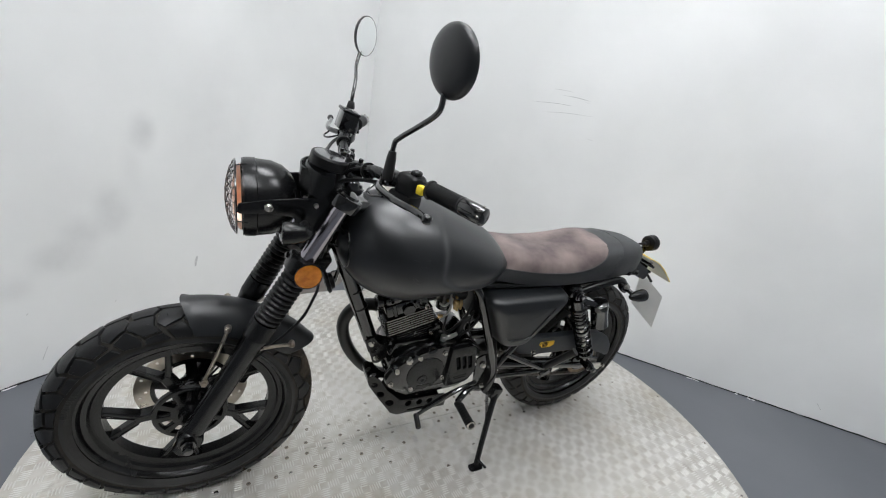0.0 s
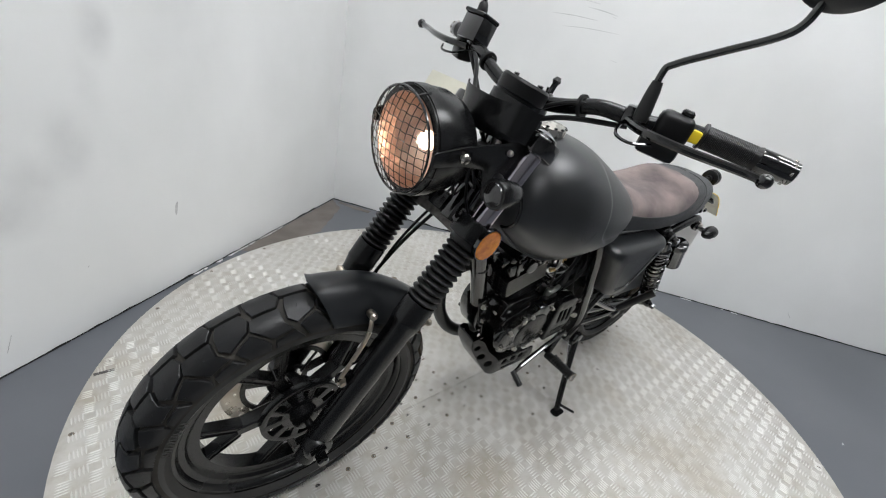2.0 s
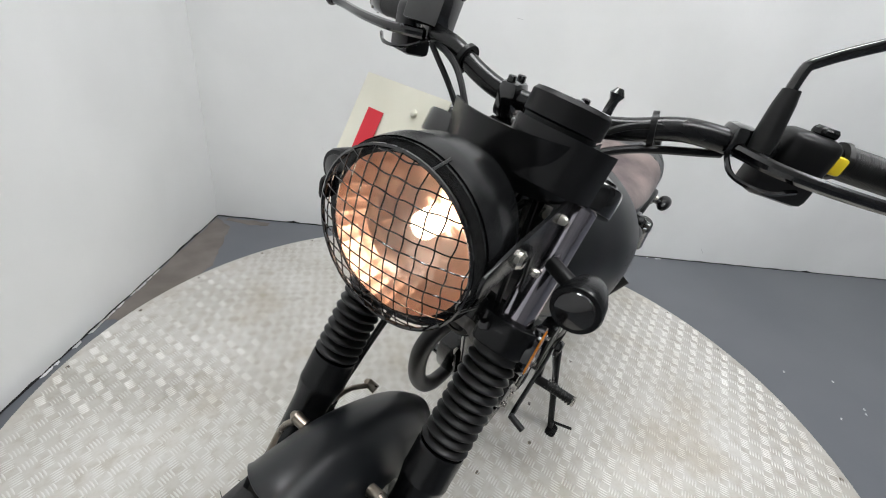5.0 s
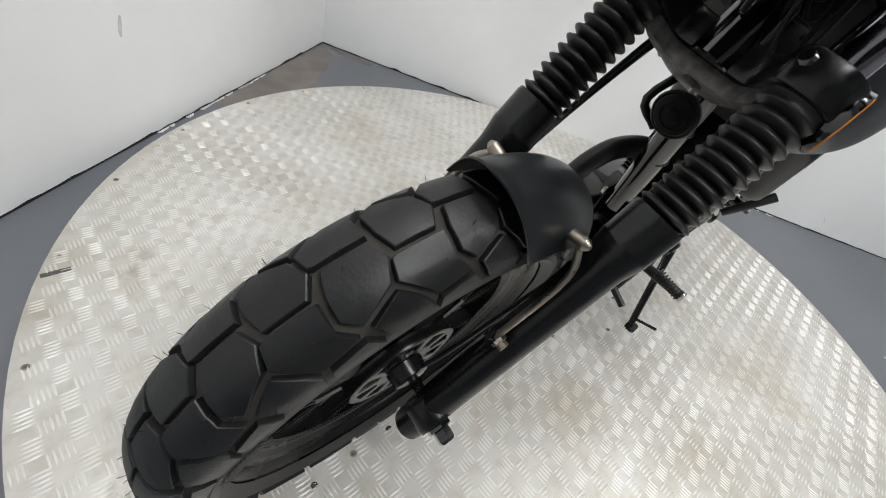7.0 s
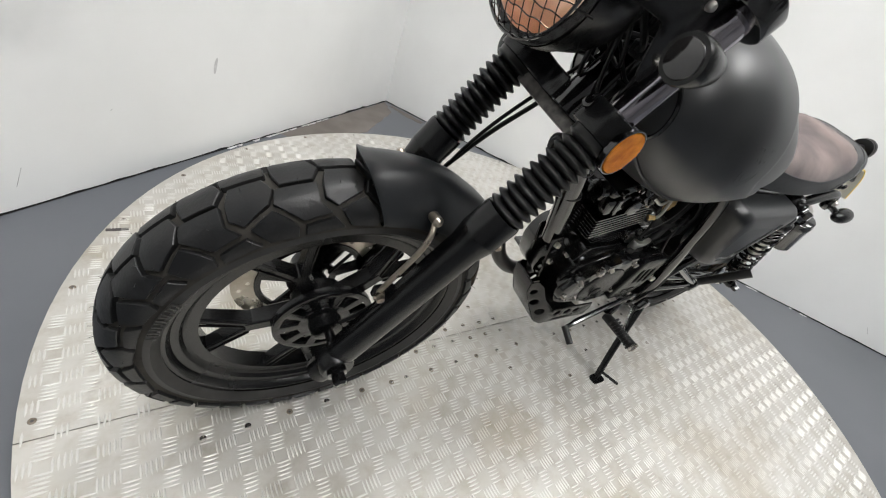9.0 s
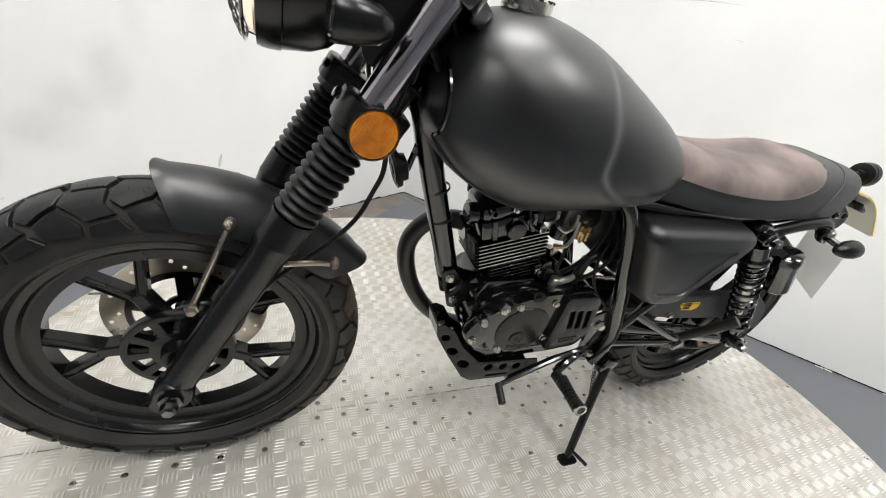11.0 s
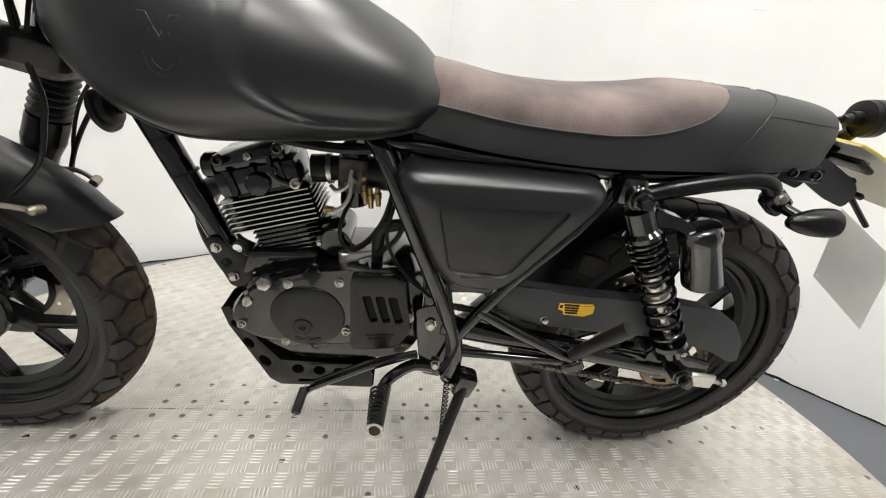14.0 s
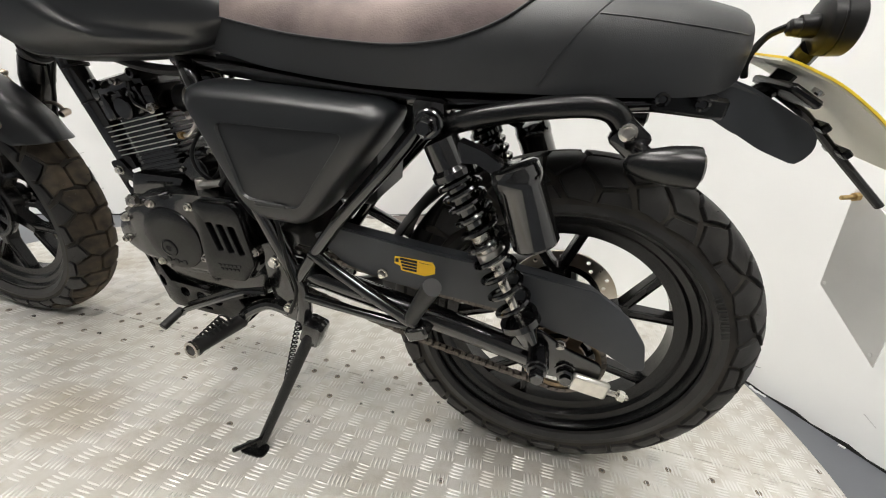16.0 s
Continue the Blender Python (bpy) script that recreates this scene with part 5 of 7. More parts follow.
cc = Vector((0.484, 0.606))
out_c, pan_c = polar(rounded(COVER, 0.022, 4), cc), polar(rounded(PANEL, 0.014, 4), cc)
for s in (-1, 1):
    def lay(pts, k, y):
        return [Vector((cc.x + (p.x - cc.x) * k, s * y, cc.y + (p.y - cc.y) * k)) for p in pts]
    rings = [lay(out_c, 0.985, 0.078), lay(out_c, 1.0, 0.084), lay(out_c, 1.0, 0.106), lay(out_c, 0.988, 0.121), lay(out_c, 0.965, 0.139), lay(out_c, 0.93, 0.148), lay(out_c, 0.88, 0.1555), lay(out_c, 0.82, 0.160)]
    rings += [lay(pan_c, 1.05, 0.1606), lay(pan_c, 1.018, 0.1612), lay(pan_c, 0.992, 0.1572), lay(pan_c, 0.8, 0.1580), lay(pan_c, 0.4, 0.1592), lay(pan_c, 0.02, 0.1594)]
    part("side_cover", loft(rings), MATTE, bike, "matte black side cover with a shallow sunk panel", sharp=0.8)
    part("cover_screw", lathe([(0, 0.006), (0.003, 0.006), (0.004, 0.003)], (0.338, s * 0.124, 0.675), (0, s, 0), segs=10), STEEL, bike)
part("cover_lip", box((0.464, -0.1605, 0.536), (0.05, 0.003, 0.006), rot=Matrix.Rotation(-0.08, 3, "Y"), bev=0.001), MATTE, bike)
part("battery_box", box((0.49, 0, 0.60), (0.20, 0.14, 0.16), bev=0.01), PLASTIC, bike)
part("air_box", box((0.385, 0.0, 0.61), (0.075, 0.12, 0.13), bev=0.02, segments=2), PLASTIC, bike)

# ---- frame ----
frame_mat = GLOSS


def tube(name, pts, r, mat=GLOSS, n=6, segs=12, label=""):
    return part(name, sweep(pts, r, segs=segs, n=n), mat, bike, label)


tube("frame_downtube", [(-0.122, 0, 0.845), (-0.054, 0, 0.672), (0.030, 0, 0.472)], 0.0215, n=1, segs=18, label="gloss black frame down tube")
tube("frame_backbone", [(-0.019, 0.000, 0.851), (0.050, 0.000, 0.780), (0.285, 0.000, 0.716), (0.382, 0.000, 0.695)], 0.022, n=4)
part("frame_gusset", plate([(-0.10, 0.79), (-0.04, 0.80), (-0.055, 0.71)], [], -0.006, 0.006), GLOSS, bike)
part("wire_loop", ring(Vector((-0.044, 0.000, 0.661)), Vector((0.07, 0, -0.19)), 0.0215, 0.0232, 0.004), PLASTIC, bike)
part("wire_loop", ring(Vector((-0.022, 0.000, 0.602)), Vector((0.07, 0, -0.19)), 0.0215, 0.0232, 0.004), PLASTIC, bike)
for s in (-1, 1):
    tube("frame_tube", [(0.287, s * 0.080, 0.713), (0.309, s * 0.097, 0.690), (0.337, s * 0.104, 0.633), (0.376, s * 0.105, 0.549), (0.426, s * 0.105, 0.442), (0.456, s * 0.105, 0.375), (0.466, s * 0.104, 0.311), (0.457, s * 0.102, 0.262)], 0.0140, segs=14, label="gloss black frame tube")
    tube("frame_tube", [(0.460, s * 0.105, 0.372), (0.537, s * 0.105, 0.495), (0.621, s * 0.105, 0.602), (0.682, s * 0.099, 0.690)], 0.0115, n=2, segs=12)
    tube("seat_rail", [(0.268, s * 0.077, 0.710), (0.464, s * 0.087, 0.703), (0.680, s * 0.092, 0.702), (0.834, s * 0.088, 0.715), (0.983, s * 0.070, 0.733)], 0.0115, n=4, segs=12)
    tube("grab_rail", [(0.695, s * 0.104, 0.667), (0.732, s * 0.115, 0.686), (0.800, s * 0.118, 0.707), (0.865, s * 0.120, 0.721), (0.898, s * 0.120, 0.720), (0.916, s * 0.118, 0.705), (0.921, s * 0.110, 0.694)], 0.0135, segs=14, label="satin black bent rail", mat=SATIN)
    # passenger peg hanger: two tubes that meet
    tube("peg_hanger", [(0.490, s * 0.106, 0.434), (0.595, s * 0.116, 0.385), (0.686, s * 0.118, 0.343)], 0.0115, n=2)
    tube("peg_hanger", [(0.469, s * 0.106, 0.336), (0.597, s * 0.116, 0.338), (0.687, s * 0.118, 0.337)], 0.0085, n=2)
    pg = part("passenger_peg", sweep([(0.680, s * 0.128, 0.362), (0.700, s * 0.158, 0.418), (0.724, s * 0.188, 0.476)], lambda t: 0.0118 + 0.002 * t, segs=12, n=2), BELLOWS, bike, "folded rubber passenger foot peg")
    part("peg_bracket", box((0.690, s * 0.120, 0.333), (0.040, 0.030, 0.026), rot=Matrix.Rotation(-0.5, 3, "Y"), bev=0.005), GLOSS, bike)
    # pivot plate
    pv = [(0.381, 0.420), (0.419, 0.435), (0.447, 0.405), (0.460, 0.300), (0.445, 0.260), (0.405, 0.269), (0.393, 0.332)]
    part("pivot_plate", plate(rounded(pv, 0.01, 3), [], s * 0.090, s * 0.097, bev=0.0015), GLOSS, bike)
    for x, z, r in ((0.411, 0.392, 0.0092), (0.430, 0.297, 0.0080)):
        part("frame_bolt", lathe([(0, r * 1.25), (0.003, r * 1.25), (0.0035, r), (0.010, r), (0.012, r * 0.75)], (x, s * 0.098, z), (0, s, 0), segs=6), STEEL, bike)

# ---- engine ----
engine = part("engine_case", plate(rounded([(0.089, 0.448), (0.171, 0.478), (0.355, 0.488), (0.395, 0.453), (0.399, 0.329), (0.362, 0.282), (0.175, 0.267), (0.106, 0.309), (0.075, 0.387)], 0.03, 4), [], -0.074, 0.100, bev=0.008), CASE, bike, "black single cylinder engine with polished fin edges")
LEFT_COVER = [(0.059, 0.383), (0.072, 0.411), (0.088, 0.428), (0.138, 0.462), (0.201, 0.484), (0.262, 0.492), (0.342, 0.496), (0.362, 0.480), (0.380, 0.367), (0.354, 0.331), (0.185, 0.319), (0.105, 0.331), (0.070, 0.353)]
part("crankcase_cover", plate(rounded(LEFT_COVER, 0.016, 4), [], -0.064, -0.098, bev=0.0145), CASE, engine, "gloss black crankcase cover")
sprocket_cover = plate(rounded([(0.266, 0.487), (0.340, 0.493), (0.357, 0.480), (0.376, 0.380), (0.352, 0.340), (0.270, 0.330)], 0.012, 3),
                       [rounded([(x0, 0.450), (x0 + 0.014, 0.452), (x0 + 0.029, 0.400), (x0 + 0.016, 0.396)], 0.003, 2) for x0 in (0.287, 0.309, 0.331)], -0.096, -0.110, bev=0.002)
part("sprocket_cover", sprocket_cover, CASE_MATTE, engine, "matte black sprocket cover with three slots")
# near-black sheet that paints the shade behind the three slots
part("slot_shade", plate([(0.283, 0.457), (0.357, 0.460), (0.372, 0.388), (0.301, 0.385)], [], -0.0975, -0.0985), SHADE_AND_PRINT_BLACK, engine)
gen = Vector((0.194, -0.0905, 0.392))
part("alternator_cover", lathe([(0, 0.064), (0.0078, 0.0638), (0.0100, 0.0625), (0.0112, 0.0590), (0.0126, 0.040), (0.0130, 0.020), (0.0131, 0.001)], gen, (0, -1, 0), segs=56), CASE_MATTE, engine, "round matte black alternator cover")
part("alternator_plug", lathe([(0.012, 0.0175), (0.0148, 0.0172), (0.0155, 0.0150), (0.0142, 0.0142), (0.0142, 0.0065), (0.0125, 0.006), (0.0125, 0.001)], gen + Vector((-0.009, 0, -0.020)), (0, -1, 0), segs=28), CASE_MATTE, engine)
# near-black filling, painted as the shade inside the hexagon socket
part("socket_shade", lathe([(0.0126, 0.0058), (0.0144, 0.0055)], gen + Vector((-0.009, 0, -0.020)), (0, -1, 0), segs=6), SHADE_AND_PRINT_BLACK, engine)
for k in range(5):
    part("cast_mark", box((0.176 + 0.009 * k, -0.1030, 0.345), (0.008, 0.0016, 0.0022 if k % 2 else 0.009), bev=0.0004), CASE_MATTE, engine)
for r_, n_ in ((0.362, 6), (0.354, 5)):
    for k in range(n_):
        part("cast_mark", box((0.300 + 0.0085 * k + (0.004 if n_ == 5 else 0), -0.111, r_ + 0.004 + 0.001 * k), (0.006, 0.0014, 0.0045), bev=0.0004), CASE_MATTE, engine)
for x, z in ((0.094, 0.416), (0.081, 0.369), (0.163, 0.458), (0.247, 0.467), (0.321, 0.474), (0.260, 0.364), (0.372, 0.402), (0.154, 0.334)):
    bolt = lathe([(-0.012, 0.0085), (0.001, 0.0080), (0.0015, 0.0062), (0.006, 0.0060), (0.007, 0.0048), (0.0072, 0.0028), (0.0045, 0.0026), (0.0045, 0.0005)], (x, -0.0985, z), (0, -1, 0), segs=14)
    part("cover_bolt", bolt, STEEL, engine, "bright cap head bolt")
part("oil_plug", lathe([(0, 0.012), (0.01, 0.012), (0.012, 0.008)], (0.125, -0.095, 0.455), (0, -1, 0.3), segs=6), STEEL, engine)

# cylinder, leaning forward
CA = Vector((-0.30, 0, 0.954)).normalized()
CF = Vector((0.954, 0, 0.30)).normalized()
C0 = Vector((0.1535, 0, 0.476))
CROT = Matrix(((CF.x, 0, CA.x), (0, 1, 0), (CF.z, 0, CA.z)))


def cbox(name, along, up, y, size, mat, bev=0.004, seg=1):
    return part(name, box(C0 + CF * along + CA * up + Vector((0, y, 0)), size, rot=CROT, bev=bev, segments=seg), mat, engine)


cbox("cylinder", 0.004, 0.06, 0, (0.092, 0.082, 0.14), CASE)
part("cylinder_base", plate(rounded([(0.075, 0.445), (0.20, 0.470), (0.205, 0.50), (0.09, 0.492)], 0.008, 2), [], -0.058, 0.058, bev=0.003), CASE, engine)
for k in range(6):
    cbox("cooling_fin", 0.013, 0.015 + 0.0088 * k, 0, (0.112, 0.092, 0.0028), CASE, bev=0.0008)
for k in range(7):
    w = 0.155
    up = 0.0670 + 0.0087 * k
    fin = cbox("cooling_fin", 0.0, up, 0, (w, 0.100, 0.0028), CASE, bev=0.001)
    if k < 7:
        part("polished_edge", box(C0 + CF * 0.002 + CA * up + Vector((0, -0.0502, 0)), (w - 0.010, 0.0012, 0.0019), rot=CROT, bev=0.0004), ALLOY, fin, "polished fin edge")
        part("polished_edge", box(C0 + CF * (w / 2 + 0.0002) + CA * up, (0.0012, 0.092, 0.0019), rot=CROT, bev=0.0004), ALLOY, fin)
        part("polished_edge", box(C0 + CF * 0.002 + CA * up + Vector((0, 0.0502, 0)), (w - 0.010, 0.0012, 0.0019), rot=CROT, bev=0.0004), ALLOY, fin)
cbox("cylinder_head", 0.0, 0.148, 0, (0.132, 0.094, 0.044), CASE, bev=0.008, seg=2)
cbox("rocker_cover", -0.004, 0.180, 0, (0.118, 0.088, 0.034), CASE, bev=0.012, seg=2)
part("inspection_cap", lathe([(0, 0.019), (0.010, 0.019), (0.012, 0.017), (0.013, 0.001)], C0 + CF * 0.002 + CA * 0.142 + Vector((0, -0.047, 0)), (0, -1, 0), segs=24), CASE, engine)
part("inspection_cap", lathe([(0, 0.021), (0.014, 0.021), (0.018, 0.018), (0.019, 0.001)], C0 + CF * -0.066 + CA * 0.176 + Vector((0, -0.015, 0)), -CF * 1.0 + CA * 0.2, segs=24), CASE, engine)
for f, u in ((0.058, 0.131), (0.050, 0.190), (-0.044, 0.190), (0.03, 0.158)):
    part("head_bolt", lathe([(0, 0.0090), (0.008, 0.0085), (0.009, 0.005), (0.003, 0.0045), (0.003, 0.001)], C0 + CF * f + CA * u + Vector((0, -0.0470, 0)), (0, -1, 0), segs=12), STEEL if u < 0.15 else CASE, engine)
part("oil_pipe", sweep([C0 + CF * 0.03 + CA * 0.18 + Vector((0, -0.045, 0)), C0 + CF * 0.03 + CA * 0.15 + Vector((0, -0.054, 0)), C0 + CF * 0.05 + CA * 0.130 + Vector((0, -0.050, 0))], 0.005, segs=8, n=4), CASE, engine)
part("spark_plug_cap", sweep([C0 + CF * -0.02 + CA * 0.13 + Vector((0, 0.06, 0)), C0 + CF * -0.03 + CA * 0.17 + Vector((0, 0.10, 0)), C0 + CF * 0.05 + CA * 0.23 + Vector((0, 0.08, 0))], 0.008, segs=10, n=4), PLASTIC, engine)
# raised cast number on the base, as bars
for k in range(8):
    part("cast_mark", box((0.124 + 0.0075 * k, -0.0585, 0.4785 + 0.0011 * k), (0.0045, 0.006, 0.0035), rot=Matrix.Rotation(-0.15, 3, "Y"), bev=0.0005), CASE_MATTE, engine)

# intake, carburettor, throttle wires
part("intake_rubber", lathe([(0, 0.024), (0.02, 0.024), (0.03, 0.021), (0.045, 0.021), (0.048, 0.025)], (0.187, 0.000, 0.630), (1, 0, 0.12), segs=20), BELLOWS, bike)
carb = part("carburettor", box((0.257, 0.000, 0.631), (0.052, 0.060, 0.062), bev=0.010, segments=2), GRIMY, bike, "grimy alloy carburettor")
part("carb_bowl", lathe([(0, 0.024), (0.03, 0.024), (0.034, 0.018)], (0.257, 0.000, 0.605), (0, 0, -1), segs=20), CASE, carb)
part("carb_cap", lathe([(0, 0.022), (0.02, 0.022), (0.026, 0.016), (0.04, 0.008)], (0.256, 0.000, 0.658), (0, 0, 1), segs=20), CASE, carb)
part("carb_bell", lathe([(0, 0.026), (0.03, 0.030), (0.04, 0.030)], (0.279, 0.000, 0.634), (1, 0, 0), segs=20), BELLOWS, carb)
for k in range(3):
    part("brass_screw", cyl((0.248 + 0.014 * k, -0.031, 0.622 + 0.006 * k), (0.248 + 0.014 * k, -0.042, 0.622 + 0.006 * k), 0.0045, segs=8), BRASS, carb)
part("fuel_pipe", sweep([(0.222, -0.032, 0.614), (0.234, -0.043, 0.610), (0.251, -0.041, 0.621), (0.256, -0.034, 0.645)], 0.0038, segs=8, n=5), ALLOY, carb)
for pts, r in (([(0.285, -0.027, 0.696), (0.325, -0.052, 0.661), (0.318, -0.059, 0.586), (0.290, -0.052, 0.529), (0.252, -0.045, 0.495)], 0.0055),
               ([(0.259, -0.036, 0.604), (0.242, -0.059, 0.557), (0.248, -0.059, 0.519), (0.291, -0.059, 0.500)], 0.0035),
               ([(0.314, -0.018, 0.686), (0.347, -0.073, 0.624), (0.340, -0.080, 0.557), (0.302, -0.073, 0.509)], 0.0045),
               ([(0.328, -0.073, 0.605), (0.321, -0.080, 0.547), (0.353, -0.085, 0.487), (0.405, -0.091, 0.445)], 0.0032),
               ([(0.097, -0.045, 0.695), (0.172, -0.059, 0.688), (0.249, -0.073, 0.689), (0.316, -0.080, 0.699)], 0.008),

               ([(0.385, -0.080, 0.662), (0.446, -0.115, 0.423), (0.462, -0.118, 0.356), (0.441, -0.115, 0.297)], 0.0036)):
    part("hose", sweep(pts, r, segs=8, n=6), PLASTIC, bike)
part("breather_elbow", sweep([(0.306, -0.056, 0.490), (0.306, -0.060, 0.530), (0.312, -0.060, 0.556), (0.345, -0.062, 0.568), (0.385, -0.062, 0.566)], 0.0105, segs=12, n=6), BELLOWS, bike)
part("clutch_arm", sweep([(0.246, -0.062, 0.496), (0.272, -0.066, 0.503), (0.296, -0.062, 0.509)], lambda t: 0.009 - 0.003 * t, segs=8, n=3), ALLOY, bike, "grey alloy clutch arm")
part("clutch_arm_pivot", cyl((0.250, -0.062, 0.482), (0.250, -0.062, 0.508), 0.010), ALLOY, bike)
part("starter_motor", cyl((0.233, -0.052, 0.517), (0.233, 0.052, 0.517), 0.026, segs=24), CASE, bike)

# front engine plates and the drilled bash plate
for s in (-1, 1):
    ep = [(0.002, 0.490), (0.028, 0.500), (0.052, 0.472), (0.088, 0.455), (0.106, 0.442), (0.095, 0.424), (0.068, 0.404), (0.058, 0.394), (0.040, 0.398), (0.030, 0.425)]
    pl_ = part("engine_mount", plate(rounded(ep, 0.006, 2), [circle2(0.038, 0.448, 0.009, 14)], s * 0.0225, s * 0.0270, bev=0.001), CASE_MATTE, bike, "black engine mounting plate")
    for x, z in ((0.024, 0.477), (0.048, 0.419), (0.090, 0.438)):
        part("mount_bolt", lathe([(0, 0.0098), (0.002, 0.0098), (0.0025, 0.0078), (0.007, 0.0078), (0.009, 0.006)], (x, s * 0.027, z), (0, s, 0), segs=6), STEEL, pl_, "bright hexagon bolt")
    side = [(0.025, 0.357), (0.039, 0.364), (0.064, 0.350), (0.092, 0.309), (0.137, 0.272), (0.300, 0.268), (0.313, 0.240), (0.312, 0.210), (0.134, 0.208), (0.112, 0.216), (0.071, 0.270), (0.035, 0.321)]
    hol = [circle2(0.050, 0.326, 0.0100), circle2(0.073, 0.290, 0.0120), circle2(0.105, 0.259, 0.0130), circle2(0.1685, 0.2520, 0.0115, 14), circle2(0.2089, 0.2500, 0.0115, 14), circle2(0.2470, 0.2480, 0.0115, 14),
           rounded([(0.169, 0.2191), (0.230, 0.2203), (0.230, 0.2271), (0.169, 0.2259)], 0.003, 2)]
    bash_y = lambda u, v, w: Vector((u, w * (0.045 + 0.037 * smoothstep(0.02, 0.15, u)) / 0.082, v))
    part("bash_plate_side", plate(side, hol, min(s * 0.079, 0.036), min(s * 0.083, 0.040), bash_y, bev=0.0008), CASE_MATTE, bike, "drilled black bash plate side")
part("bash_plate", loft([[Vector((x, -0.043 - 0.036 * smoothstep(0.02, 0.15, x), z)), Vector((x, w, z)), Vector((x + 0.003, w, z + 0.003)), Vector((x + 0.003, -0.043 - 0.036 * smoothstep(0.02, 0.15, x), z + 0.003))] for x, z, w in ((0.024, 0.357, 0.02), (0.034, 0.321, 0.02), (0.070, 0.269, 0.02), (0.112, 0.215, 0.03), (0.133, 0.2075, 0.035), (0.312, 0.2095, 0.036))]), CASE_MATTE, bike, "folded black bash plate")

# exhaust header on the right, low pipe and silencer
header = [C0 + CF * -0.06 + CA * 0.118 + Vector((0, 0.030, 0)), (0.033, 0.045, 0.571), (-0.011, 0.066, 0.551), (-0.036, 0.080, 0.498), (-0.032, 0.084, 0.437), (0.002, 0.087, 0.356), (0.066, 0.088, 0.277), (0.165, 0.094, 0.222), (0.343, 0.097, 0.217), (0.483, 0.099, 0.235), (0.549, 0.115, 0.263)]
part("exhaust_header", sweep(header, 0.0195, segs=18, n=6), PIPE, bike, "matte black exhaust header pipe")
part("silencer", lathe([(0, 0.028), (0.03, 0.045), (0.06, 0.048), (0.40, 0.050), (0.42, 0.046), (0.425, 0.025)], (0.540, 0.116, 0.260), (0.963, 0.072, 0.200), segs=28), PIPE, bike, "black silencer")
part("header_flange", lathe([(0, 0.028), (0.012, 0.028)], C0 + CF * -0.068 + CA * 0.118 + Vector((0, 0.03, 0)), -CF, segs=20), GLOSS, bike)

# gear lever, foot pegs, stand, brake pedal
part("gear_lever", sweep([(0.393, -0.113, 0.329), (0.347, -0.116, 0.320), (0.266, -0.117, 0.276), (0.203, -0.118, 0.241), (0.188, -0.118, 0.226)], lambda t: 0.0062, segs=8, n=3), GLOSS, bike, "black gear lever")
part("gear_toe_piece", cyl((0.187, -0.115, 0.234), (0.181, -0.161, 0.221), 0.0088, segs=14), BELLOWS, bike, "rubber toe piece")
part("gear_linkage", plate([(0.206, 0.256), (0.302, 0.311), (0.390, 0.341), (0.390, 0.325), (0.313, 0.290), (0.206, 0.240)], [circle2(0.254, 0.271, 0.006), circle2(0.303, 0.296, 0.006), circle2(0.347, 0.314, 0.006)], -0.1155, -0.1115), CASE_MATTE, bike)
for s in (-1, 1):
    fp = part("foot_peg", cyl((0.337, s * 0.121, 0.254), (0.326, s * 0.232, 0.272), 0.0135, segs=16), BELLOWS, bike, "ribbed rubber foot peg")
    for k in range(9):
        part("peg_rib", ring(Vector((0.3255, s * (0.150 + 0.009 * k), 0.2740 - 0.0008 * k)), Vector((0, s, -0.08)), 0.012, 0.0142, 0.004, segs=16), BELLOWS, fp)
    part("peg_cap", ring(Vector((0.3262, s * 0.229, 0.2716)), Vector((-0.1, s, 0.16)), 0.0100, 0.0152, 0.0050, segs=18), STEEL, fp, "bright end ring")
    part("peg_mount", sweep([(0.426, s * 0.096, 0.285), (0.387, s * 0.104, 0.295), (0.351, s * 0.115, 0.276), (0.337, s * 0.119, 0.257)], 0.0115, segs=10, n=4), GLOSS, bike)
part("brake_pedal", sweep([(0.402, 0.115, 0.275), (0.308, 0.120, 0.247), (0.230, 0.125, 0.243), (0.210, 0.140, 0.244)], 0.007, segs=8, n=4), GLOSS, bike)
part("brake_pedal_pad", box((0.205, 0.159, 0.253), (0.030, 0.05, 0.012), bev=0.003), GLOSS, bike)
stand = part("side_stand", sweep([(0.487, -0.126, 0.268), (0.470, -0.148, 0.215), (0.441, -0.188, 0.122), (0.414, -0.227, 0.034)], lambda t: 0.0115 - 0.002 * t, segs=12, n=3), SATIN, bike, "black side stand with a flat foot")
part("stand_foot", plate(rounded([(-0.026, -0.016), (0.026, -0.016), (0.026, 0.016), (-0.026, 0.016)], 0.014, 4), [], -0.004, 0.005, lambda u, v, w: Vector((0.410, -0.2305, 0.0375)) + Vector((1, 0, 0)) * u + Vector((0, 0.986, -0.165)) * v + Vector((0, 0.165, 0.986)) * w), SATIN, stand)
part("stand_toe", cyl((0.420, -0.222, 0.064), (0.408, -0.275, 0.098), 0.0045, segs=10), SATIN, stand)
part("stand_pivot", box((0.489, -0.115, 0.269), (0.040, 0.040, 0.050), rot=Matrix.Rotation(0.3, 3, "Y"), bev=0.008, segments=2), GLOSS, stand)
part("stand_bolt", lathe([(0, 0.011), (0.006, 0.011), (0.008, 0.006)], (0.492, -0.121, 0.249), (0, -1, 0), segs=6), GLOSS, stand)
spring_pts = [Vector((0.456, -0.113, 0.280)).lerp(Vector((0.453, -0.178, 0.157)), k / 120) + Vector((math.cos(k * 0.9), math.sin(k * 0.9) * 0.9, math.sin(k * 0.9) * 0.2)) * 0.0052 for k in range(121)]
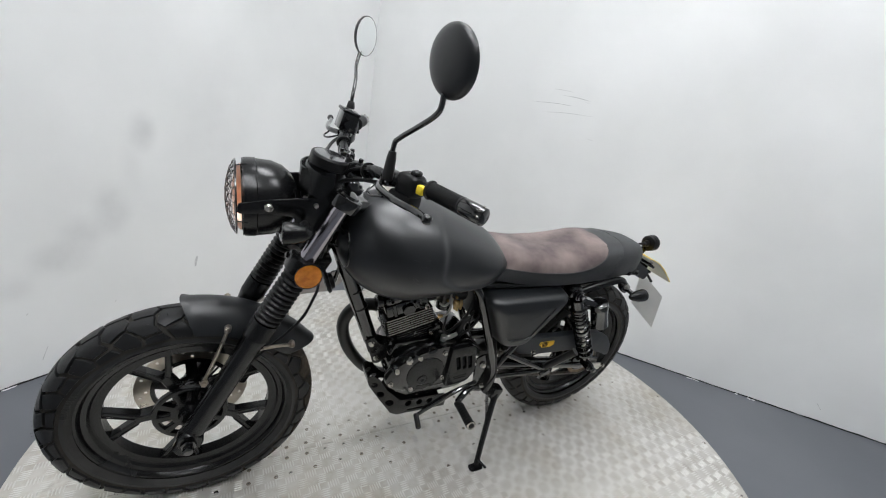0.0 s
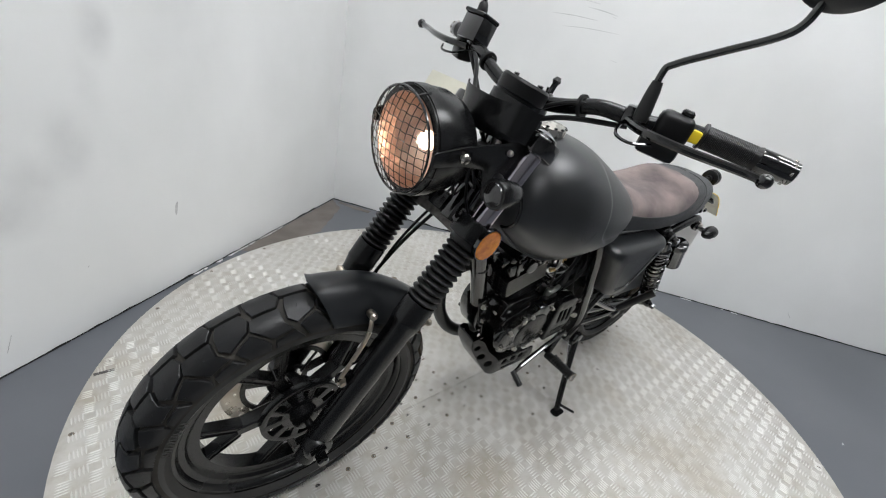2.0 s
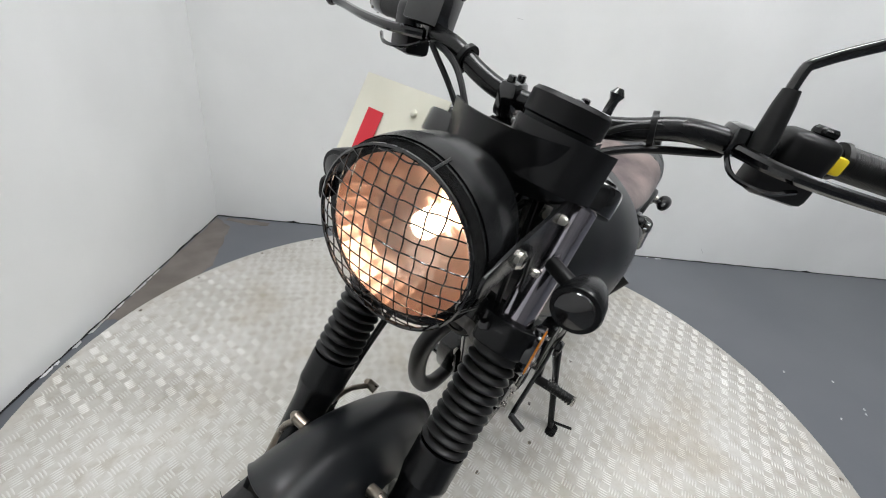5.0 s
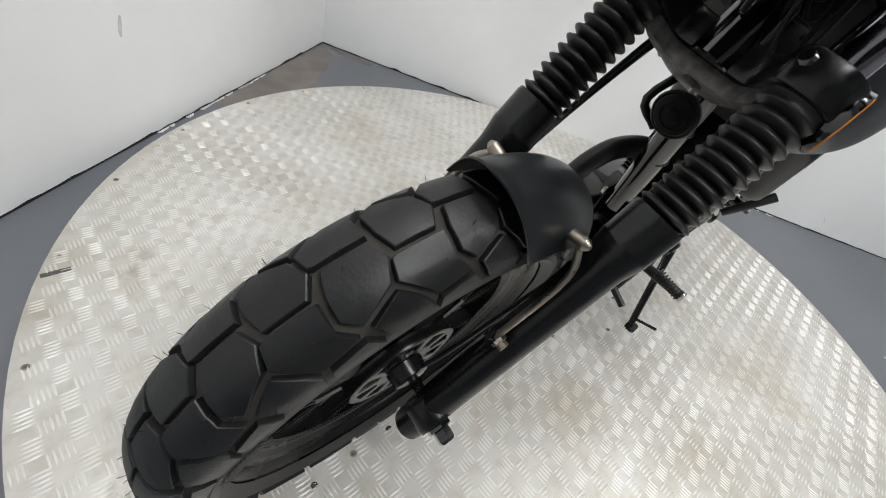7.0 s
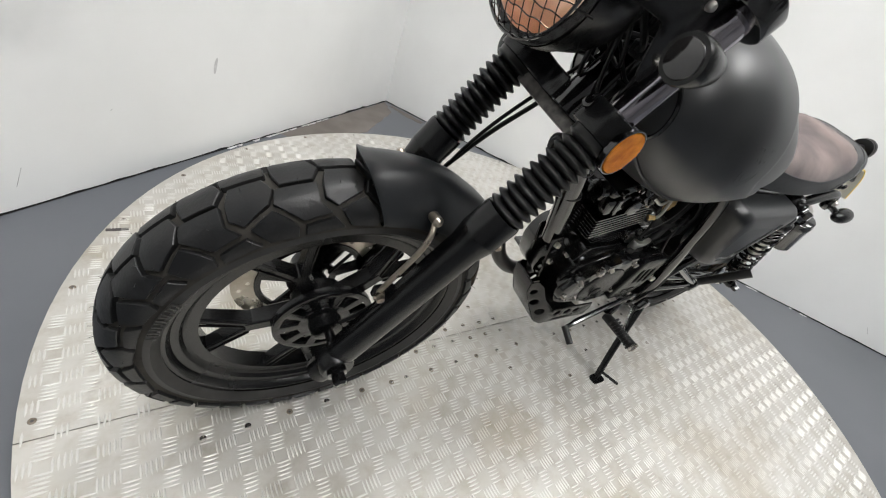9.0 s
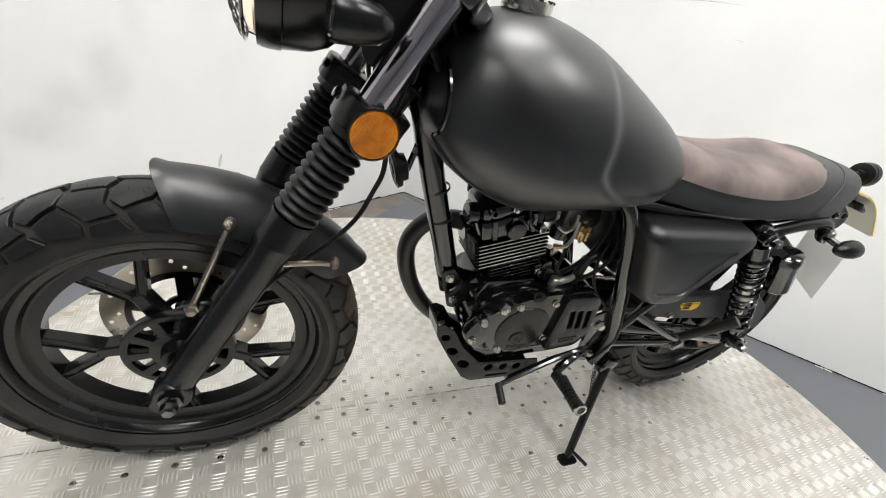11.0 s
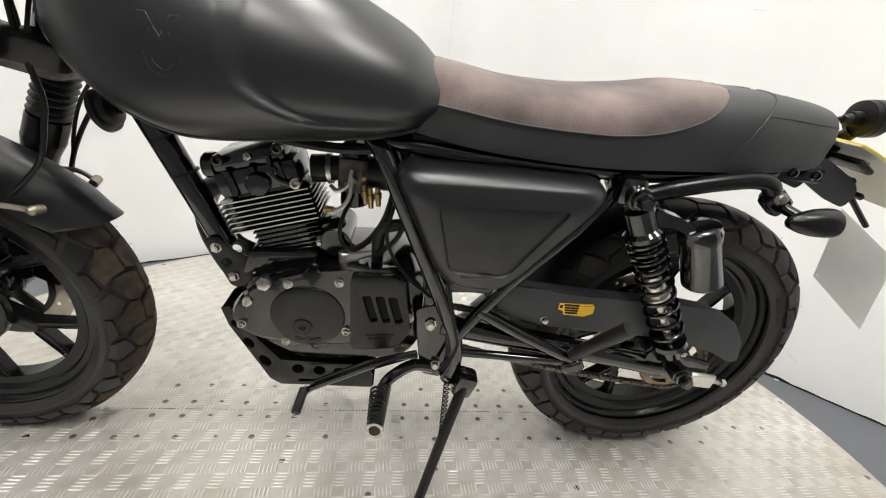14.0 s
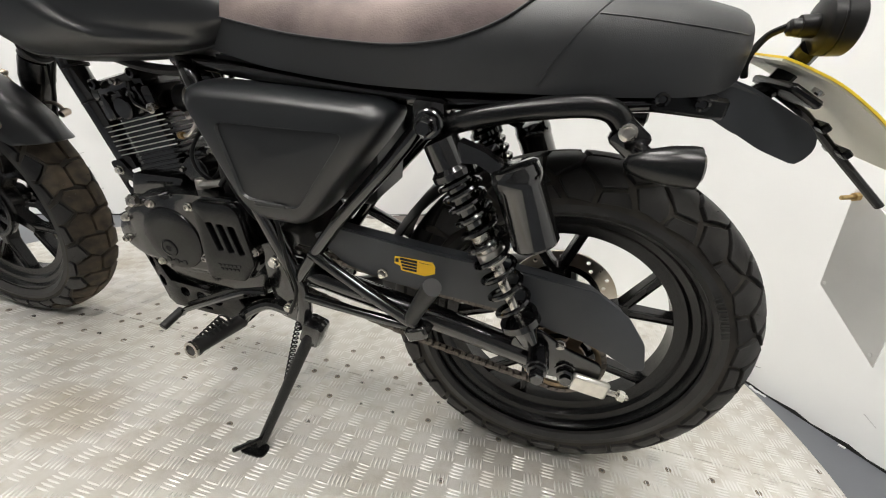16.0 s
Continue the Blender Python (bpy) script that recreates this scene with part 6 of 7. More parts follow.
part("stand_spring", sweep(spring_pts, 0.0016, segs=5), GLOSS, stand)

# brass jets and clamps under the intake, small bright fixings about the head
for x, z, h in ((0.276, 0.606, 0.034), (0.286, 0.600, 0.036), (0.298, 0.604, 0.034)):
    jet = part("brass_jet", lathe([(0, 0.0042), (h * 0.3, 0.0050), (h * 0.34, 0.0068), (h * 0.6, 0.0068), (h * 0.64, 0.0048), (h, 0.0044)], (x, -0.036, z + h / 2), (0.1, 0, -1), segs=10), BRASS, carb, "dull brass carburettor jet")
part("intake_clamp", ring(Vector((0.212, 0.0, 0.632)), Vector((1, 0, 0.12)), 0.0235, 0.0262, 0.008, segs=24), STEEL, carb)
part("brass_union", lathe([(0, 0.007), (0.006, 0.007), (0.007, 0.0055), (0.016, 0.0055)], (0.216, -0.050, 0.578), (0.6, -0.3, 0.2), segs=6), BRASS, engine, "brass hexagon union")
part("oil_line", sweep([(0.220, -0.052, 0.580), (0.240, -0.056, 0.584), (0.254, -0.050, 0.604), (0.258, -0.042, 0.634)], 0.0036, segs=8, n=5), ALLOY, engine, "bare metal oil line")
for f, u, y in ((0.062, 0.022, -0.046), (-0.040, 0.020, -0.046), (0.0, 0.186, -0.044)):
    part("head_stud", lathe([(0, 0.0062), (0.005, 0.0062), (0.006, 0.004), (0.011, 0.004)], C0 + CF * f + CA * u + Vector((0, y, 0)), (0, -1, 0), segs=6), STEEL, engine)
for u in (0.012, 0.030):
    cbox("cylinder_lug", 0.070, u, -0.035, (0.028, 0.030, 0.010), CASE, bev=0.003)
for f in (-0.040, 0.0, 0.040):
    cbox("head_rib", f, 0.150, -0.0485, (0.012, 0.006, 0.044), CASE, bev=0.002)
cbox("chain_tensioner", 0.082, 0.040, -0.02, (0.040, 0.026, 0.022), CASE, bev=0.005)
part("tensioner_bolt", lathe([(0, 0.0065), (0.008, 0.0065), (0.009, 0.004)], C0 + CF * 0.102 + CA * 0.040 + Vector((0, -0.02, 0)), CF, segs=6), STEEL, engine)

# ---- swing arm, chain, rear suspension ----
for s in (-1, 1):
    part("swing_arm", sweep([(0.433, s * 0.080, 0.380), (0.553, s * 0.087, 0.366), (0.732, s * 0.093, 0.344), (0.862, s * 0.094, 0.322), (0.897, s * 0.094, 0.317)], 0.0215, segs=16, n=3), GLOSS, bike, "gloss black swing arm tube")
    part("axle_plate", plate(rounded([(0.846, 0.359), (0.884, 0.383), (0.930, 0.357), (0.990, 0.340), (0.992, 0.301), (0.888, 0.291), (0.843, 0.313)], 0.01, 3), [], s * 0.100, s * 0.108, bev=0.002), GLOSS, bike)
    adj = part("chain_adjuster", box((0.978, s * 0.116, 0.302), (0.060, 0.012, 0.034), rot=Matrix.Rotation(0.10, 3, "Y"), bev=0.004), ALLOY, bike, "raw alloy chain adjuster block")
    part("adjuster_bolt", cyl((0.995, s * 0.116, 0.301), (1.040, s * 0.116, 0.296), 0.0045, segs=10), STEEL, adj)
    part("adjuster_nut", lathe([(0, 0.009), (0.009, 0.009)], (1.024, s * 0.116, 0.298), (1, 0, -0.12), segs=6), STEEL, adj)
    part("rear_axle_nut", lathe([(0, 0.019), (0.003, 0.019), (0.004, 0.0155), (0.014, 0.0155), (0.016, 0.010), (0.024, 0.010)], (0.939, s * 0.106, 0.311), (0, s, 0), segs=6), GLOSS, bike)
    # shock absorber with its gas bottle
    top, bot = Vector((0.690, s * 0.122, 0.680)), Vector((0.889, s * 0.138, 0.349))
    d = (bot - top).normalized()
    L = (bot - top).length
    shock = part("shock_absorber", lathe([(0.020, 0.016), (0.024, 0.024), (0.060, 0.025), (0.066, 0.031), (0.074, 0.031), (0.076, 0.020), (0.150, 0.018), (0.152, 0.006)], top, d, segs=28), GLOSS, bike, "black coil spring shock absorber with remote reservoir")
    part("shock_eye", lathe([(-0.022, 0.017), (-0.020, 0.019), (0.020, 0.019), (0.022, 0.017)], top, Y_AXIS, segs=24), GLOSS, shock)
    part("shock_eye", lathe([(-0.022, 0.015), (-0.020, 0.017), (0.020, 0.017), (0.022, 0.015)], bot, Y_AXIS, segs=24), GLOSS, shock)
    for c in (top, bot):
        part("shock_nut", lathe([(0, 0.015), (0.004, 0.015), (0.006, 0.0115), (0.018, 0.0115), (0.022, 0.009)], c + Vector((0, s * 0.022, 0)), (0, s, 0), segs=6), GLOSS, shock)
    part("shock_body", lathe([(0.15, 0.0165), (0.205, 0.0165), (0.208, 0.010), (0.300, 0.0065), (0.305, 0.0065)], top, d, segs=20), STEEL, shock, "bright steel damper rod")
    part("shock_collar", lathe([(0.188, 0.0185), (0.190, 0.0195), (0.206, 0.0195), (0.208, 0.0185)], top, d, segs=20), ALLOY, shock)
    part("spring_seat", lathe([(0.302, 0.014), (0.306, 0.030), (0.316, 0.031), (0.320, 0.020), (0.350, 0.014)], top, d, segs=24), GLOSS, shock)
    turns, k_n = 10.0, 260
    u_, v_ = frame_of(d)
    coil = []
    for k in range(k_n + 1):
        t = k / k_n
        # tighter turns at the top
        sdist = 0.078 + (0.304 - 0.078) * (0.62 * t + 0.38 * t * t)
        a = 2 * math.pi * turns * t
        coil.append(top + d * sdist + (u_ * math.cos(a) + v_ * math.sin(a)) * 0.0265)
    part("coil_spring", sweep(coil, 0.0040, segs=7), GLOSS, shock, "gloss black coil spring")
    r0, r1 = Vector((0.801, s * 0.140, 0.648)), Vector((0.852, s * 0.145, 0.541))
    rd = (r1 - r0).normalized()
    part("reservoir", lathe([(0, 0.026), (0.003, 0.0305), (0.012, 0.0310), (0.014, 0.0322), (0.026, 0.0322), (0.028, 0.0310), (0.108, 0.0310), (0.112, 0.028), (0.114, 0.001)], r0, rd, segs=28), GLOSS, shock, "black cylindrical gas reservoir")
    part("reservoir_arm", loft([[c + Vector((0, s * q, 0)) + n_ for q, n_ in ((-0.012, Vector((0.004, 0, h))), (0.012, Vector((0.004, 0, h))), (0.012, Vector((-0.004, 0, -h))), (-0.012, Vector((-0.004, 0, -h))))] for c, h in ((top + d * 0.04 + Vector((0.015, 0, 0.004)), 0.014), (Vector((0.761, s * 0.134, 0.650)), 0.008), (r0 + Vector((-0.016, 0, -0.008)), 0.007))]), GLOSS, shock)
    part("shock_mount", box((0.685, s * 0.104, 0.685), (0.045, 0.050, 0.045), bev=0.01, segments=2), GLOSS, bike)

# chain guard
CG = [(0.493, 0.466), (0.536, 0.487), (0.688, 0.476), (0.865, 0.472), (0.950, 0.468), (1.004, 0.436), (1.038, 0.394), (1.052, 0.346), (1.034, 0.340), (0.990, 0.362), (0.949, 0.375), (0.894, 0.384), (0.849, 0.399), (0.730, 0.404), (0.632, 0.406), (0.553, 0.421)]
guard_c = part("chain_guard", plate(rounded(CG, 0.008, 3), [], -0.097, -0.102, bev=0.0015), MATTE_GREY, bike, "dark grey plastic chain guard with a yellow sticker")
part("guard_lip", loft([[Vector((x, -0.097, z)), Vector((x, -0.078, z + 0.001)), Vector((x, -0.078, z - 0.003)), Vector((x, -0.097, z - 0.004))] for x, z in ((0.534, 0.489), (0.686, 0.479), (0.863, 0.474), (0.942, 0.464), (0.993, 0.435), (1.029, 0.394))]), MATTE_GREY, guard_c)
part("guard_rib", sweep([(0.980, -0.099, 0.408), (1.005, -0.099, 0.397), (1.026, -0.099, 0.376)], 0.002, segs=5), MATTE_GREY, guard_c)
st = part("warning_sticker", plate([(0.638, 0.459), (0.701, 0.461), (0.706, 0.454), (0.706, 0.441), (0.690, 0.433), (0.650, 0.435), (0.648, 0.443), (0.638, 0.446)], [], -0.1022, -0.1030), STICKER, guard_c, "yellow warning sticker with black print")
for x0, x1, z0, z1 in ((0.6470, 0.6760, 0.4540, 0.4585), (0.6490, 0.6760, 0.4484, 0.4526), (0.6505, 0.6760, 0.4430, 0.4470), (0.6520, 0.6760, 0.4375, 0.4416), (0.6395, 0.6450, 0.4490, 0.4560), (0.6790, 0.6990, 0.4560, 0.4566)):
    part("print_bar", plate([(x0, z0), (x1, z0), (x1, z1), (x0, z1)], [], -0.1031, -0.1034), SHADE_AND_PRINT_BLACK, st)
for x, z in ((0.618, 0.421), (0.920, 0.361)):
    part("guard_bolt", lathe([(0, 0.0095), (0.002, 0.0095), (0.003, 0.0070), (0.009, 0.0070), (0.011, 0.004)], (x, -0.102, z), (0, -1, 0), segs=6), STEEL, guard_c, "bright bolt")

# sprocket and chain
teeth = []
for k in range(90):
    a = 2 * math.pi * k / 90
    teeth.append((0.931 + (0.066 + (0.0035 if k % 2 else 0)) * math.cos(a), 0.314 + (0.066 + (0.0035 if k % 2 else 0)) * math.sin(a)))
sh = []
for k in range(5):
    a0 = 2 * math.pi * k / 5 + 0.2
    sh.append([(0.931 + 0.055 * math.cos(a0 + t), 0.314 + 0.055 * math.sin(a0 + t)) for t in np.linspace(0, 0.9, 7)] + [(0.931 + 0.040 * math.cos(a0 + t), 0.314 + 0.040 * math.sin(a0 + t)) for t in np.linspace(0.8, 0.1, 5)])
part("rear_sprocket", plate(teeth, sh, -0.078, -0.084), SPROCKET, bike, "rusty bronze rear sprocket")
link_bm = bmesh.new()
for yy in (-0.0055, 0.0045):
    plate(rounded([(-0.0085, -0.0042), (0.0085, -0.0042), (0.0085, 0.0042), (-0.0085, 0.0042)], 0.004, 3), [], yy, yy + 0.0015, bm=link_bm)
cyl((-0.0062, -0.0072, 0), (-0.0062, 0.0072, 0), 0.0026, link_bm, segs=8, bev=0.0004)
link_me = to_mesh("chain_link", link_bm, CHAIN_STEEL)
chain = part("drive_chain", sweep([(0.452, -0.079, 0.420), (0.686, -0.079, 0.425), (0.923, -0.079, 0.385)], 0.0026, segs=6), CHAIN_STEEL, bike, "oily steel drive chain")


def chain_run(p, q):
    p, q = Vector(p), Vector(q)
    n = int((q - p).length / 0.0127)
    a = math.atan2(-(q - p).z, (q - p).x)
    for k in range(n + 1):
        c = p.lerp(q, k / n) - Vector((0, 0, 0.010 * math.sin(math.pi * k / n)))
        share("chain_link", link_me, chain, Matrix.Translation(c) @ Matrix.Rotation(a, 4, "Y") @ (Matrix.Scale(1.0, 4) if k % 2 else Matrix.Scale(0.8, 4, (0, 1, 0))))


chain_run((0.450, -0.079, 0.332), (0.930, -0.080, 0.246))
chain_run((0.452, -0.079, 0.420), (0.923, -0.079, 0.384))
for k in range(16):
    a = -math.pi / 2 + math.pi * k / 15
    share("chain_link", link_me, chain, Matrix.Translation((0.931 + 0.068 * math.cos(a), -0.081, 0.314 + 0.068 * math.sin(a))) @ Matrix.Rotation(-(a + math.pi / 2), 4, "Y"))

# inner mudguard over the rear wheel
im = []
for k in range(13):
    a = radians(165 - 45 * k / 12)
    r = 0.345
    c = RW + Vector((math.cos(a) * r, 0, math.sin(a) * r))
    o = Vector((math.cos(a), 0, math.sin(a)))
    im.append([c + Vector((0, -0.07, 0)) - o * 0.012, c + Vector((0, -0.05, 0)), c + Vector((0, 0.05, 0)), c + Vector((0, 0.07, 0)) - o * 0.012, c + Vector((0, 0.068, 0)) - o * 0.015, c + Vector((0, 0.05, 0)) - o * 0.004, c + Vector((0, -0.05, 0)) - o * 0.004, c + Vector((0, -0.068, 0)) - o * 0.015])
part("rear_inner_mudguard", loft(im), PLASTIC, bike, "black plastic inner mudguard")

# tail: mudguard tongue, lamp, plate holder, indicators
tongue = [[Vector((x, y, z)) + n_ * th for y, th in ((-w, 0), (-w * 0.6, 0.004), (w * 0.6, 0.004), (w, 0), (w * 0.95, -0.004), (-w * 0.95, -0.004))] for x, z, w, n_ in
          ((0.986, 0.744, 0.055, Vector((0, 0, 1))), (1.033, 0.758, 0.055, Vector((0.1, 0, 1))), (1.071, 0.745, 0.052, Vector((0.378, 0.000, 0.878))), (1.110, 0.727, 0.050, Vector((0.5, 0.000, 0.85))), (1.136, 0.703, 0.047, Vector((1, 0, 0.4))))]
part("tail_mudguard", loft(tongue), MATTE_GREY, bike, "black plastic tail mudguard")
for s in (-1, 1):
    part("tail_side", plate(rounded([(1.004, 0.744), (1.028, 0.762), (1.052, 0.756), (1.088, 0.741), (1.126, 0.724), (1.142, 0.709), (1.144, 0.692), (1.132, 0.674), (1.087, 0.687), (1.020, 0.718)], 0.008, 2), [], s * 0.048, s * 0.052), MATTE_GREY, bike)
    part("tail_arm", box((0.983, s * 0.080, 0.731), (0.085, 0.014, 0.024), bev=0.004), SATIN, bike)
    for x in (0.951, 0.993):
        part("tail_bolt", lathe([(0, 0.0085), (0.005, 0.008), (0.006, 0.005), (0.003, 0.004)], (x, s * 0.0985, 0.736), (0, s, 0), segs=10), GLOSS, bike)
    part("indicator_bolt", lathe([(0, 0.0105), (0.004, 0.0105), (0.005, 0.0072), (0.010, 0.0072), (0.011, 0.005)], (0.920, s * 0.130, 0.701), (0, s, 0), segs=12), STEEL, bike)
    part("indicator_arm", box((0.925, s * 0.121, 0.693), (0.040, 0.026, 0.036), rot=Matrix.Rotation(0.6, 3, "Y"), bev=0.008, segments=2), GLOSS, bike)
    ic = Vector((0.971, s * 0.163, 0.679))
    ax = Vector((1, 0, 0.08)).normalized()
    ri = part("rear_indicator", lathe([(-0.052, 0.003), (-0.048, 0.009), (-0.030, 0.0165), (-0.008, 0.0215), (0.012, 0.0228), (0.020, 0.0222)], ic, ax, segs=28), SATIN, bike, "black bullet rear indicator")
    part("indicator_lens", lathe([(0.019, 0.0205), (0.024, 0.016), (0.026, 0.001)], ic, ax, segs=24), SMOKED, ri)
    part("indicator_stalk", cyl((0.935, s * 0.130, 0.687), ic + Vector((-0.020, 0, 0)), 0.0085), GLOSS, ri)
tl = Vector((1.106, -0.020, 0.823))
lampo = part("tail_lamp", lathe([(-0.022, 0.0115), (-0.006, 0.0125), (-0.005, 0.0270), (-0.003, 0.0300), (0.006, 0.0308), (0.0065, 0.0300), (0.0080, 0.0300), (0.0085, 0.0312), (0.025, 0.0312), (0.027, 0.029)], tl, (1, 0, 0.1), segs=36), PLASTIC, bike, "round black tail lamp")
part("tail_lens", lathe([(0.024, 0.0285), (0.027, 0.027), (0.028, 0.001)], tl, (1, 0, 0.1), segs=32), RED_LENS, lampo, "dark red lens")
part("lamp_stalk", sweep([tl + Vector((0.002, 0.004, -0.022)), (1.106, -0.006, 0.786), (1.091, -0.005, 0.756), (1.076, 0.000, 0.742)], 0.0125, segs=10, n=4), SATIN, lampo)
part("lamp_wire", sweep([tl + Vector((-0.026, 0, 0)), (1.063, -0.004, 0.808), (1.052, -0.005, 0.781), (1.058, 0.000, 0.762)], 0.0042, segs=8, n=5), PLASTIC, lampo)
part("lamp_boot", lathe([(0, 0.0100), (0.012, 0.009), (0.015, 0.006)], tl + Vector((-0.018, 0, -0.003)), (-1, 0, -0.1), segs=14), BELLOWS, lampo)

# number plate: bent over its holder, cream underside, yellow face, left blank
NPC = [(1.056, 0.787), (1.078, 0.781), (1.116, 0.768), (1.152, 0.749), (1.184, 0.728), (1.248, 0.678)]


def bent(w, lo, hi, inset=0.0):
    curve = catmull([(x, 0, z) for x, z in NPC], 4)
    rings = []
    for k, p in enumerate(curve):
        d = (curve[min(k + 1, len(curve) - 1)] - curve[max(k - 1, 0)]).normalized()
        n = Vector((-d.z, 0, d.x))
        n = n if n.z > 0 else -n
        rings.append([p + n * lo + Vector((0, -w, 0)), p + n * lo + Vector((0, w, 0)), p + n * hi + Vector((0, w, 0)), p + n * hi + Vector((0, -w, 0))])
    return loft(rings)


plate_n = part("number_plate", bent(0.086, -0.0012, 0.0010), CREAM, bike, "bent number plate with a cream back and yellow face")
part("plate_face", bent(0.088, 0.0012, 0.0036), PLATE_YELLOW, plate_n, "yellow plate face")
for u in (-0.06, 0.06):
    part("plate_bolt", lathe([(0, 0.007), (0.004, 0.0065), (0.005, 0.003)], (1.115, u, 0.760), (-0.5, 0, -0.9), segs=10), STEEL, plate_n)
part("plate_bracket", box((1.096, -0.028, 0.754), (0.040, 0.11, 0.010), rot=Matrix.Rotation(0.45, 3, "Y"), bev=0.003), SATIN, bike)
hold = part("plate_holder", sweep([(1.100, 0.000, 0.750), (1.142, 0.000, 0.728), (1.189, 0.000, 0.692), (1.276, 0.000, 0.627)], 0.0055, segs=8), SATIN, bike, "black plate holder bar")
for x, z in ((1.160, 0.717), (1.196, 0.690)):
    part("holder_lug", box((x, 0, z), (0.012, 0.05, 0.010), rot=Matrix.Rotation(0.68, 3, "Y"), bev=0.002), SATIN, hold)

# learner plate hung at the tail, seen blank
T_, L_, B_ = Vector((1.279, 0.063, 0.641)), Vector((1.306, 0.057, 0.474)), Vector((1.348, -0.057, 0.412))
R_ = T_ + B_ - L_
rear_l = card("rear_learner_plate", (T_, R_, B_, L_), 0.0015, PLATE_WHITE, bike, "translucent white plastic learner plate hung by one corner")
ctr = (T_ + B_) / 2
nl = (R_ - T_).cross(L_ - T_).normalized()
nl = nl if nl.x < 0 else -nl
for c in (L_, B_, R_):
    part("plate_hole", lathe([(0, 0.003), (0.0006, 0.003)], c.lerp(ctr, 0.14) + nl * 0.002, nl, segs=10), CEILING, rear_l)
part("hanging_bolt", cyl(T_.lerp(ctr, 0.16) + nl * 0.028, T_.lerp(ctr, 0.16) - nl * 0.01, 0.0035, segs=10), BRASS, rear_l, "brass bolt")
part("hanging_nut", lathe([(0, 0.0065), (0.007, 0.0065)], T_.lerp(ctr, 0.16) + nl * 0.002, nl, segs=6), BRASS, rear_l)

# ---- marks of wear on the walls and the floor ----
WALLS = {o.name: o for o in scene.objects if o.name.startswith("wall_")}


def on_wall(side_, s, z, off=0.0008):
    d = ALONG_LEFT if side_ == "L" else ALONG_RIGHT
    n = Vector((-d.y, d.x)) if side_ == "L" else Vector((d.y, -d.x))
    n = n if n.dot(Vector((0.3, 0.0)) - CORNER) > 0 else -n
    p = CORNER + d * s + n * off
    return Vector((p.x, p.y, z))


def scratch(side_, pts, w, mat=None):
    bm = bmesh.new()
    dense = catmull([(s, z, 0) for s, z in pts], 4)
    rings = []
    m = len(dense)
    for k, p in enumerate(dense):
        t = k / (m - 1)
        ww = w * (0.25 + 0.75 * math.sin(math.pi * min(1, max(0, t))) ** 0.6)
        d = (dense[min(k + 1, m - 1)] - dense[max(k - 1, 0)]).normalized()
        nx, nz = -d.y * ww / 2, d.x * ww / 2
        rings.append([on_wall(side_, p.x - nx, p.y - nz), on_wall(side_, p.x + nx, p.y + nz), on_wall(side_, p.x + nx, p.y + nz, 0.0002), on_wall(side_, p.x - nx, p.y - nz, 0.0002)])
    return part("scuff", loft(rings, bm), mat or SCUFF, WALLS["wall_west" if side_ == "L" else "wall_east"])


for side_, pts, w in (("R", [(1.20, 1.362), (1.32, 1.364), (1.444, 1.358)], 0.0028), ("R", [(1.375, 1.412), (1.46, 1.404), (1.533, 1.392)], 0.0034), ("R", [(1.31, 1.442), (1.37, 1.439), (1.44, 1.432)], 0.0018), ("R", [(1.272, 1.309), (1.40, 1.316), (1.567, 1.313)], 0.0024),
                      ("R", [(1.566, 1.188), (1.599, 1.183)], 0.006), ("R", [(1.51, 1.384), (1.53, 1.382)], 0.005), ("R", [(2.00, 0.085), (2.03, 0.068)], 0.008), ("R", [(2.97, 0.075), (2.995, 0.045)], 0.008),
                      ("L", [(1.345, 0.338), (1.352, 0.31), (1.355, 0.285)], 0.012), ("L", [(1.992, 0.254), (1.998, 0.248)], 0.006), ("L", [(1.709, 0.217), (1.715, 0.211)], 0.006), ("L", [(1.95, 0.10), (1.97, 0.05)], 0.006),
                      ("R", [(0.62, 0.45), (0.64, 0.44)], 0.004), ("R", [(1.1, 0.62), (1.11, 0.615)], 0.004), ("L", [(2.25, 0.62), (2.26, 0.61)], 0.005)):
    scratch(side_, pts, w)
# near-black strip that paints the dark of the gap at each wall's foot, chipped paint along it
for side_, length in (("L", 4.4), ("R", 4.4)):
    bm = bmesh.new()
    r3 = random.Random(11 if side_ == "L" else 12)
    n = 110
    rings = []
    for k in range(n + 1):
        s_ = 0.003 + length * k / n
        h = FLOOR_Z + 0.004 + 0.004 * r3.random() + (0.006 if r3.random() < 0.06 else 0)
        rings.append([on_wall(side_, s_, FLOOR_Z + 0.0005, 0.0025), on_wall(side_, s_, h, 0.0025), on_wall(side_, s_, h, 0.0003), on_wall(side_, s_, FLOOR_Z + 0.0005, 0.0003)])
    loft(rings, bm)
    structure("trim", bm, SHADE_AND_PRINT_BLACK, "near-black ragged strip painted in for the gap at the foot of the wall", "trim")


def patch(name, outline, z, mat, label, jag, seed, parent=None):
    """A thin flat patch with a ragged edge lying on the floor."""
    r3 = random.Random(seed)
    dense = []
    m = len(outline)
    for i in range(m):
        a, b = Vector(outline[i]), Vector(outline[(i + 1) % m])
        n = max(2, int((b - a).length / 0.03))
        for k in range(n):
            p = a.lerp(b, k / n)
            dense.append((p.x + r3.uniform(-jag, jag), p.y + r3.uniform(-jag, jag)))
    return part(name, plate(dense, [], z, z + 0.0012, lambda u, v, w: Vector((u, v, w))), mat, parent, label)


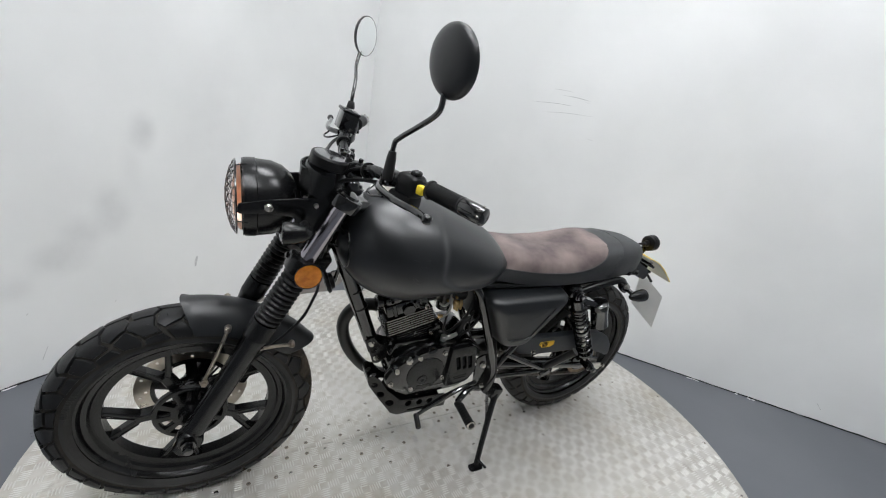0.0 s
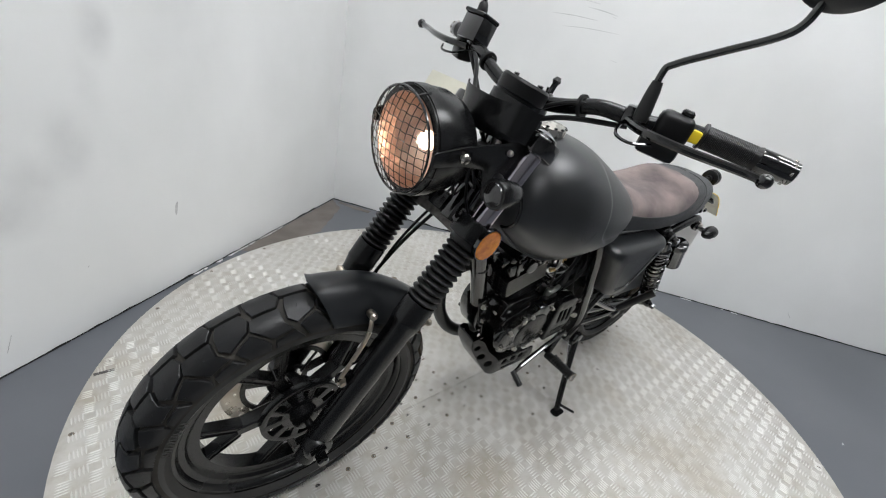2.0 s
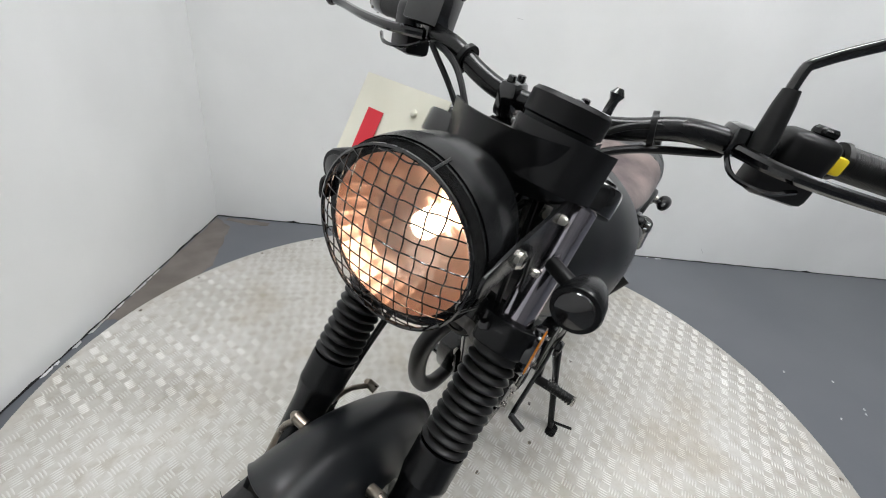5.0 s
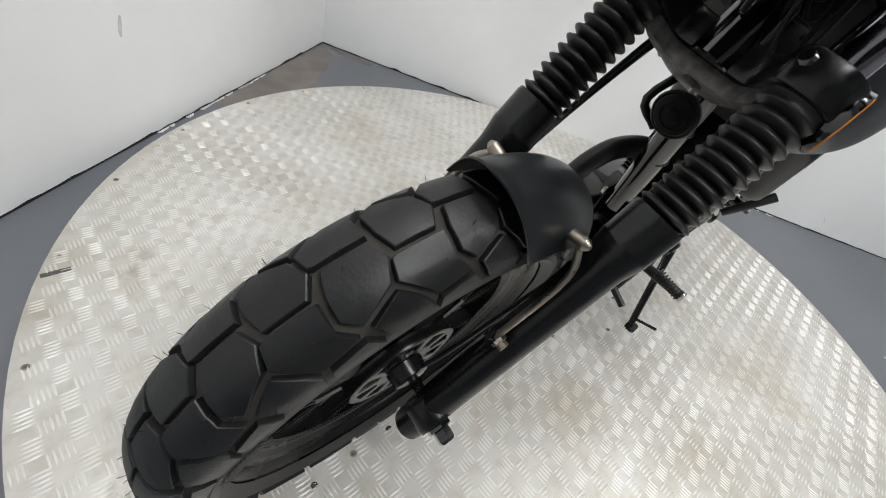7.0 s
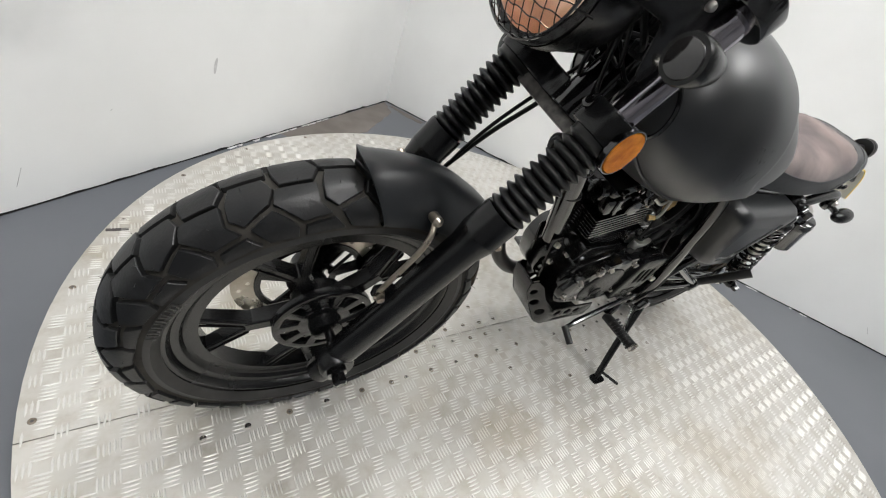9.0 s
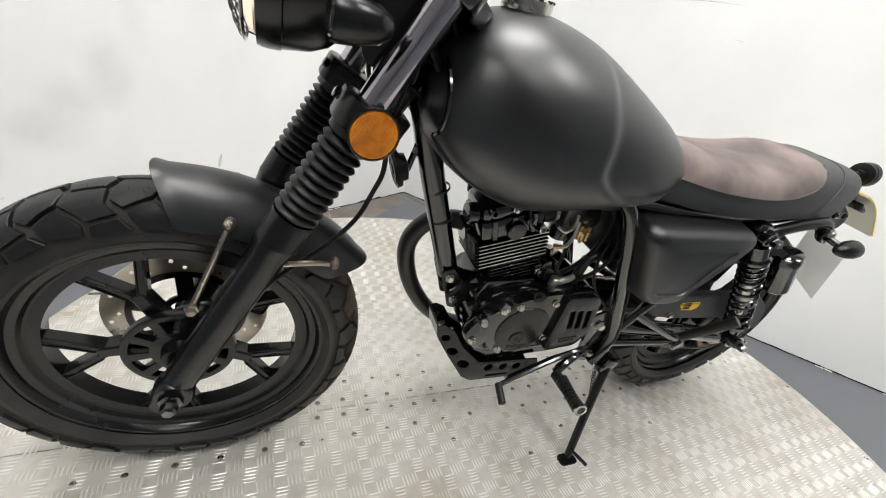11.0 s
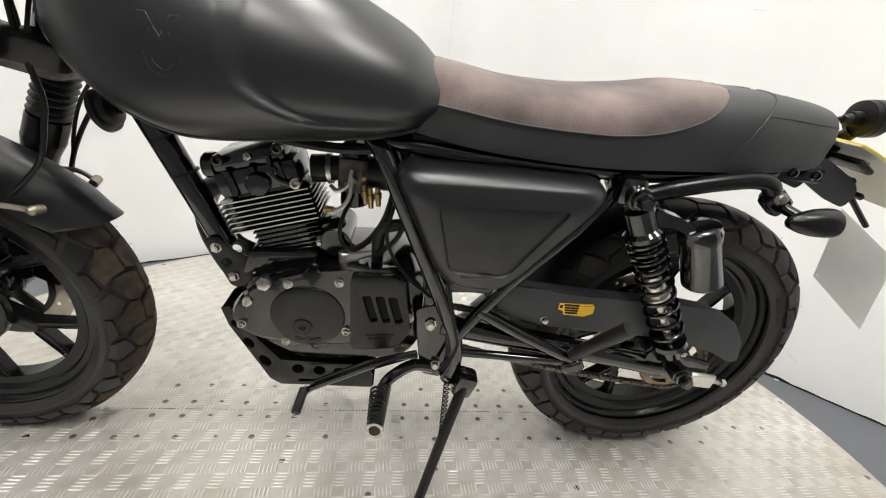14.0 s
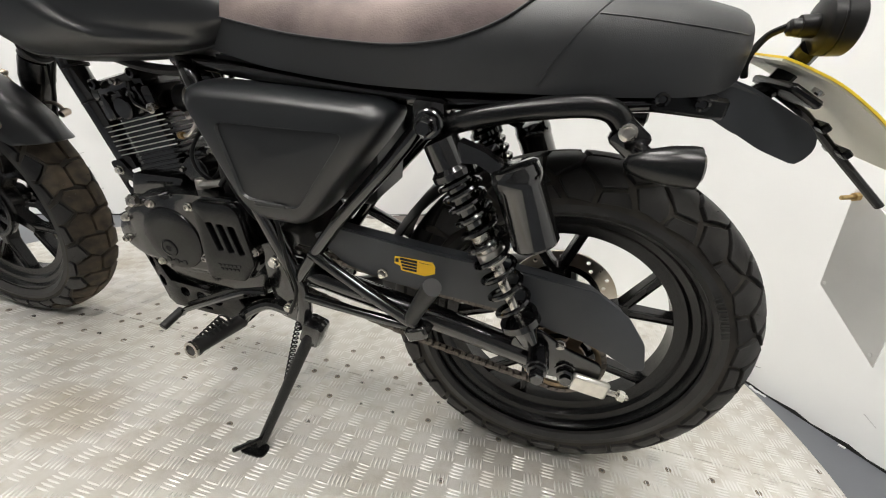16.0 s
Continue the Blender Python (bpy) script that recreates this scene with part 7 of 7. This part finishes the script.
floor_ob = bpy.data.objects["floor"]
patch("bare_patch", [(0.435, 1.905), (-0.30, 1.262), (-0.262, 1.215), (-0.06, 1.25), (0.16, 1.40), (0.25, 1.52), (0.33, 1.62), (0.42, 1.74)], FLOOR_Z, CONCRETE, "worn brown bare concrete patch", 0.006, 3, floor_ob)
patch("bare_patch", [(0.62, 1.66), (0.47, 1.86), (0.445, 1.84), (0.52, 1.70), (0.58, 1.63)], FLOOR_Z, CONCRETE, "worn brown bare concrete patch", 0.006, 4, floor_ob)
r4 = random.Random(9)
for k in range(26):
    s_ = r4.choice([r4.uniform(0.6, 1.0), r4.uniform(0.9, 3.2)])
    L_c = r4.uniform(0.012, 0.07)
    w_c = r4.uniform(0.004, 0.010)
    a, b = on_wall("L", s_, FLOOR_Z, 0.004), on_wall("L", s_ + L_c, FLOOR_Z, 0.004)
    c, d = on_wall("L", s_ + L_c * 0.8, FLOOR_Z, 0.004 + w_c), on_wall("L", s_ + L_c * 0.2, FLOOR_Z, 0.004 + w_c * 0.7)
    part("paint_chip", plate([(p.x, p.y) for p in (a, b, c, d)], [], FLOOR_Z + 0.0012, FLOOR_Z + 0.004, lambda u, v, w: Vector((u, v, w))), WALL, floor_ob)
for k in range(12):
    s_ = r4.uniform(1.6, 3.0)
    a = on_wall("R", s_, FLOOR_Z, 0.006 + r4.uniform(0, 0.01))
    part("paint_chip", box(a + Vector((0, 0, 0.002)), (r4.uniform(0.008, 0.03), 0.006, 0.003), rot=Matrix.Rotation(r4.uniform(-1.2, -0.6), 3, "Z"), bev=0), WALL, floor_ob)
for k in range(7):
    x, y = r4.uniform(1.25, 1.75), r4.uniform(-1.35, -0.85)
    if (Vector((x, y)) - TC).length > TR + 0.04:
        part("paint_speck", plate([(x + r4.uniform(0.004, 0.012) * math.cos(t), y + r4.uniform(0.002, 0.006) * math.sin(t)) for t in np.linspace(0, 5.5, 7)], [], FLOOR_Z, FLOOR_Z + 0.001, lambda u, v, w: Vector((u, v, w))), SCUFF, floor_ob)
